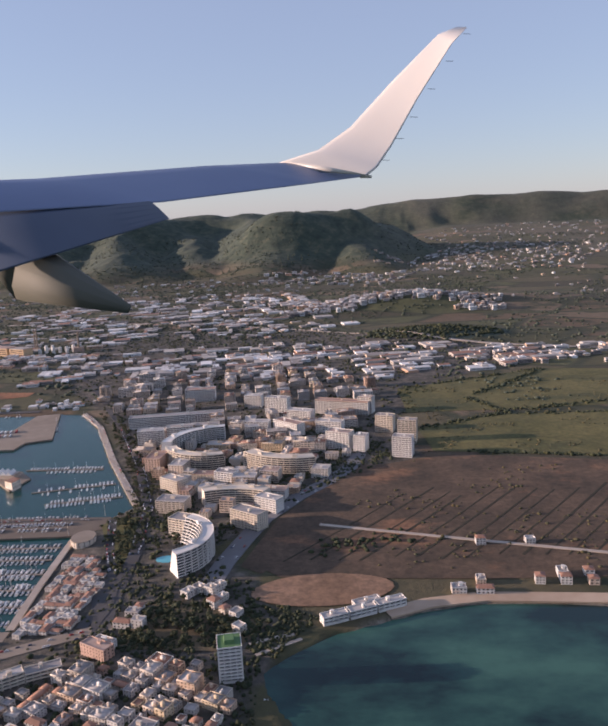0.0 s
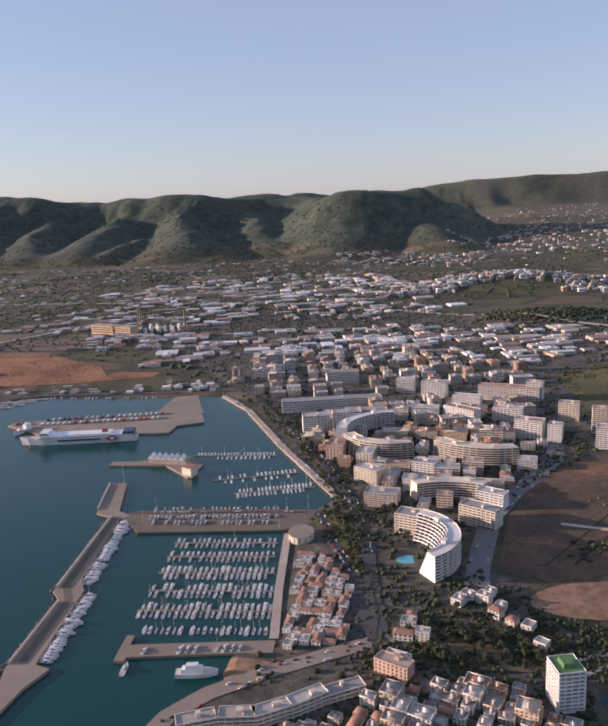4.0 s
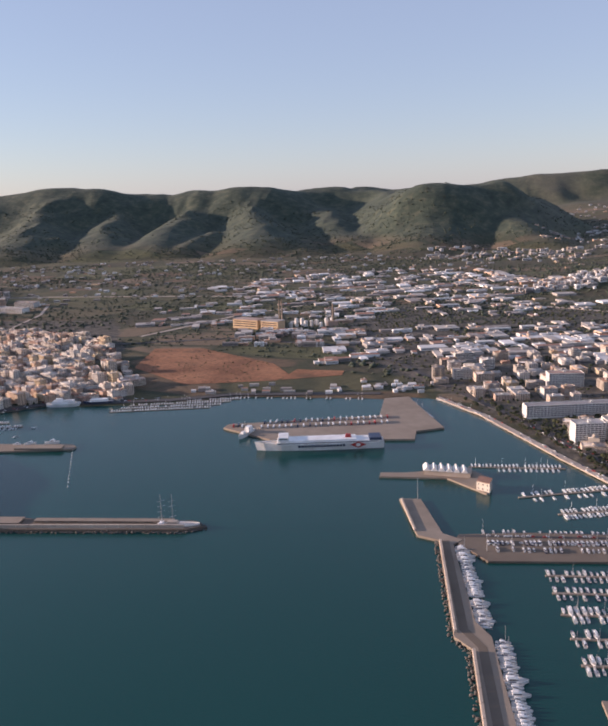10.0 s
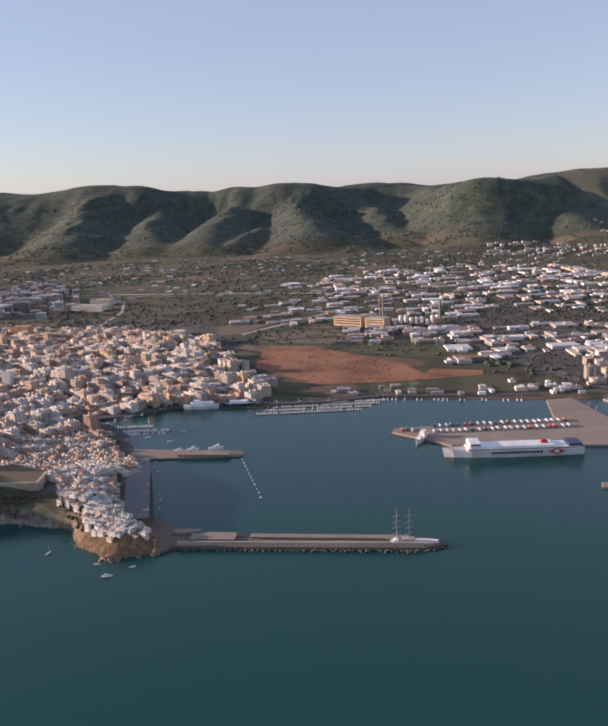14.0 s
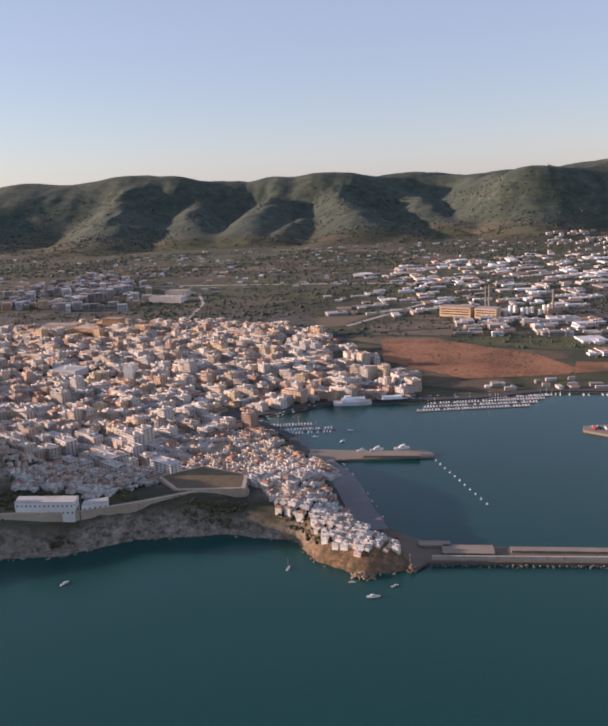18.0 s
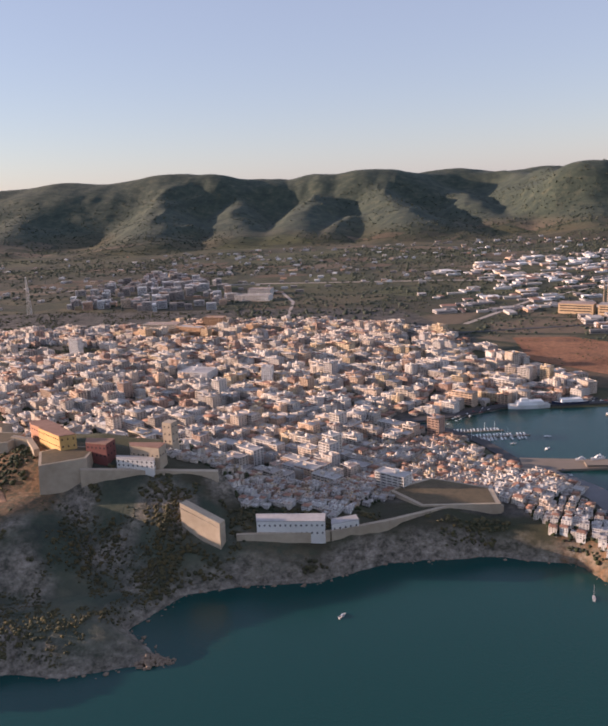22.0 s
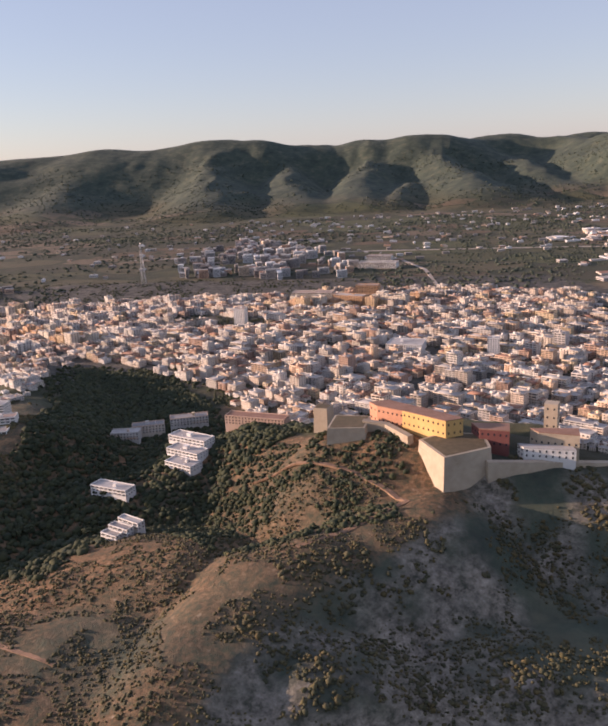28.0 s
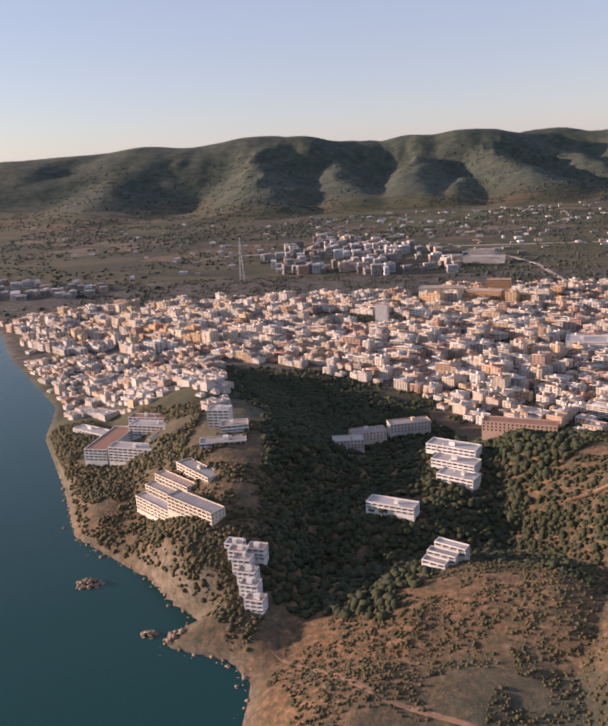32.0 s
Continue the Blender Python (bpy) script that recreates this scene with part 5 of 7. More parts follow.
slab("hotel_terrace", -1282, 638, -1256, 635, 10, 4, "stepped rear terrace of the seaside hotel", 18, M_WHITE, (0,), group="hotel terraces", roof=M_PALE_ROOF)
slab("hotel_terrace", -1288, 652, -1262, 650, 8, 3, "stepped rear terrace of the seaside hotel", 19.5, M_WHITE, (0,), group="hotel terraces", roof=M_TILE)
slab("sea_hotel", -1332, 664, -1306, 652, 9, 4, "low white hotel wing beside the shore", 6, M_WHITE, (0, 2), roof=M_PALE_ROOF)
slab("yellow_hotel", -1222, 536, -1196, 519, 8, 4, "cream yellow hotel block on the cliff edge", 21.5, CREAM, (0, 3), 0, hut=False)
for k in range(3):
    slab("yellow_hotel", -1245 + k * 3, 554 + k * 6, -1223 + k * 3, 538 + k * 6, 6, 4, "cream yellow hotel terrace stepping up the cliff", 12.5 + k * 3.2, CREAM, (0, 3), 0, hut=False, group="yellow hotel terraces")
slab("yellow_hotel", -1229, 571, -1207, 552, 8, 4, "cream yellow hotel annex", 23, CREAM, (0, 3), 0)
for a, b, c, d, z, fl in ((-1219, 580, -1196, 586, 29, 4), (-1224, 612, -1212, 612, 31, 7), (-1212, 596, -1198, 600, 31, 5)):
    slab("ridge_block", a, b, c, d, 9, fl, "white stacked flats on the ridge", z, M_WHITE, (0, 2), group="ridge flats")
for a, b, z, fl in ((-1187, 505, 17, 3), (-1184, 499, 15.5, 4), (-1181, 494, 13, 5), (-1178, 489, 10.5, 5), (-1176, 484, 8, 5), (-1173, 479, 6.5, 4), (-1177, 502, 17, 3)):
    slab("cliff_block", a, b, a + 7.5, b - 1, 5.5, fl, "narrow white flats stepping down to the sea", z, M_WHITE, (0, 3), group="cliff flats")
slab("white_market", -994, 872, -962, 866, 24, 4, "large white flat-roofed public building", None, M_WHITE, ())
slab("white_tower", -906, 858, -896, 857, 9, 9, "slim white tower block in the town", None, M_WHITE, ())
slab("office_block", -1119, 1110, -1069, 1104, 18, 7, "cream office block with dark ribbon windows", None, CREAM, (0, 1, 2, 3))
slab("orange_block", -1066, 1092, -1030, 1076, 14, 7, "orange plaster apartment block with balconies", None, M_ORANGE, (0,))
slab("orange_block", -1042, 1134, -1014, 1130, 13, 9, "orange plaster apartment tower in town", None, M_ORANGE, (0,))
slab("white_tower", -1160, 982, -1148, 980, 10, 11, "white tower block in the town", None, M_WHITE, ())
slab("blue_white_hospital", -1059, 1380, -1000, 1370, 22, 5, "white and blue hospital blocks outside town", None, M_WHITE, (0,))
slab("blue_white_hospital", -1050, 1440, -1010, 1435, 22, 6, "white and blue hospital blocks outside town", None, M_WALL, (0,))

# lattice mast
mast = new("radio_mast")
mast.location = (-1374, 1290, 7)
bm = bmesh.new()
for sx, sy in ((-1, -1), (1, -1), (1, 1), (-1, 1)):
    tube(bm, (sx * 3, sy * 3, 0), (sx * 0.5, sy * 0.5, 62), 0.35, 0.25, 5)
part("legs", bm, M_METAL, mast)
bm = bmesh.new()
for i in range(12):
    z0, z1 = i * 5.2, (i + 1) * 5.2
    k0, k1 = 3 - 2.5 * z0 / 62, 3 - 2.5 * z1 / 62
    for (ax, ay), (bx, by) in (((-1, -1), (1, -1)), ((1, -1), (1, 1)), ((1, 1), (-1, 1)), ((-1, 1), (-1, -1))):
        tube(bm, (ax * k0, ay * k0, z0), (bx * k1, by * k1, z1), 0.16, seg=4)
part("bracing", bm, M_METAL, mast)
tagged(mast, "slim steel lattice radio mast", "mast")

# ---- streets of houses ----
GREENS = [(-1275, 840), (-1180, 815), (-1095, 735), (-1110, 700), (-1165, 690), (-1190, 640), (-1240, 700)]
PIT = [(-1275, 1012), (-1128, 974), (-1128, 1014), (-1220, 1048)]
ORANGE_ROW = [(-1480, 1022), (-1390, 964), (-1318, 908), (-1258, 908), (-1258, 934), (-1318, 940), (-1390, 994), (-1472, 1048)]
ORANGE_EDGE = [(-1122, 1062), (-1040, 1052), (-955, 1078), (-960, 1112), (-1120, 1096)]
ORANGE_KINDS = [Kind(a, b, fl, 130 + i, False, lg, bal, True, mat, bay=2.8, blank=(2,)) for i, (a, b, fl, lg, bal, mat) in enumerate((
    (13, 9, 7, (0,), 0, M_ORANGE), (11, 9, 7, (), 1, CREAM), (14, 9, 8, (0,), 0, M_HALL), (10, 9, 6, (), 0, M_ORANGE), (12, 9, 7, (0, 3), 0, CREAM)))]
for poly_, seed_, lab_ in ((ORANGE_ROW, 48, "orange and cream apartment block in a long row"), (ORANGE_EDGE, 49, "orange and cream apartment block at the edge of town")):
    fill(poly_, -34, 12.6, 11.5, ORANGE_KINDS, 0.95, seed_, lab_, "apartment_building", "orange blocks", street=5, gap=0.4, jitter=0.5, turns=(0,), sink=0.3)
HARBOUR_TIP = [(-800, 588), (-690, 560), (-655, 600), (-692, 662), (-735, 715), (-790, 680)]
T1 = [(-1020, 735), (-985, 655), (-900, 612), (-800, 585), (-720, 570), (-660, 590), (-690, 655), (-728, 715), (-790, 752), (-740, 768), (-690, 795), (-610, 806), (-640, 870), (-705, 925), (-700, 1010), (-1160, 1020), (-1260, 1010), (-1300, 870), (-1180, 820)]
fill(T1, -34, 9.3, 9.0, ROW_KINDS, 0.94, 11, "pale plaster apartment block in the packed town", "apartment_building", "town blocks", near=90, avoid=[GREENS, PIT, ORANGE_ROW, ORANGE_EDGE, HARBOUR_TIP], sink=0.3, street=4, gap=0.62, jitter=0.5, turns=(0,), scales=(0.92, 1.08))
T2 = [(-1620, 1050), (-1550, 985), (-1500, 905), (-1300, 880), (-1260, 1010), (-700, 1015), (-716, 1061), (-783, 1138), (-889, 1180), (-1044, 1168), (-1263, 1142), (-1523, 1128)]
fill(T2, -34, 11.2, 10.4, FAR_KINDS, 0.9, 5, "pale and orange apartment block at the far side of town", "apartment_building", "far town blocks", near=20, avoid=[PIT, ORANGE_ROW, ORANGE_EDGE], street=4, gap=0.55, jitter=0.7, turns=(0,))
FIG = [(-1500, 880), (-1392, 760), (-1350, 700), (-1300, 690), (-1262, 700), (-1235, 640), (-1215, 650), (-1260, 760), (-1290, 870), (-1340, 890)]
fill(FIG, -34, 8.4, 7.8, [TOWN_KINDS[i] for i in (2, 4, 10, 12)] + [HOUSE_KINDS[i] for i in (1, 3, 1, 0)], 0.88, 12, "white holiday flats stepping down to the sea", "apartment_building", "seaside blocks", near=70, sink=0.5, scales=(0.6, 0.85))
OLD = [(-692, 535), (-664, 508), (-640, 494), (-630, 506), (-656, 545), (-684, 620), (-702, 650), (-740, 615), (-820, 600), (-890, 590), (-905, 560), (-860, 548), (-845, 530), (-800, 530), (-775, 560), (-712, 580)]
fill(OLD, -18, 4.3, 4.1, [HOUSE_KINDS[i] for i in (0, 1, 3, 5, 1, 0, 4)], 0.93, 13, "small whitewashed old-town house on the slope", "town_house", "old town houses", near=110, jitter=0.6, sink=0.3, category="house", scales=(0.48, 0.7))
fill(HARBOUR_TIP, -30, 5.6, 5.2, [HOUSE_KINDS[i] for i in (1, 3, 4, 1, 5, 0)] + [ROW_KINDS[7]], 0.92, 29, "tall narrow plaster house in the harbour quarter", "town_house", "harbour quarter houses", near=40, jitter=0.6, sink=0.3, category="house", scales=(0.66, 0.95))
fill([(-690, 527), (-664, 505), (-642, 491), (-622, 498), (-628, 514), (-660, 520)], -25, 3.7, 3.5, [HOUSE_KINDS[i] for i in (0, 1, 3, 5, 1, 0, 2)], 0.95, 14, "whitewashed house on the rocky point", "town_house", "point houses", near=70, jitter=0.5, sink=0.6, category="house", scales=(0.42, 0.62))
WOOD = [(-112, 382), (-77, 378), (-63, 370), (-46, 360), (-64, 330), (-99, 333), (-126, 334), (-119, 360)]
PARK = [(-186, 509), (-140, 505), (-141, 445), (-148, 417), (-168, 470)]
for (ax, ay), (bx, by), fl in (((-214, 286), (-199, 291), 4), ((-199, 291), (-184, 292), 4), ((-184, 292), (-170, 299), 4), ((-170, 299), (-156, 308), 4), ((-156, 308), (-141, 315), 3)):
    slab("curved_apartment_block", ax, ay, bx - (bx - ax) * 0.02, by, 7, fl, "cream apartment row bending along the quay road", 1.6, CREAM, (0,), group="quay road apartments")
slab("pink_house", -138, 331, -124, 323, 7, 4, "pinkish house with a white terrace beside the wood", 2, surface("pink_render", (0.5, 0.34, 0.27), (0.62, 0.44, 0.36), 0.3, 0.85), ())
slab("pink_house", -134, 336, -124, 331, 6, 3, "white house with a flat roof beside the wood", 2, M_WHITE, ())
EAST_LOW = [(-134, 314), (-101, 322), (-68, 318), (-58, 296), (-62, 240), (-140, 240), (-205, 258), (-196, 284), (-160, 298)]
fill(EAST_LOW, -24, 6.8, 6.2, [TOWN_KINDS[12], TOWN_KINDS[4]] + [HOUSE_KINDS[i] for i in (0, 1, 2, 3, 5, 5, 6, 0)], 0.94, 15, "white and terracotta houses close to the shore", "town_house", "shore houses", near=80, category="house", jitter=0.7, scales=(0.66, 0.95))
fill([(-104, 392), (-76, 397), (-68, 374), (-56, 352), (-62, 348), (-76, 368), (-84, 384), (-104, 384)], -38, 8.5, 7, HOUSE_KINDS, 0.95, 26, "low white house beside the wood", "town_house", "wood edge houses", category="house")
fill([(-130, 378), (-113, 382), (-113, 350), (-130, 352)], -10, 9, 8, HOUSE_KINDS, 0.85, 27, "low white house beside the wood", "town_house", "wood edge houses", category="house")
field("ground_park", PARK, M_GRASS, "triangular park lawn between the roads", 0.3)
field("ground_wood_floor", WOOD, M_PLATFORM, "dark earth under the pines", 0.3)
field("ground_plaza", [(-156, 407), (-140, 412), (-135, 375), (-138, 348), (-147, 375)], M_ASPHALT, "dark asphalt plaza beside the marina houses", 0.62)
field("ground_boatyard", [(-208, 344), (-183, 338), (-188, 322), (-202, 321)], M_TAN_SOIL, "tan earth boatyard beside the quay", 0.4)
fill([(-189, 446), (-159, 441), (-148, 396), (-153, 352), (-180, 350), (-181, 404)], 80, 5.4, 5.0, [HOUSE_KINDS[i] for i in (0, 2, 2, 3, 5, 6, 6)], 0.93, 17, "low marina house with terracotta and white roofs", "marina_house", "marina village houses", category="house", sink=0.5, jitter=0.7, scales=(0.62, 0.88), near=90)
outline_block("club_house", [(-181 + math.cos(a) * 8, 467 + math.sin(a) * 10) for a in np.linspace(0, math.tau, 15)[:-1]], 1.5, 3.4, CREAM, "round cream marina club house", "building", M_CONCRETE, floors=2)
taken.append((-181, 467, 10))
for ax, ay, bx, by, fl in ((-19, 354, -6, 359.5, 2), (-5, 360, 9, 366, 2), (10, 366.5, 25, 373, 2), (-2, 370, 12, 376, 1)):
    slab("beach_house", ax, ay, bx, by, 6, fl, "low white beach restaurant on the shore", 2.0, M_WHITE, (0,), group="beach houses", category="house", roof=M_PALE_ROOF)
fill([(30, 384), (140, 388), (260, 378), (260, 396), (140, 404), (60, 402)], -4, 14, 9, HOUSE_KINDS, 0.7, 19, "white villa behind the beach", "villa", "beach villas", category="villa")
fill([(60, 436), (150, 430), (150, 452), (70, 456)], 0, 22, 12, HOUSE_KINDS, 0.4, 20, "white farmhouse among the plots", "farmhouse", "farmhouses", category="house")
fill([(-246, 800), (-180, 780), (-140, 768), (-90, 815), (20, 800), (60, 850), (-60, 1000), (-260, 980), (-300, 880)], 8, 19, 16, TOWN_KINDS, 0.62, 21, "pale apartment block behind the hotels", "apartment_building", "suburb blocks", near=12)
fill([(-60, 660), (10, 700), (10, 760), (-120, 770), (-160, 720), (-110, 700)], 8, 17, 15, TOWN_KINDS, 0.7, 22, "pale apartment block behind the hotels", "apartment_building", "suburb blocks", near=12)
fill([(-610, 812), (-660, 870), (-700, 905), (-690, 1000), (-650, 940), (-600, 850)], 30, 15, 13, TOWN_KINDS, 0.85, 23, "apartment block facing the harbour basin", "apartment_building", "harbour blocks", near=15)
MID = [(-205, 690), (-150, 560), (-140, 520), (-112, 500), (-60, 500), (-30, 560), (10, 640), (-10, 720), (-190, 735)]
fill(MID, -10, 12, 11, ROW_KINDS[:7] + [TOWN_KINDS[3], TOWN_KINDS[5], TOWN_KINDS[11]], 0.72, 24, "white holiday block among the hotels", "apartment_building", "hotel quarter blocks", near=40)
fill([(-1190, 815), (-1110, 745), (-1080, 690), (-1040, 655), (-985, 640), (-1015, 735), (-1120, 790)], -34, 11, 10, [TOWN_KINDS[i] for i in (2, 4, 10, 12)] + HOUSE_KINDS[:4], 0.9, 28, "white town houses at the edge of the pine wood", "town_house", "wood side houses", near=20, category="house", sink=0.4)
# sheds and distant settlements on the plain
far_blocks("warehouses", [(-420, 960), (-260, 960), (60, 900), (330, 1000), (250, 1110), (-150, 1200), (-420, 1150)], 250, 31, (9, 36), (1.8, 4.2), "white and grey warehouses of an industrial estate", 0.2)
far_blocks("warehouses", [(-600, 1500), (-100, 1400), (50, 1560), (-150, 2000), (-560, 1900), (-760, 1650)], 300, 32, (9, 40), (1.8, 4.2), "white industrial sheds on the plain", 0.25)
far_blocks("village_houses", [(-130, 1500), (60, 1520), (330, 1480), (330, 1580), (120, 1660), (-60, 1580)], 300, 33, (7, 14), (4, 9), "white and terracotta village houses on a low hill", 0.1)
far_blocks("suburb_blocks", [(-1340, 1330), (-1060, 1280), (-1040, 1360), (-1150, 1640), (-1330, 1800), (-1400, 1500)], 170, 34, (10, 17), (6, 15), "distant apartment blocks beyond the town", 0.3)
far_blocks("suburb_blocks", [(-1800, 1200), (-1590, 1190), (-1560, 1260), (-1900, 1420)], 90, 35, (9, 16), (5, 11), "distant seaside suburb", 0.3)
far_blocks("scattered_houses", [(-3200, 1500), (1500, 1500), (1900, 3500), (400, 3100), (-300, 2500), (-1200, 2350), (-3200, 2200)], 360, 36, (6, 13), (2.5, 4.5), "scattered white farmhouses on the plain", 0.0)
far_blocks("scattered_houses", [(150, 2300), (700, 2300), (1100, 3000), (500, 3200), (100, 2700)], 240, 37, (6, 20), (3, 6), "white buildings of a far industrial estate", 0.1)
far_blocks("scattered_houses", [(-250, 2200), (150, 2100), (250, 2400), (-200, 2600)], 110, 38, (8, 20), (4, 7), "white houses below the pine hills", 0.1)
far_blocks("scattered_houses", [(150, 960), (420, 960), (440, 1100), (200, 1100)], 60, 39, (8, 22), (3, 6), "white farm buildings along the road", 0.1)
far_blocks("scattered_houses", [(200, 2600), (1700, 2400), (2300, 4350), (900, 4300), (450, 3800)], 380, 44, (6, 15), (3, 5.5), "white farmhouses on the rising ground inland", 0.0)
far_blocks("warehouses", [(-560, 1060), (-400, 1050), (-400, 1170), (-560, 1150)], 50, 40, (10, 24), (3, 7), "sheds and blocks beside the power station", 0.1)
far_blocks("harbour_sheds", [(-560, 815), (-300, 830), (-290, 870), (-400, 880), (-560, 850)], 40, 41, (4, 12), (2.0, 3.5), "low sheds along the harbour road", 0.1)
far_blocks("warehouses", [(-720, 1200), (-430, 1210), (-300, 1290), (-100, 1240), (40, 1400), (-600, 1500), (-760, 1400)], 150, 45, (9, 34), (1.8, 4.2), "white sheds and yards beside the trunk road", 0.2)
far_blocks("scattered_houses", [(-1500, 1850), (-700, 1900), (-100, 1950), (250, 2050), (150, 2350), (-500, 2450), (-1500, 2300)], 200, 46, (6, 16), (2.5, 4.5), "white houses along the foot of the hills", 0.1)
far_blocks("scattered_houses", [(-1600, 1320), (-900, 1450), (-700, 1550), (-800, 1850), (-1500, 1800)], 90, 47, (6, 14), (2.5, 4.5), "white farm buildings on the plain behind town", 0.1)
# ---- boats ----
def hull_mesh(name, L, B, D, fore=0.45, mat=M_HULL, deck=M_DECK):
    """A hull lofted from the transom to a raked bow (towards +x), with a deck inside a low gunwale."""
    st = [(-0.5, 0.78, 0.0), (-0.2, 1.0, 0.0), (0.1, 0.98, 0.03), (0.3, 0.72, 0.09), (0.43, 0.36, 0.17), (0.5, 0.03, 0.25)]
    bm = bmesh.new()
    rings = []
    for u, w, sheer in st:
        x, hb, zt = u * L, w * B / 2, D * (1 + sheer)
        rake = 0.10 * L * max(0, u) if u < 0.5 else 0.05 * L
        rings.append([bm.verts.new(p) for p in ((x - rake * 0.5, 0, -D * 0.5), (x - rake * 0.4, hb * 0.72, -D * 0.2), (x, hb, zt), (x, hb * 0.9, zt), (x, hb * 0.88, zt - D * 0.12),
                                                (x, -hb * 0.88, zt - D * 0.12), (x, -hb * 0.9, zt), (x, -hb, zt), (x - rake * 0.4, -hb * 0.72, -D * 0.2))])
    for a, b in zip(rings, rings[1:]):
        for j in range(9):
            f = bm.faces.new((a[j], b[j], b[(j + 1) % 9], a[(j + 1) % 9]))
            f.material_index = 1 if j == 4 else 0
    bm.faces.new(rings[0])
    bm.faces.new(rings[-1][::-1])
    bmesh.ops.recalc_face_normals(bm, faces=bm.faces)
    mesh = bpy.data.meshes.new(name)
    bm.to_mesh(mesh)
    bm.free()
    mesh.materials.append(mat)
    mesh.materials.append(deck)
    return mesh


def motor_boat(L, flybridge=False, hull=M_HULL):
    B, D = L * 0.30, L * 0.10
    ob = new("motor_boat", hull_mesh("hull", L, B, D, mat=hull))
    bm = bmesh.new()
    box(bm, -L * 0.22, -B * 0.33, D * 0.9, L * 0.16, B * 0.33, D * 1.9, taper=L * 0.03)
    part("cabin", bm, M_HULL, ob)
    bm = bmesh.new()
    box(bm, -L * 0.16, -B * 0.345, D * 1.35, L * 0.135, B * 0.345, D * 1.68, taper=L * 0.012)
    part("windscreen", bm, M_GLASS, ob)
    if flybridge:
        bm = bmesh.new()
        box(bm, -L * 0.24, -B * 0.27, D * 1.9, L * 0.04, B * 0.27, D * 2.4, taper=L * 0.02)
        part("flybridge", bm, M_HULL, ob)
        bm = bmesh.new()
        tube(bm, (-L * 0.12, -B * 0.2, D * 2.4), (-L * 0.16, 0, D * 3.3), 0.06, seg=5)
        tube(bm, (-L * 0.12, B * 0.2, D * 2.4), (-L * 0.16, 0, D * 3.3), 0.06, seg=5)
        part("radar_arch", bm, M_HULL, ob)
    else:
        bm = bmesh.new()
        box(bm, -L * 0.40, -B * 0.30, D * 1.75, -L * 0.20, B * 0.30, D * 1.85)
        part("awning", bm, M_NAVY if L < 6 else M_DECK, ob)
    return tagged(ob, "white motor boat moored in the marina", "boat", "moored boats")


def sail_boat(L, hull=M_HULL):
    B, D = L * 0.27, L * 0.085
    ob = new("sailing_boat", hull_mesh("hull", L, B, D, mat=hull))
    bm = bmesh.new()
    box(bm, -L * 0.15, -B * 0.26, D * 0.9, L * 0.20, B * 0.26, D * 1.45, taper=L * 0.03)
    part("cabin", bm, M_HULL, ob)
    bm = bmesh.new()
    tube(bm, (L * 0.06, 0, D), (L * 0.06, 0, D + L * 1.25), 0.09, 0.06, 6)
    mast_ = part("mast", bm, M_METAL, ob)
    bm = bmesh.new()
    tube(bm, (L * 0.06, 0, D * 2.3), (-L * 0.36, 0, D * 2.2), 0.16, 0.12, 6)
    part("boom", bm, M_NAVY, ob, "boom with a furled sail under a blue cover")
    bm = bmesh.new()
    for z, k in ((0.45, 0.35), (0.8, 0.28)):
        tube(bm, (L * 0.06, -B * k, D + L * 1.25 * z), (L * 0.06, B * k, D + L * 1.25 * z), 0.04, seg=4)
    part("spreaders", bm, M_METAL, mast_)
    return tagged(ob, "white sailing boat with a bare mast", "boat", "moored boats")


FLEET = [(motor_boat(4.0), 0), (motor_boat(5.0), 0), (motor_boat(6.4, True), 0), (sail_boat(5.0), 0), (sail_boat(6.2), 0), (motor_boat(5.2, False, M_NAVY), 0), (motor_boat(9.5, True), 1)]
BOAT_SPOTS = []


def moor(x0, y0, x1, y1, gap, turn, kinds, seed, miss=0.1):
    """Boats side by side along a line; turn: which way the bows point."""
    rng = random.Random(seed)
    n = int(math.hypot(x1 - x0, y1 - y0) / gap)
    for i in range(n + 1):
        if rng.random() > miss:
            f = i / max(1, n)
            BOAT_SPOTS.append((x0 + (x1 - x0) * f + rng.uniform(-0.2, 0.2), y0 + (y1 - y0) * f + rng.uniform(-0.3, 0.3), turn + rng.uniform(-3, 3), rng.choice(kinds), rng.uniform(0.95, 1.35)))


def pontoon(x0, y0, x1, y1, w=1.6, label="narrow floating pontoon between the boats"):
    L, t = math.hypot(x1 - x0, y1 - y0), math.degrees(math.atan2(y1 - y0, x1 - x0))
    top = new("pontoon")
    top.matrix_basis = pose(x0, y0, 0, 0, 0, t)
    n = max(1, int(L / 12))
    for i in range(n):
        bm = bmesh.new()
        box(bm, i * L / n + 0.05, -w / 2, -0.2, (i + 1) * L / n - 0.05, w / 2, 0.55)
        part("deck_section", bm, M_CONCRETE, top)
    tagged(top, label, "pontoon", "marina pontoons")


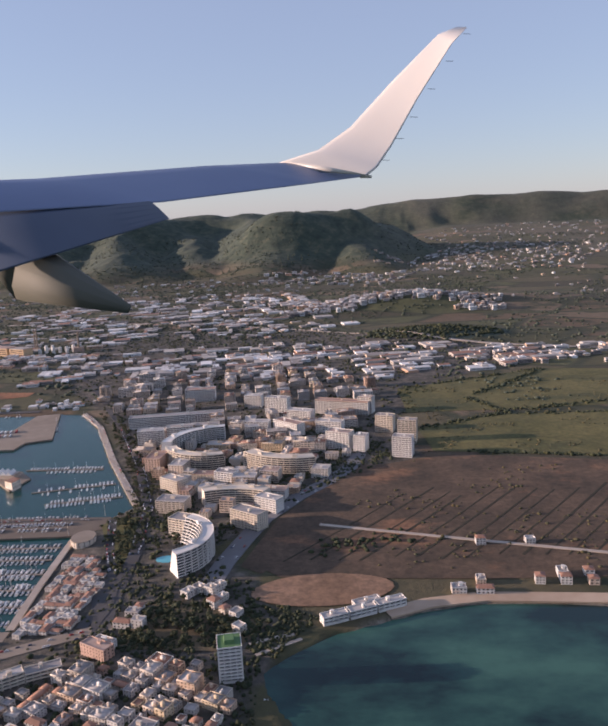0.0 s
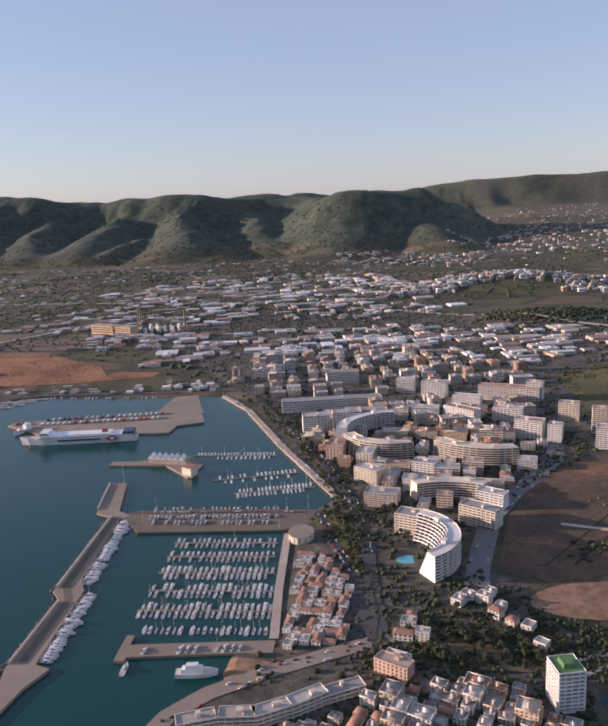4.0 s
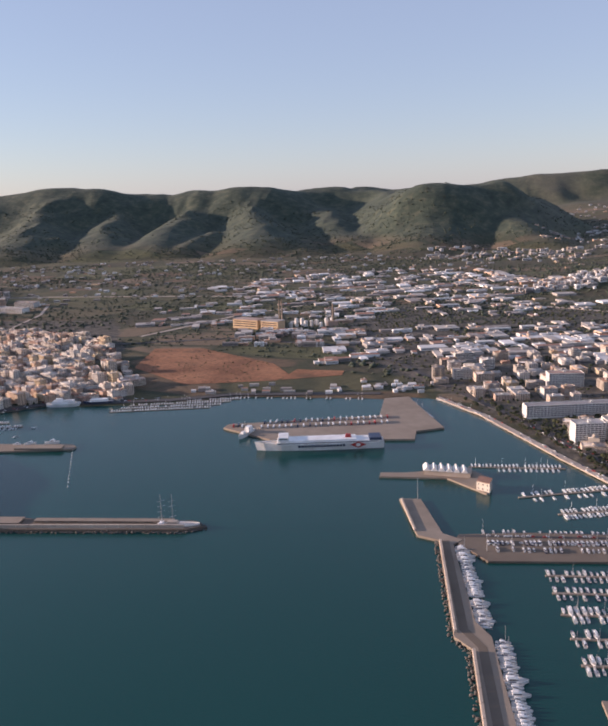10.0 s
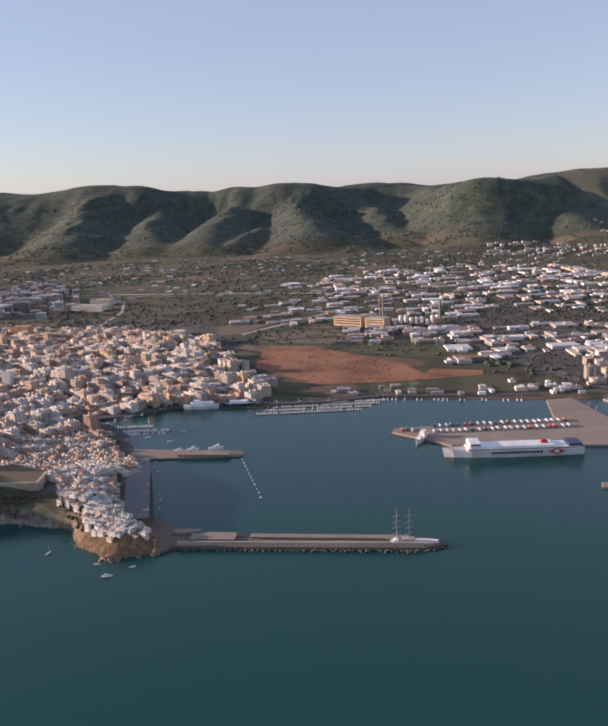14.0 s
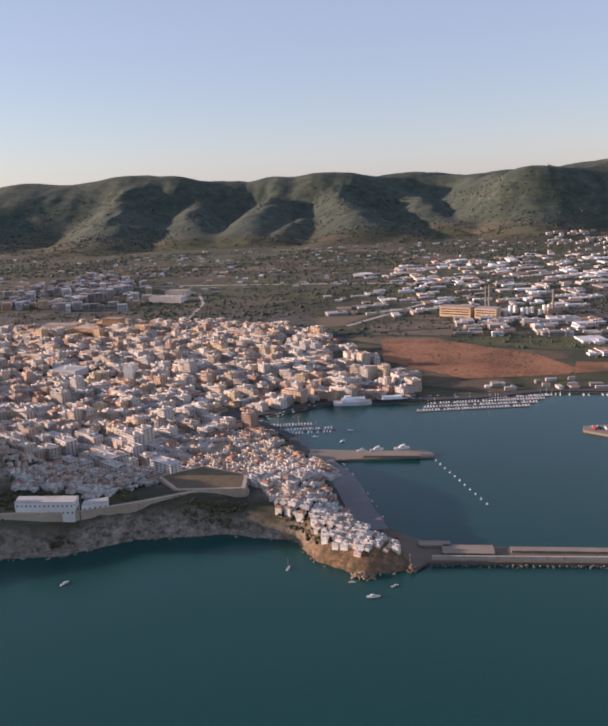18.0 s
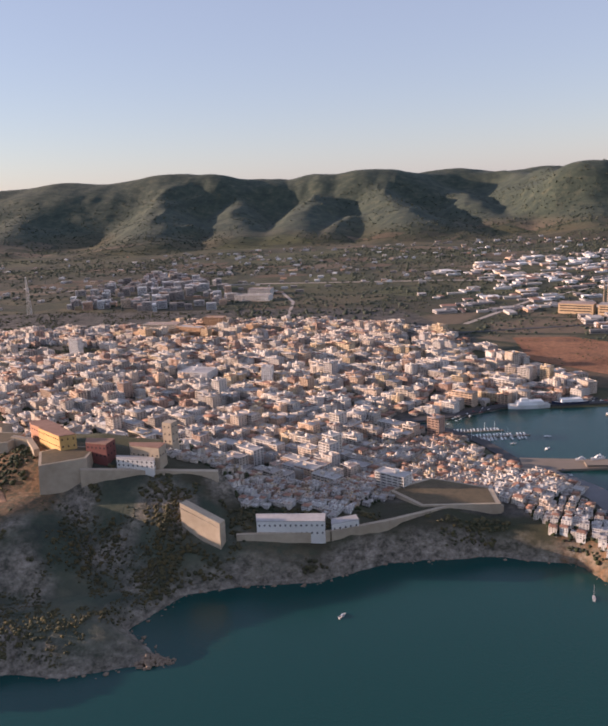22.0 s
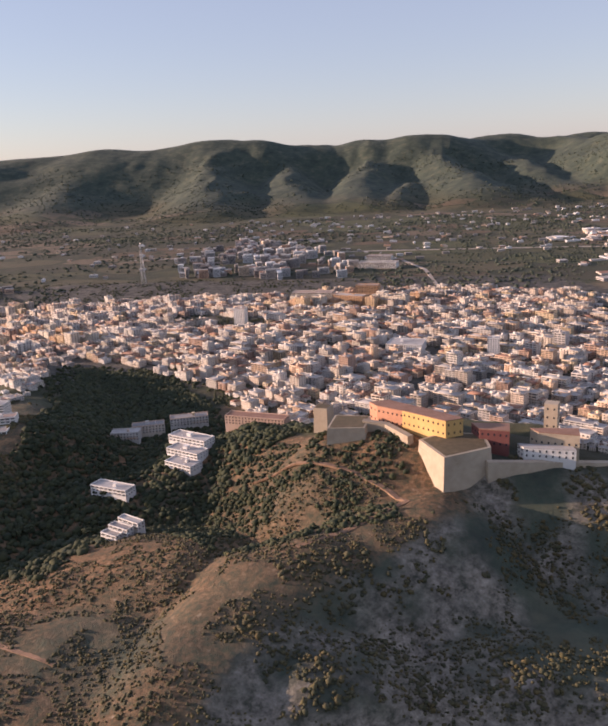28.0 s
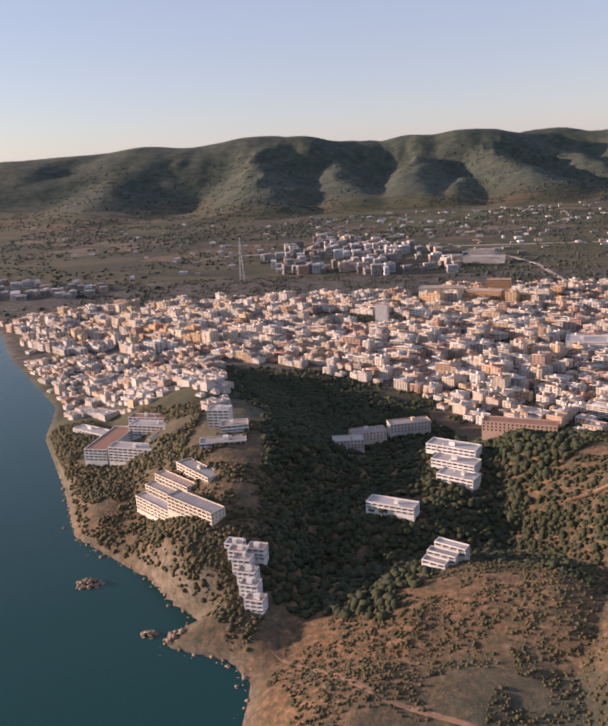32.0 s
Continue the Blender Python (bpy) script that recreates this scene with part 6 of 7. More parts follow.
SMALL, MIX, BIG = [0, 1, 1, 1, 3, 5], [1, 2, 2, 1, 3, 2, 4], [2, 2, 2, 6, 4, 2]
for i, (y, x1) in enumerate(((461, -195), (443, -194), (423, -192), (403, -190), (383, -188))):
    pontoon(-259, y, x1, y)
    moor(-257, y + 3.5, x1 - 2, y + 3.5, 3.1, 270, SMALL if i < 2 else MIX, 60 + i)
    moor(-257, y - 3.5, x1 - 2, y - 3.5, 3.1, 90, SMALL if i < 2 else MIX, 70 + i)
moor(-250, 365, -190, 365, 2.9, 90, MIX, 80, 0.15)
moor(-288.5, 338, -289.5, 398, 2.3, 0, BIG, 81, 0.02), moor(-295.5, 410, -299.5, 492, 2.3, 0, BIG, 114, 0.02)
pontoon(-283, 623, -214, 621)
moor(-280, 627, -217, 626, 2.7, 270, SMALL, 82), moor(-262, 617, -220, 617, 3.6, 90, MIX, 83)
pontoon(-256, 566, -192, 582)
moor(-252, 571.5, -196, 585, 3.2, 284, MIX, 84, 0.2), moor(-250, 562, -200, 574, 4.2, 104, MIX, 85, 0.25)
pontoon(-236, 540, -178, 552)
moor(-232, 545, -182, 556, 2.6, 281, MIX, 86), moor(-232, 536, -186, 546, 2.8, 101, MIX, 87)
moor(-285, 513, -195, 513, 3.0, 90, SMALL, 88, 0.25)
moor(-264, 765, -294, 812, 2.4, 200, SMALL, 89), moor(-220, 662, -255, 745, 2.8, 200, SMALL, 90, 0.15)
moor(-301, 745, -324, 812, 3.0, 340, SMALL, 91, 0.3)
for i, y in enumerate((770, 781, 792, 802)):
    pontoon(-612 + i * 6, y - 3, -516 + i * 8, y + 13)
    moor(-610 + i * 6, y, -516 + i * 8, y + 16, 2.5, 279, SMALL, 92 + i, 0.06)
moor(-500, 820, -360, 815, 4.0, 270, SMALL, 97, 0.3)
pontoon(-744, 722, -694, 730), pontoon(-728, 711, -676, 719)
moor(-740, 727, -698, 733, 2.4, 277, SMALL, 98), moor(-724, 715, -680, 722, 2.4, 277, SMALL, 99), moor(-724, 707, -680, 714, 2.4, 97, MIX, 100)
for x, y, t, k in ((-634, 467, 10, 2), (-624, 478, 30, 0), (-679, 492, 80, 3), (-790, 470, 60, 1), (-250, 333, 92, 6), (-690, 700, 20, 1), (-668, 690, 40, 1), (-664, 716, 0, 1), (-645, 480, 0, 0), (-60, 300, 200, 0), (-52, 304, 210, 1), (-45, 296, 190, 0)):
    BOAT_SPOTS.append((x, y, t, k, 1.0))
ASHORE = len(BOAT_SPOTS)
moor(-284, 496, -200, 498, 2.6, 92, SMALL, 111, 0.25), moor(-280, 488, -205, 488, 2.8, 88, SMALL, 112, 0.35), moor(-248, 346, -200, 349, 3.4, 80, SMALL, 113, 0.3)
used = set()
BOAT_SPOTS = [(*q[:3], q[3], q[4], 0.0 if i < ASHORE else 1.5) for i, q in enumerate(BOAT_SPOTS)]
BOAT_SPOTS.sort(key=lambda q: q[1])
for x, y, t, k, sc, lift in BOAT_SPOTS[:360]:
    ob = FLEET[k][0]
    if k in used:
        copy_thing(ob, pose(x, y, lift, 0, 0, t) @ Matrix.Diagonal((sc, sc, sc, 1)))
    else:
        ob.matrix_basis = pose(x, y, lift, 0, 0, t)
        used.add(k)
small_fleet = BOAT_SPOTS[360:]
if small_fleet:
    V, Fc, S, n0 = [], [], [], 0
    for x, y, t, k, sc, lift in small_fleet:
        root = FLEET[k][0]
        for o in (root, *root.children):
            m = np.array(pose(x, y, 0, 0, 0, t))
            co = np.array([v.co[:] for v in o.data.vertices]) @ m[:3, :3].T + m[:3, 3]
            V.append(co)
            for p in o.data.polygons:
                Fc.append([i + n0 for i in p.vertices])
                S.append(1 if "glass" in o.data.materials[p.material_index].name else 0)
            n0 += len(co)
    tagged(raw("boats_far", np.concatenate(V), Fc, [M_HULL, M_GLASS], slots=S), "rows of small white boats at far pontoons", "boats", kind="stuff")

# ---- ships ----
def ship(name, x, y, t, L, B, D, label, hull=M_HULL):
    top = new(name)
    top.matrix_basis = pose(x, y, 0, 0, 0, t)
    link("hull", hull_mesh("hull", L, B, D, mat=hull), [], top)
    return tagged(top, label, "ship")


ferry = ship("car_ferry", -397, 665, 187, 104, 15, 7.4, "large white car ferry with a red emblem at the quay")
for nm, (x0, x1, hw, z0, z1, tp), mat, lab in (("lower_deck", (-48, 34, 7.2, 7.0, 9.6, 0.2), M_HULL, ""), ("upper_deck", (-30, 32, 6.6, 9.6, 11.2, 0.4), M_HULL, ""), ("bridge", (24, 33, 7.6, 11.2, 15.0, 0.6), M_HULL, "white wheelhouse block"),
                                    ("funnel", (-26, -21, 1.8, 11.2, 14.4, 0.6), M_RED, "red funnel with a slanted top"), ("stern_block", (-50, -40, 6.8, 9.6, 12.0, 0.3), M_NAVY, "dark blue stern house")):
    bm = bmesh.new()
    box(bm, x0, -hw, z0, x1, hw, z1, taper=tp)
    p_ = part(nm, bm, mat, ferry, lab)
    if nm == "lower_deck" or nm == "bridge":
        bm = bmesh.new()
        box(bm, x0 + 1, -hw - 0.06, z0 + (z1 - z0) * 0.5, x1 - 1, hw + 0.06, z0 + (z1 - z0) * 0.75, taper=tp * 0.4)
        part("window_band", bm, M_GLASS, p_)
# company marks on the side as plain shapes
bm = bmesh.new()
for i in range(15):
    x = 17 - i * 2.55
    box(bm, x - 1.9, 7.42, 4.4, x, 7.62, 6.4)
tagged(part("side_mark", bm, M_NAVY, ferry, "row of dark blue bars on the hull side"), kind="stuff")
bm = bmesh.new()
for sgn in (1,):
    v = [bm.verts.new((-31 + math.cos(a) * r, 7.68, 5.6 + math.sin(a) * r2)) for a, r, r2 in ((0, 6.5, 0), (math.pi / 2, 0, 3.4), (math.pi, 6.5, 0), (-math.pi / 2, 0, 3.4))]
    bm.faces.new(v)
part("side_emblem", bm, M_RED, ferry, "red diamond emblem")
bm = bmesh.new()
ret = bmesh.ops.create_circle(bm, cap_ends=True, segments=20, radius=1.9)
bmesh.ops.transform(bm, verts=bm.verts, matrix=Matrix.Translation((-31, 7.76, 5.6)) @ Matrix.Rotation(radians(90), 4, "X"))
part("emblem_disc", bm, M_HULL, ferry, "white disc in the emblem")
ferry.scale.z = 0.78
tug = ship("coaster", -463, 697, 250, 24, 6, 3.2, "white coaster moored at the quay end")
for nm, dims in (("wheelhouse", (-8, -1, 2.2, 3.0, 7.2, 0.4)), ("foredeck_house", (3, 7, 1.6, 3.2, 5.0, 0.3))):
    bm = bmesh.new()
    box(bm, dims[0], -dims[2], dims[3], dims[1], dims[2], dims[4], taper=dims[5])
    part(nm, bm, M_HULL, tug)
bm = bmesh.new()
tube(bm, (1, 0, 3), (1, 0, 13), 0.2, seg=6)
part("mast", bm, M_METAL, tug)
cat_ = ship("fast_ferry", -668, 789, 188, 34, 9, 3.6, "white catamaran ferry at the harbour quay")
for nm, d_ in (("saloon", (-12, 10, 4.0, 3.4, 6.2, 0.6)), ("wheelhouse", (0, 7, 2.4, 6.2, 8.4, 0.5))):
    bm = bmesh.new()
    box(bm, d_[0], -d_[2], d_[3], d_[1], d_[2], d_[4], taper=d_[5])
    part(nm, bm, M_HULL, cat_)
blue = ship("fast_ferry", -634, 797, 190, 30, 8, 3.4, "dark blue and white ferry at the harbour quay", M_NAVY)
bm = bmesh.new()
box(bm, -10, -3.4, 3.2, 8, 3.4, 5.8, taper=0.5)
part("saloon", bm, M_HULL, blue)
tall = ship("tall_ship", -471, 512, 4, 27, 6.5, 2.6, "white sailing ship with two masts at the mole end")
for nm, d_ in (("deckhouse", (-7, 0, 2.0, 2.4, 4.6, 0.3)), ("poop", (-12, -9, 2.2, 2.4, 4.0, 0.3))):
    bm = bmesh.new()
    box(bm, d_[0], -d_[2], d_[3], d_[1], d_[2], d_[4], taper=d_[5])
    part(nm, bm, M_HULL if nm == "poop" else M_PAVING, tall)
for x in (-10, -3):
    bm = bmesh.new()
    tube(bm, (x, 0, 2), (x, 0, 22), 0.28, 0.14, 8)
    mm = part("mast", bm, M_METAL, tall)
    for i in range(4):
        bm = bmesh.new()
        tube(bm, (x - 2.4, 0, 7 + i * 3.4), (x + 2.4, 0, 8.2 + i * 3.4), 0.12, seg=5)
        part("yard", bm, M_METAL, mm)
yacht = ship("motor_yacht", -216, 330, 5, 19, 5.6, 2.4, "white motor yacht with stacked decks")
for nm, d_ in (("saloon", (-7, 3, 2.2, 2.2, 4.2, 0.4)), ("upper_deck", (-5, 1, 1.8, 4.2, 5.8, 0.4))):
    bm = bmesh.new()
    box(bm, d_[0], -d_[2], d_[3], d_[1], d_[2], d_[4], taper=d_[5])
    part(nm, bm, M_HULL, yacht)

# ---- on the quays ----
def mole_details():
    for line, h in (([(-304.2, 334), (-303.2, 389)], 1.6), ([(-310, 403), (-311, 497)], 1.6), ([(-325, 510), (-332.5, 558)], 1.2), ([(-606, 502.5), (-466, 508)], 2.4)):
        (ax, ay), (bx, by) = line
        L, t = math.hypot(bx - ax, by - ay), math.degrees(math.atan2(by - ay, bx - ax))
        n = int(L / 8)
        top = new("sea_wall")
        top.matrix_basis = pose(ax, ay, 1.5, 0, 0, t)
        for i in range(n):
            bm = bmesh.new()
            box(bm, i * L / n, -0.7, -0.2, (i + 1) * L / n - 0.06, 0.7, h, taper=0.12)
            part("wall_block", bm, M_PAVING, top)
        tagged(top, "stout pale sea wall along the mole", "wall", "sea walls")


mole_details()
road("road_mole", [(-299, 336), (-299, 392), (-306, 406), (-308, 498)], 4.2, M_YARD, "worn brown lane along the mole", 0.55)
road("pavement_apron_road", [(-300, 505), (-240, 505), (-180, 505)], 2.6, M_ASPHALT, "asphalt lane on the apron", 0.36)
rocks_rng = random.Random(5)
ico = bmesh.new()
bmesh.ops.create_icosphere(ico, subdivisions=1, radius=1)
ICO_V = np.array([v.co[:] for v in ico.verts])
ICO_F = [[v.index for v in f.verts] for f in ico.faces]
ico.free()


def scatter(name, spots, mat, label, category, squash=0.8, seed=0, wild=0.4, base=0.35):
    """Many small uneven lumps as one object of kind stuff; spots: x, y, z, size."""
    rng = np.random.default_rng(seed)
    n = len(spots)
    spots = np.asarray(spots, float)
    co = ICO_V[None] * (1 + rng.uniform(-wild, wild, (n, len(ICO_V), 1))) * spots[:, None, 3:4] * np.array([1, 1, squash])
    a = rng.uniform(0, math.tau, n)
    c, s = np.cos(a)[:, None], np.sin(a)[:, None]
    co = np.stack([co[..., 0] * c - co[..., 1] * s, co[..., 0] * s + co[..., 1] * c, co[..., 2]], -1)
    co += spots[:, None, :3]
    co[..., 2] += spots[:, None, 3] * base
    faces = (np.array(ICO_F)[None] + (np.arange(n) * len(ICO_V))[:, None, None]).reshape(-1)
    ob = fast(name, co.reshape(-1, 3), faces, np.full(n * len(ICO_F), 3), mat)
    return tagged(ob, label, category, kind="stuff")


arm = []
for (ax, ay), (bx, by) in (((-307, 322), (-305.5, 391)), ((-305.5, 391), (-312, 401)), ((-312, 401), (-313.5, 502)), ((-610, 499), (-466, 504.5)), ((-466, 504.5), (-453, 511)), ((-453, 511), (-462, 521)), ((-302, 250), (-292, 322))):
    for i in range(int(math.hypot(bx - ax, by - ay) * 1.4)):
        f = rocks_rng.random()
        arm.append((ax + (bx - ax) * f + rocks_rng.uniform(-1.2, 1.2), ay + (by - ay) * f + rocks_rng.uniform(-1.5, 0.8), rocks_rng.uniform(-0.4, 0.4), rocks_rng.uniform(0.4, 0.9)))
scatter("armour_rocks", arm, M_DARKROCK, "heap of armour rocks along the moles", "rocks", 0.8, 3)
# islets and shore boulders
shore = []
for x, y, r, h in ((-1250, 507, 6, 2.6), (-1197, 472, 7, 4.5), (-1186, 472, 8, 3), (-1210, 474, 4, 1.8), (-866, 431, 7, 3), (-858, 432, 4, 1.5), (-640, 486, 6, 3), (-616, 493, 3, 4.5)):
    for i in range(60):
        a, q = rocks_rng.uniform(0, math.tau), rocks_rng.random() ** 0.6
        shore.append((x + math.cos(a) * r * q, y + math.sin(a) * r * q * 0.7, (1 - q) * h - 0.6, r * rocks_rng.uniform(0.10, 0.22)))
for (ax, ay), (bx, by) in zip(CAPE[:30], CAPE[1:31]):
    for i in range(int(math.hypot(bx - ax, by - ay) / 1.3)):
        f = rocks_rng.random()
        shore.append((ax + (bx - ax) * f + rocks_rng.gauss(0, 2), ay + (by - ay) * f + rocks_rng.gauss(0, 2), -0.2, rocks_rng.uniform(0.25, 0.5) + 0.9 * rocks_rng.random() ** 3))
scatter("shore_rocks", shore, M_ROCK, "tan boulders and islets along the shore", "rocks", 0.75, 4, 0.35, 0.1)


def lorry(x, y, t, mat):
    top = new("parked_lorry")
    top.matrix_basis = pose(x, y, 1.6, 0, 0, t)
    for nm, d_, m_ in (("trailer", (-3.4, -0.65, 0.5, 2.4, 0.65, 2.0), mat), ("cab", (2.6, -0.6, 0.3, 3.7, 0.6, 1.7), M_HULL), ("chassis", (-3.3, -0.5, 0.1, 3.5, 0.5, 0.45), M_NAVY)):
        bm = bmesh.new()
        box(bm, *d_, taper=0.04)
        part(nm, bm, m_, top)
    return tagged(top, "parked lorry trailer on the ferry quay", "lorry", "parked lorries")


first = lorry(-470, 716, 96, M_HULL)
second = lorry(-474, 719, 96, M_NAVY)
third = lorry(-478, 717, 96, M_RED)
lr = random.Random(9)
for i in range(44):
    x = -452 + (i % 22) * 5.2
    copy_thing(lr.choice((first, first, first, second, third)), pose(x + lr.uniform(-0.6, 0.6), 728 + (x + 452) * 0.16 - (i // 22) * 15 + lr.uniform(-1, 1), 1.6, 0, 0, 96 + lr.uniform(-4, 4)))
# market hall with a white zigzag roof, sheds and dome tents
hall = outline_block("market_hall", [(-316, 604), (-284, 598), (-282, 608), (-313, 615)], 1.2, 3.6, M_PAVING, "quay hall under a white folded roof", "hall")
for i in range(6):
    bm = bmesh.new()
    x = 2 + i * 5.2
    v = [bm.verts.new(p) for p in ((x - 2.6, -1 - i * 0.9, 3.6), (x + 2.6, -1.6 - i * 0.9, 3.6), (x + 2.6, 9.5 - i * 0.9, 3.6), (x - 2.6, 10 - i * 0.9, 3.6), (x, -1.3 - i * 0.9, 6.4), (x, 9.8 - i * 0.9, 6.4))]
    for f in ((0, 1, 4), (1, 2, 5, 4), (2, 3, 5), (3, 0, 4, 5)):
        bm.faces.new([v[j] for j in f])
    part("roof_fold", bm, M_WHITE, hall)
outline_block("port_office", [(-282, 577), (-274, 572), (-271, 582), (-279, 587)], 1.2, 6, CREAM, "cream port office with a flat roof", "building", M_TILE, floors=2)
for x, y, t, k in ((-641, 662, 200, 1.05), (-623, 665, 195, 1.25), (-652, 661, 190, 0.7)):
    tagged(copy_thing(FLEET[6][0], pose(x, y, 3.1, 0, 0, t) @ Matrix.Diagonal((k, k, k * 1.15, 1))), "white motor yacht laid up on the short pier", "boat", "laid-up yachts")
for x, y, L, w in ((-650, 655, 40, 8), (-565, 514, 90, 4), (-600, 512, 26, 9), (-612, 518, 16, 5)):
    bm = bmesh.new()
    box(bm, 0, -w / 2, 0, L, w / 2, 1.4, taper=0.15)
    box(bm, -0.3, -w / 2 - 0.3, 1.4, L + 0.3, w / 2 + 0.3, 1.6)
    tagged(part("quay_shed", bm, M_CONCRETE, None, m=pose(x, y, 1.5, 0, 0, 1.5)), "long low tan shed on the mole", "shed", "mole sheds")
for x, y, h in ((-322, 559, 14), (-286, 486, 9), (-196, 480, 8), (-180, 512, 8), (-617, 496, 6)):
    ob = new("light_pole")
    ob.location = (x, y, 1.4)
    bm = bmesh.new()
    tube(bm, (0, 0, 0), (0, 0, h), 0.22, 0.12, 7)
    part("pole", bm, M_METAL, ob)
    bm = bmesh.new()
    box(bm, -0.6, -0.2, h, 0.6, 0.2, h + 0.3)
    part("lamp_head", bm, M_METAL, ob)
    tagged(ob, "tall grey harbour light pole", "lamp post", "harbour light poles")
# line of buoys
for i in range(11):
    bm = bmesh.new()
    bmesh.ops.create_uvsphere(bm, u_segments=8, v_segments=6, radius=0.55)
    tube(bm, (0, 0, 0.3), (0, 0, 1.3), 0.12, 0.06, 5)
    tagged(part("buoy", bm, M_HULL, None, m=pose(-599 + i * 2.8, 650 - i * 7.3, 0.1)), "small white mooring buoy", "buoy", "buoy line")

# ---- cars, one object of kind stuff ----
car_rng = random.Random(21)
cv, cf, cs = [], [], []


def car(x, y, z, t, slot):
    o = len(cv)
    m = pose(x, y, z, 0, 0, t)
    for zz, hx, hy in ((0.1, 1.1, 0.45), (0.42, 1.1, 0.45), (0.45, 0.65, 0.4), (0.75, 0.45, 0.36)):
        cv.extend(m @ Vector((sx * hx, sy * hy, zz)) for sx, sy in ((-1, -1), (1, -1), (1, 1), (-1, 1)))
    for k in (0, 4, 8):
        for j in range(4):
            cf.append((o + k + j, o + k + (j + 1) % 4, o + k + 4 + (j + 1) % 4, o + k + 4 + j))
            cs.append(3 if k == 8 else slot)
    cf.append((o + 12, o + 13, o + 14, o + 15))
    cs.append(slot)


for line, n, off in (([(-228, 740), (-182, 622), (-150, 520), (-140, 440)], 110, 3.0), ([(-293, 815), (-257, 755), (-211, 640), (-162, 532)], 70, 2.0), ([(-172, 505), (-160, 455), (-148, 420)], 34, 2.0),
                     ([(-80, 425), (-62, 490), (-18, 560)], 16, 4.0), ([(-627, 520), (-655, 600), (-672, 645)], 24, 6.0), ([(-742, 738), (-690, 795), (-560, 812)], 40, 3.0), ([(-285, 500), (-190, 500)], 50, 5.0), ([(-222, 301), (-186, 330), (-140, 350)], 22, 3.0)):
    for i in range(n):
        f = car_rng.random() * (len(line) - 1)
        (ax, ay), (bx, by) = line[int(f)], line[int(f) + 1]
        u = f - int(f)
        t = math.degrees(math.atan2(by - ay, bx - ax))
        k = car_rng.choice((-off, off)) * car_rng.uniform(0.8, 1.1) / math.hypot(bx - ax, by - ay)
        x, y = ax + (bx - ax) * u - (by - ay) * k, ay + (by - ay) * u + (bx - ax) * k
        car(x, y, max(1.3, height_at(x, y)) + 0.4, t, car_rng.choice((0, 0, 0, 1, 2)))
tagged(raw("parked_cars", cv, cf, [M_HULL, M_NAVY, M_RED, M_GLASS], slots=cs), "parked cars along the roads and quays", "cars", kind="stuff")

# ---- trees and scrub ----
def tree_meshes(seed, h, spread, tall=False):
    rng = random.Random(seed)
    bm = bmesh.new()
    lean = Vector((rng.uniform(-0.08, 0.08) * h, rng.uniform(-0.08, 0.08) * h, h * 0.6))
    tube(bm, (0, 0, -0.6), lean, h * 0.055, h * 0.03, 6)
    for i in range(4):
        a = rng.uniform(0, math.tau)
        tube(bm, lean * rng.uniform(0.6, 0.95), lean + Vector((math.cos(a) * spread * 0.55, math.sin(a) * spread * 0.55, h * 0.14)), h * 0.022, h * 0.01, 4)
    trunk = bpy.data.meshes.new("trunk")
    bm.to_mesh(trunk)
    bm.free()
    trunk.materials.append(M_BARK)
    bm = bmesh.new()
    for i in range(60):
        a, q = rng.uniform(0, math.tau), rng.random() ** 0.5
        z = h * (0.52 + 0.42 * rng.random() * (1.05 - q * 0.6))
        ret = bmesh.ops.create_icosphere(bm, subdivisions=1, radius=spread * rng.uniform(0.16, 0.30))
        for v in ret["verts"]:
            v.co *= rng.uniform(0.72, 1.25)
            v.co.z *= 0.7
            v.co += Vector((math.cos(a) * spread * q * 0.85, math.sin(a) * spread * q * 0.85, z))
    crown = bpy.data.meshes.new("crown")
    bm.to_mesh(crown)
    bm.free()
    crown.materials.append(M_LEAF)
    return trunk, crown


TREES = [tree_meshes(i, h, s) for i, (h, s) in enumerate(((4.2, 1.9), (3.4, 1.7), (5.0, 2.1), (3.0, 1.5), (4.4, 1.6)))]


def tree(x, y, rng, label, group, size=1.0):
    trunk, crown = rng.choice(TREES)
    top = new("tree", trunk)
    s = size * rng.uniform(0.75, 1.25)
    top.matrix_basis = pose(x, y, height_at(x, y), 0, 0, rng.uniform(0, 360)) @ Matrix.Diagonal((s, s, s, 1))
    new("crown", crown).parent = top
    tagged(top, label, "tree", group)


tr = random.Random(77)
for line, n, w in (([(-262, 800), (-222, 715), (-176, 605), (-146, 505)], 90, 7), ([(-240, 760), (-196, 650), (-160, 545)], 60, 4)):
    for i in range(n):
        f = tr.random() * (len(line) - 1)
        (ax, ay), (bx, by) = line[int(f)], line[int(f) + 1]
        u = f - int(f)
        tree(ax + (bx - ax) * u + tr.choice((-1, 1)) * w + tr.uniform(-2, 2), ay + (by - ay) * u + tr.uniform(-2, 2), tr, "green palm or pine along the avenue", "avenue trees", 0.9)
for poly, n, sz in (([(-172, 512), (-160, 520), (-142, 470), (-144, 420), (-156, 450)], 26, 0.9), ([(-125, 345), (-60, 335), (-62, 360), (-120, 372)], 40, 1.0), ([(-1160, 500), (-1120, 500), (-1110, 560), (-1150, 640), (-1185, 600), (-1165, 540)], 60, 1.1)):
    made = 0
    while made < n:
        x, y = tr.uniform(min(p[0] for p in poly), max(p[0] for p in poly)), tr.uniform(min(p[1] for p in poly), max(p[1] for p in poly))
        if inside_plan(x, y, poly):
            made += 1
            tree(x, y, tr, "dark green pine with a rounded crown", "pines", sz)


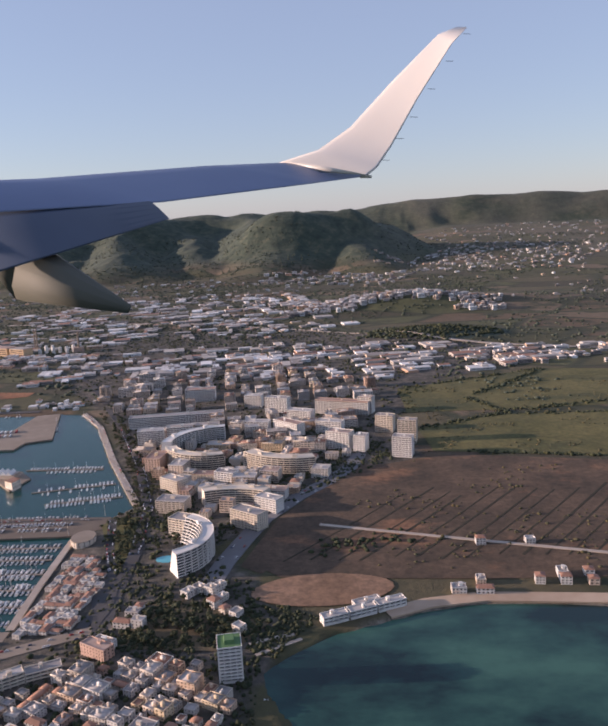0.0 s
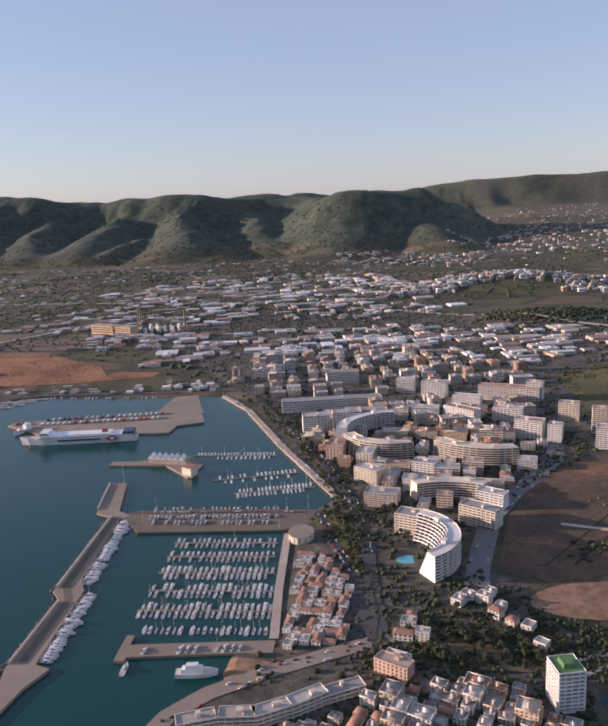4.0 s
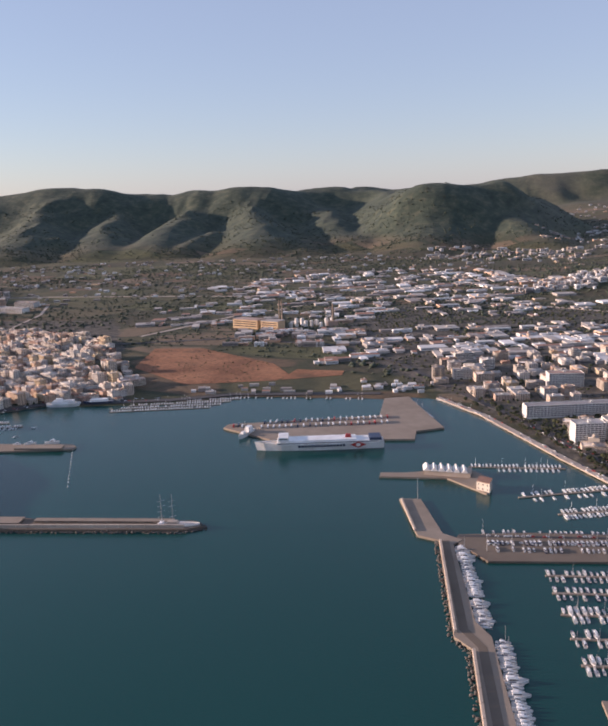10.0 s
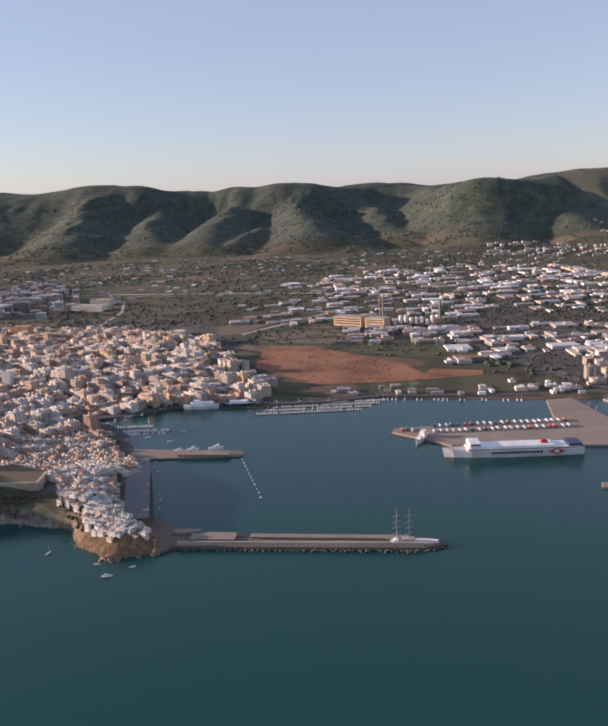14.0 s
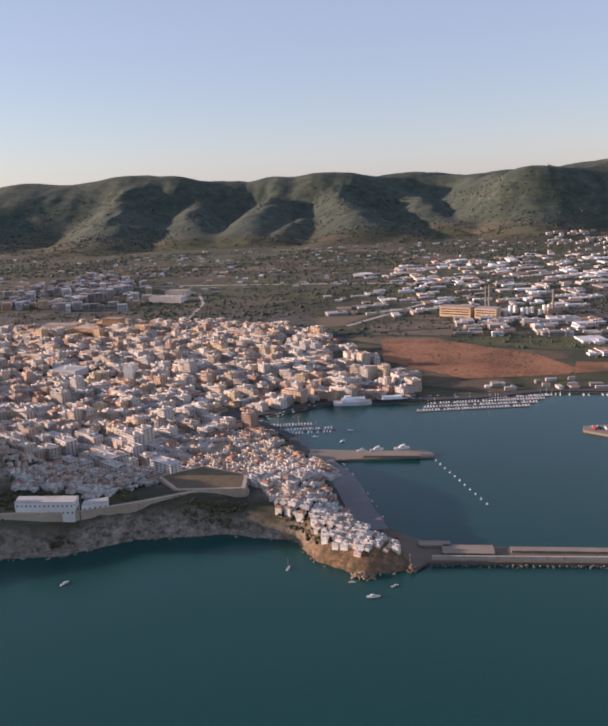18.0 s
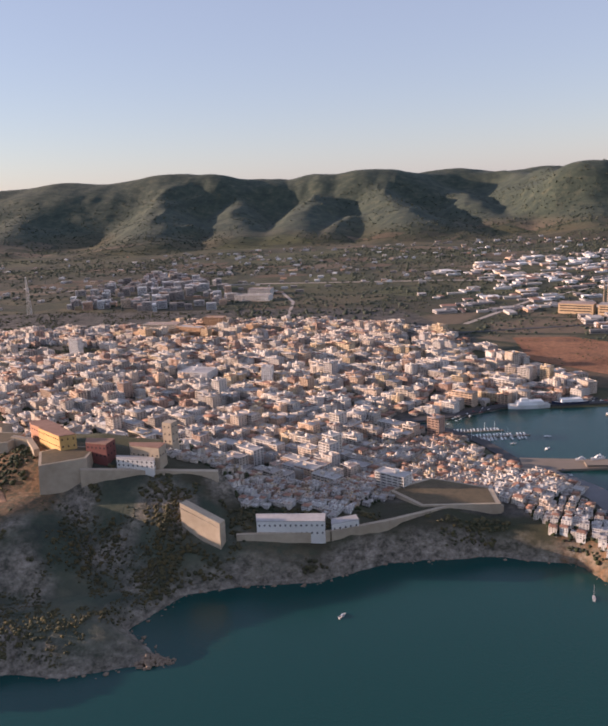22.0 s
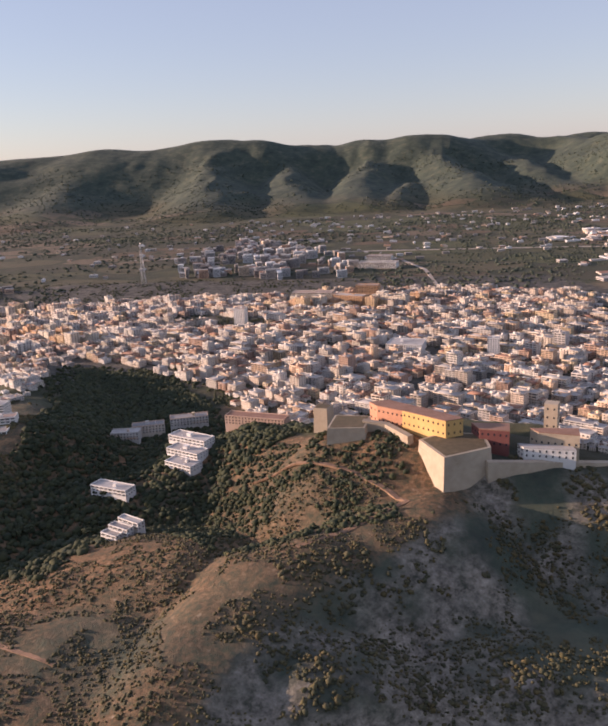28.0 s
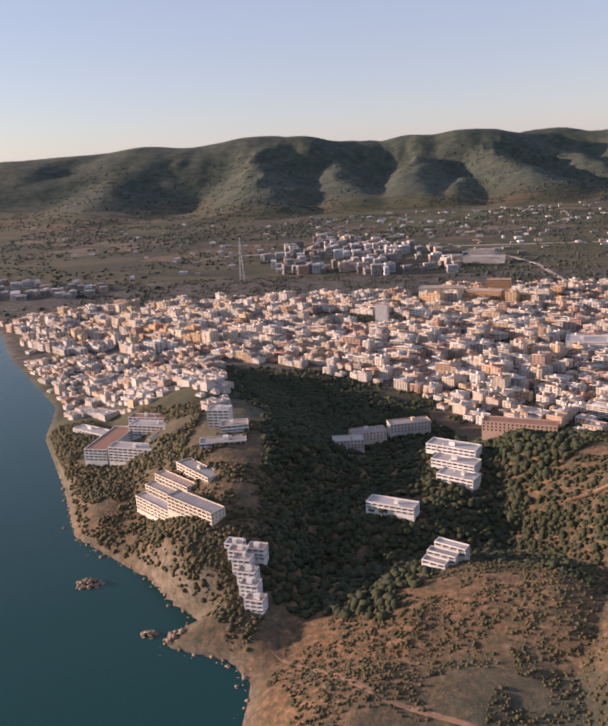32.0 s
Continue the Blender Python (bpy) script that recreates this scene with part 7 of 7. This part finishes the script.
def spread_spots(poly, count, seed, size, noise_scale=40, cut=0.0, sink=0.1, clear=0.0):
    rng = np.random.default_rng(seed)
    xs, ys = [p[0] for p in poly], [p[1] for p in poly]
    x, y = rng.uniform(min(xs), max(xs), count * 6), rng.uniform(min(ys), max(ys), count * 6)
    ok = inside_plan(x, y, poly) & (value_noise(x, y, noise_scale, seed, 3) > cut) & (coast_distance(x, y) > 2)
    if clear:
        for a, b, c in taken:
            if min(xs) - 30 < a < max(xs) + 30 and min(ys) - 30 < b < max(ys) + 30:
                ok &= (x - a) ** 2 + (y - b) ** 2 > (c * clear) ** 2
    x, y = x[ok][:count], y[ok][:count]
    s = rng.uniform(*size, len(x)) * rng.uniform(0.6, 1.0, len(x))
    return np.stack([x, y, land_height(x, y) - sink * s, s], -1)


HEAD = [(-1165, 428), (-1120, 388), (-1000, 385), (-900, 418), (-884, 452), (-866, 488), (-880, 520), (-960, 512), (-1000, 545), (-1080, 560), (-1120, 520), (-1150, 470)]
scatter("scrub_bushes", spread_spots(HEAD, 12000, 51, (0.2, 0.95), 18, -0.12, clear=0.8), M_SHRUB, "low olive scrub bushes on the headland", "bushes", 0.75, 6)
scatter("pine_thicket", spread_spots([(-1170, 490), (-1120, 470), (-1060, 560), (-1010, 600), (-1080, 660), (-1120, 730), (-1180, 800), (-1265, 830), (-1200, 650)], 8200, 52, (1.0, 2.7), 60, -0.9, clear=0.8), M_LEAF, "dense dark pine thicket in the valley", "trees", 0.9, 7)
scatter("scrub_bushes", spread_spots([(-1075, 555), (-1000, 540), (-962, 520), (-945, 500), (-1040, 470), (-1090, 520)], 1300, 53, (0.8, 1.9), 20, 0.0, clear=0.7), M_LEAF, "dark pines and scrub below the walls", "bushes", 0.85, 8)
scatter("cliff_bushes", spread_spots([(-1330, 660), (-1280, 560), (-1225, 520), (-1180, 480), (-1160, 520), (-1200, 640), (-1290, 680)], 2200, 54, (0.5, 1.7), 18, -0.1, clear=0.7), M_SHRUB, "scrub on the cliffs above the sea", "bushes", 0.8, 9)
scatter("cliff_bushes", spread_spots([(-880, 470), (-720, 532), (-700, 545), (-770, 545), (-850, 530), (-950, 545), (-905, 500)], 1300, 55, (0.5, 1.6), 16, 0.05, clear=0.8), M_SHRUB, "scrub on the cliff below the rampart", "bushes", 0.8, 10)
scatter("town_trees", spread_spots(T1, 3600, 56, (0.9, 2.0), 40, -0.05, clear=0.9), M_LEAF, "street trees among the town blocks", "trees", 0.9, 11)
scatter("town_trees", spread_spots(EAST_TOWN, 4200, 57, (1.0, 2.4), 26, -0.2, clear=0.9), M_LEAF, "garden trees among hotels and houses", "trees", 0.9, 12)
scatter("town_trees", spread_spots(OLD, 1700, 58, (0.7, 1.7), 24, 0.05), M_LEAF, "trees among the old town houses", "trees", 0.9, 13)
scatter("plain_trees", spread_spots([(-1900, 1050), (-700, 1030), (-400, 900), (60, 800), (900, 600), (1500, 1700), (900, 2300), (-1500, 2300), (-2400, 1500)], 9000, 59, (1.6, 4.6), 170, -0.05), M_HAZY_PINES, "dark hedges and groves across the plain", "trees", 0.6, 14)
scatter("plain_trees", spread_spots([(-1560, 1140), (-1250, 1155), (-1030, 1180), (-890, 1195), (-880, 1260), (-1080, 1270), (-1330, 1310), (-1600, 1300)], 1500, 83, (0.8, 2.2), 40, -0.2), M_LEAF, "dark groves between the town and its outskirts", "trees", 0.8, 83)
scatter("town_trees", spread_spots(GREENS, 1500, 84, (0.9, 2.4), 40, -0.6), M_LEAF, "dark pines on the hill beside the town", "trees", 0.9, 84)
scatter("town_trees", spread_spots(PIT, 420, 85, (0.6, 1.6), 30, -0.4), M_LEAF, "dark garden trees in the sunken quarter", "trees", 0.9, 85)
scatter("hill_pines", spread_spots([(40, 1190), (150, 1150), (260, 1190), (250, 1260), (130, 1290), (50, 1250)], 900, 60, (2, 4.5), 80, -0.5), M_LEAF, "pine wood on a low knoll", "trees", 0.8, 15)
scatter("field_hedges", spread_spots([(-20, 470), (10, 415), (140, 404), (420, 400), (420, 900), (60, 850), (70, 640)], 1500, 61, (0.6, 1.7), 30, 0.12), M_SHRUB, "scattered bushes and hedges between fields", "bushes", 0.8, 16)
for line, wd, n in (([(140, 812), (245, 930)], 3, 120), ([(150, 735), (300, 780), (420, 800)], 3, 130), ([(66, 690), (150, 728), (360, 722)], 2.5, 140), ([(130, 800), (160, 736)], 2.5, 60), ([(60, 850), (245, 936)], 2.5, 90), ([(100, 618), (330, 575)], 2, 110), ([(-20, 440), (30, 458)], 6, 60)):
    h_ = []
    for i in range(n):
        f = tr.random() * (len(line) - 1)
        (ax, ay), (bx, by) = line[int(f)], line[int(f) + 1]
        u = f - int(f)
        x, y = ax + (bx - ax) * u + tr.gauss(0, wd), ay + (by - ay) * u + tr.gauss(0, wd)
        h_.append((x, y, height_at(x, y), tr.uniform(1.0, 2.2)))
    scatter("hedge", h_, M_LEAF, "dark hedge row between the meadows", "hedge", 0.8, 17 + n)
scatter("mountain_pines", spread_spots([(-2600, 2300), (1200, 2700), (1600, 3600), (-300, 3300), (-2600, 3100)], 6000, 62, (2.0, 4.5), 120, -0.1), M_HAZY_PINES, "pine woods on the far hills", "trees", 0.7, 18)
EAST_NEAR = [(-232, 262), (-48, 240), (-48, 340), (-60, 400), (-95, 440), (-30, 540), (40, 610), (0, 740), (-220, 760), (-170, 530), (-150, 460), (-140, 350), (-190, 300)]
scatter("garden_trees", spread_spots(EAST_NEAR, 5200, 71, (0.6, 1.8), 14, -0.15, clear=0.85), M_LEAF, "dark garden trees between hotels and houses", "trees", 0.95, 71)
scatter("garden_trees", spread_spots(PARK, 420, 72, (0.5, 1.3), 12, -0.1), M_LEAF, "low trees and hedges in the park", "trees", 0.95, 72)
scatter("wood_undergrowth", spread_spots(WOOD, 620, 73, (0.5, 1.6), 10, -0.1), M_LEAF, "dark undergrowth of the small pine wood", "trees", 0.95, 73)
for poly, n, lab, grp in ((WOOD, 50, "dark pine of the small wood", "wood pines"), (PARK, 26, "young tree on the park lawn", "park trees"), ([(-132, 524), (-118, 520), (-116, 452), (-130, 446)], 24, "green pine beside the hotel garden", "hotel garden pines")):
    made = 0
    while made < n:
        x, y = tr.uniform(min(p[0] for p in poly), max(p[0] for p in poly)), tr.uniform(min(p[1] for p in poly), max(p[1] for p in poly))
        if inside_plan(x, y, poly):
            made += 1
            tree(x, y, tr, lab, grp, 1.0)
# overgrown flank of the spur, and the hilltops round the castle
scatter("scrub_bushes", spread_spots([(-1030, 420), (-1012, 462), (-958, 503), (-935, 512), (-880, 515), (-868, 490), (-890, 455), (-905, 425), (-960, 412), (-1000, 395)], 1300, 74, (0.4, 1.4), 16, 0.1, clear=0.8), M_SHRUB, "dark scrub on the shaded flank of the spur", "bushes", 0.8, 74)
scatter("scrub_bushes", spread_spots([(-1075, 545), (-1000, 525), (-965, 530), (-975, 600), (-1010, 640), (-1060, 640)], 1500, 75, (0.6, 1.8), 20, -0.15, clear=0.9), M_LEAF, "dark pines and scrub on the castle hill", "bushes", 0.85, 75)
scatter("cliff_bushes", spread_spots([(-1230, 560), (-1310, 600), (-1350, 670), (-1300, 690), (-1235, 640)], 1500, 76, (0.6, 1.9), 20, -0.15, clear=0.9), M_SHRUB, "scrub between the seaside hotels", "bushes", 0.85, 76)
scatter("cliff_bushes", spread_spots([(-1168, 450), (-1182, 474), (-1205, 491), (-1225, 515), (-1276, 549), (-1312, 607), (-1362, 680), (-1330, 690), (-1285, 620), (-1245, 560), (-1200, 520), (-1165, 485)], 3600, 77, (0.4, 1.6), 16, -0.35, clear=0.8), M_SHRUB, "scrub clinging to the earth cliffs", "bushes", 0.8, 77)
scatter("plain_trees", spread_spots([(-2400, 1750), (-700, 1850), (300, 1900), (700, 2400), (-300, 2650), (-2400, 2450)], 6500, 78, (1.6, 4.4), 140, -0.1), M_HAZY_PINES, "dark groves at the foot of the hills", "trees", 0.6, 78)
scatter("plain_trees", spread_spots([(-1000, 1080), (-650, 1050), (-400, 960), (-300, 1200), (0, 1300), (100, 1500), (-700, 1700), (-1100, 1500)], 3000, 79, (1.0, 2.8), 60, -0.1), M_HAZY_PINES, "hedges and groves between sheds and fields", "trees", 0.7, 79)
scatter("garden_trees", spread_spots([(-64, 374), (-40, 374), (-22, 362), (-36, 338), (-48, 318), (-56, 300), (-66, 330)], 520, 80, (0.6, 1.6), 12, -0.3), M_LEAF, "dark trees behind the bay shore", "trees", 0.95, 80)
scatter("field_bushes", spread_spots([(-565, 866), (-464, 882), (-452, 905), (-480, 960), (-586, 1045), (-652, 1045), (-645, 940)], 260, 81, (0.5, 1.5), 25, 0.1), M_SHRUB, "dark bushes dotting the red field", "bushes", 0.7, 81)
road("pavement_jetty", [(-56, 338), (-44, 344), (-34, 347)], 2.2, M_PAVING, "pale jetty on the bay shore", 0.4, 4)
road("pavement_jetty_south", [(-52, 329), (-40, 337), (-30, 343)], 2.2, M_PAVING, "pale jetty on the bay shore", 0.4, 4)
scatter("town_trees", spread_spots([(-1200, 815), (-1110, 735), (-1080, 680), (-1040, 640), (-985, 625), (-1015, 735), (-1120, 795)], 700, 82, (0.8, 1.9), 20, -0.1), M_LEAF, "dark trees between the last houses and the wood", "trees", 0.95, 82)
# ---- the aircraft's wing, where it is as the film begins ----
# the wing top's grey carries the reflected sky as blue in its base colour
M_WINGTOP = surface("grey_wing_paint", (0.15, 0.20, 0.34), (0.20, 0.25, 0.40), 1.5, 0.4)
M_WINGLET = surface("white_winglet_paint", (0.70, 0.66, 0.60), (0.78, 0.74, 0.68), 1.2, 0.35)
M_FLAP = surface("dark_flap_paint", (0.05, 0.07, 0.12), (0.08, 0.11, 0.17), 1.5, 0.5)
wing = new("aircraft_wing")
wing.matrix_basis = pose(-7.21, -1.15, 208.33, 79.03, 2.60, 2.06)


def foil(bm, le, te, up, thick, n=9):
    """A ring of an aerofoil between a leading and a trailing edge."""
    le, te, up = Vector(le), Vector(te), Vector(up).normalized()
    c = (te - le).length
    ring = []
    for i in range(n):
        u = (1 - math.cos(math.pi * i / (n - 1))) / 2
        ring.append((u, 2.6 * thick * (math.sqrt(u) - u) * 1.3))
    pts = [le.lerp(te, u) + up * (t * c) for u, t in ring] + [le.lerp(te, u) - up * (t * c * 0.45) for u, t in ring[-2:0:-1]]
    return [bm.verts.new(p) for p in pts]


def skin(bm, rings):
    for a, b in zip(rings, rings[1:]):
        n = len(a)
        for j in range(n):
            bm.faces.new((a[j], a[(j + 1) % n], b[(j + 1) % n], b[j]))
    bm.faces.new(rings[0][::-1])
    bm.faces.new(rings[-1])
    bmesh.ops.recalc_face_normals(bm, faces=bm.faces)


bm = bmesh.new()
skin(bm, [foil(bm, le, te, (0.0, 0.97, 0.22), 0.075) for le, te in (((-3.55, 0.93, -4.40), (-2.13, 0.90, -4.60)), ((-2.11, 1.32, -5.60), (-1.05, 1.19, -5.60)), ((-0.95, 1.60, -6.30), (0.02, 1.50, -6.35)), ((-0.25, 1.74, -6.70), (0.56, 1.66, -6.72)))])
part("main_panel", bm, M_WINGTOP, wing, "grey upper wing panel with reflected sky blue in its colour", smooth=True)
bm = bmesh.new()
skin(bm, [foil(bm, le, Vector(te) * (1 + 0.24 / te[2]), up, th) for le, te, up, th in (((-0.24, 1.75, -6.70), (0.57, 1.67, -6.72), (-0.1, 0.97, 0.2), 0.07), ((0.12, 1.90, -6.78), (0.66, 1.76, -6.80), (-0.5, 0.8, 0.3), 0.06), ((0.42, 2.14, -6.86), (0.80, 1.98, -6.88), (-0.7, 0.6, 0.4), 0.055),
                                                ((0.80, 2.58, -6.95), (1.05, 2.44, -6.97), (-0.75, 0.5, 0.4), 0.05), ((1.25, 3.06, -7.05), (1.38, 2.98, -7.06), (-0.75, 0.5, 0.4), 0.05), ((1.42, 3.14, -7.08), (1.53, 3.145, -7.08), (-0.7, 0.5, 0.4), 0.04))])
part("winglet", bm, M_WINGLET, wing, "cream white upswept winglet", smooth=True)
bm = bmesh.new()
skin(bm, [foil(bm, le, te, (0.1, 0.9, 0.4), 0.06) for le, te in (((-2.25, 0.88, -4.58), (-1.95, 0.45, -4.30)), ((-1.15, 1.19, -5.58), (-0.95, 1.02, -5.35)))])
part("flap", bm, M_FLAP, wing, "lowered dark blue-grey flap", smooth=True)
bm = bmesh.new()
tube(bm, (-2.05, 0.70, -4.9), (-1.75, 0.58, -4.85), 0.05, 0.20, 10)
tube(bm, (-1.75, 0.58, -4.85), (-1.10, 0.34, -4.75), 0.20, 0.03, 10)
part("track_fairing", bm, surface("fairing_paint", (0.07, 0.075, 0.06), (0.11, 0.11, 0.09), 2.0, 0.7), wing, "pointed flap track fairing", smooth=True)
bm = bmesh.new()
tube(bm, (0.50, 1.655, -6.7), (0.60, 1.65, -6.7), 0.018, 0.012, 8)
part("tip_light", bm, M_WINGLET, wing)
for u in (0.05, 0.2, 0.35, 0.55, 0.75, 0.95):
    a, b = Vector((0.66, 1.76, -6.80)), Vector((1.53, 3.145, -7.08))
    p = a.lerp(b, u)
    bm = bmesh.new()
    tube(bm, p, p + Vector((0.07, -0.002, 0)), 0.003, 0.002, 4)
    part("static_wick", bm, M_FLAP, wing)
tagged(wing, "grey aircraft wing with a white upswept winglet", "wing")
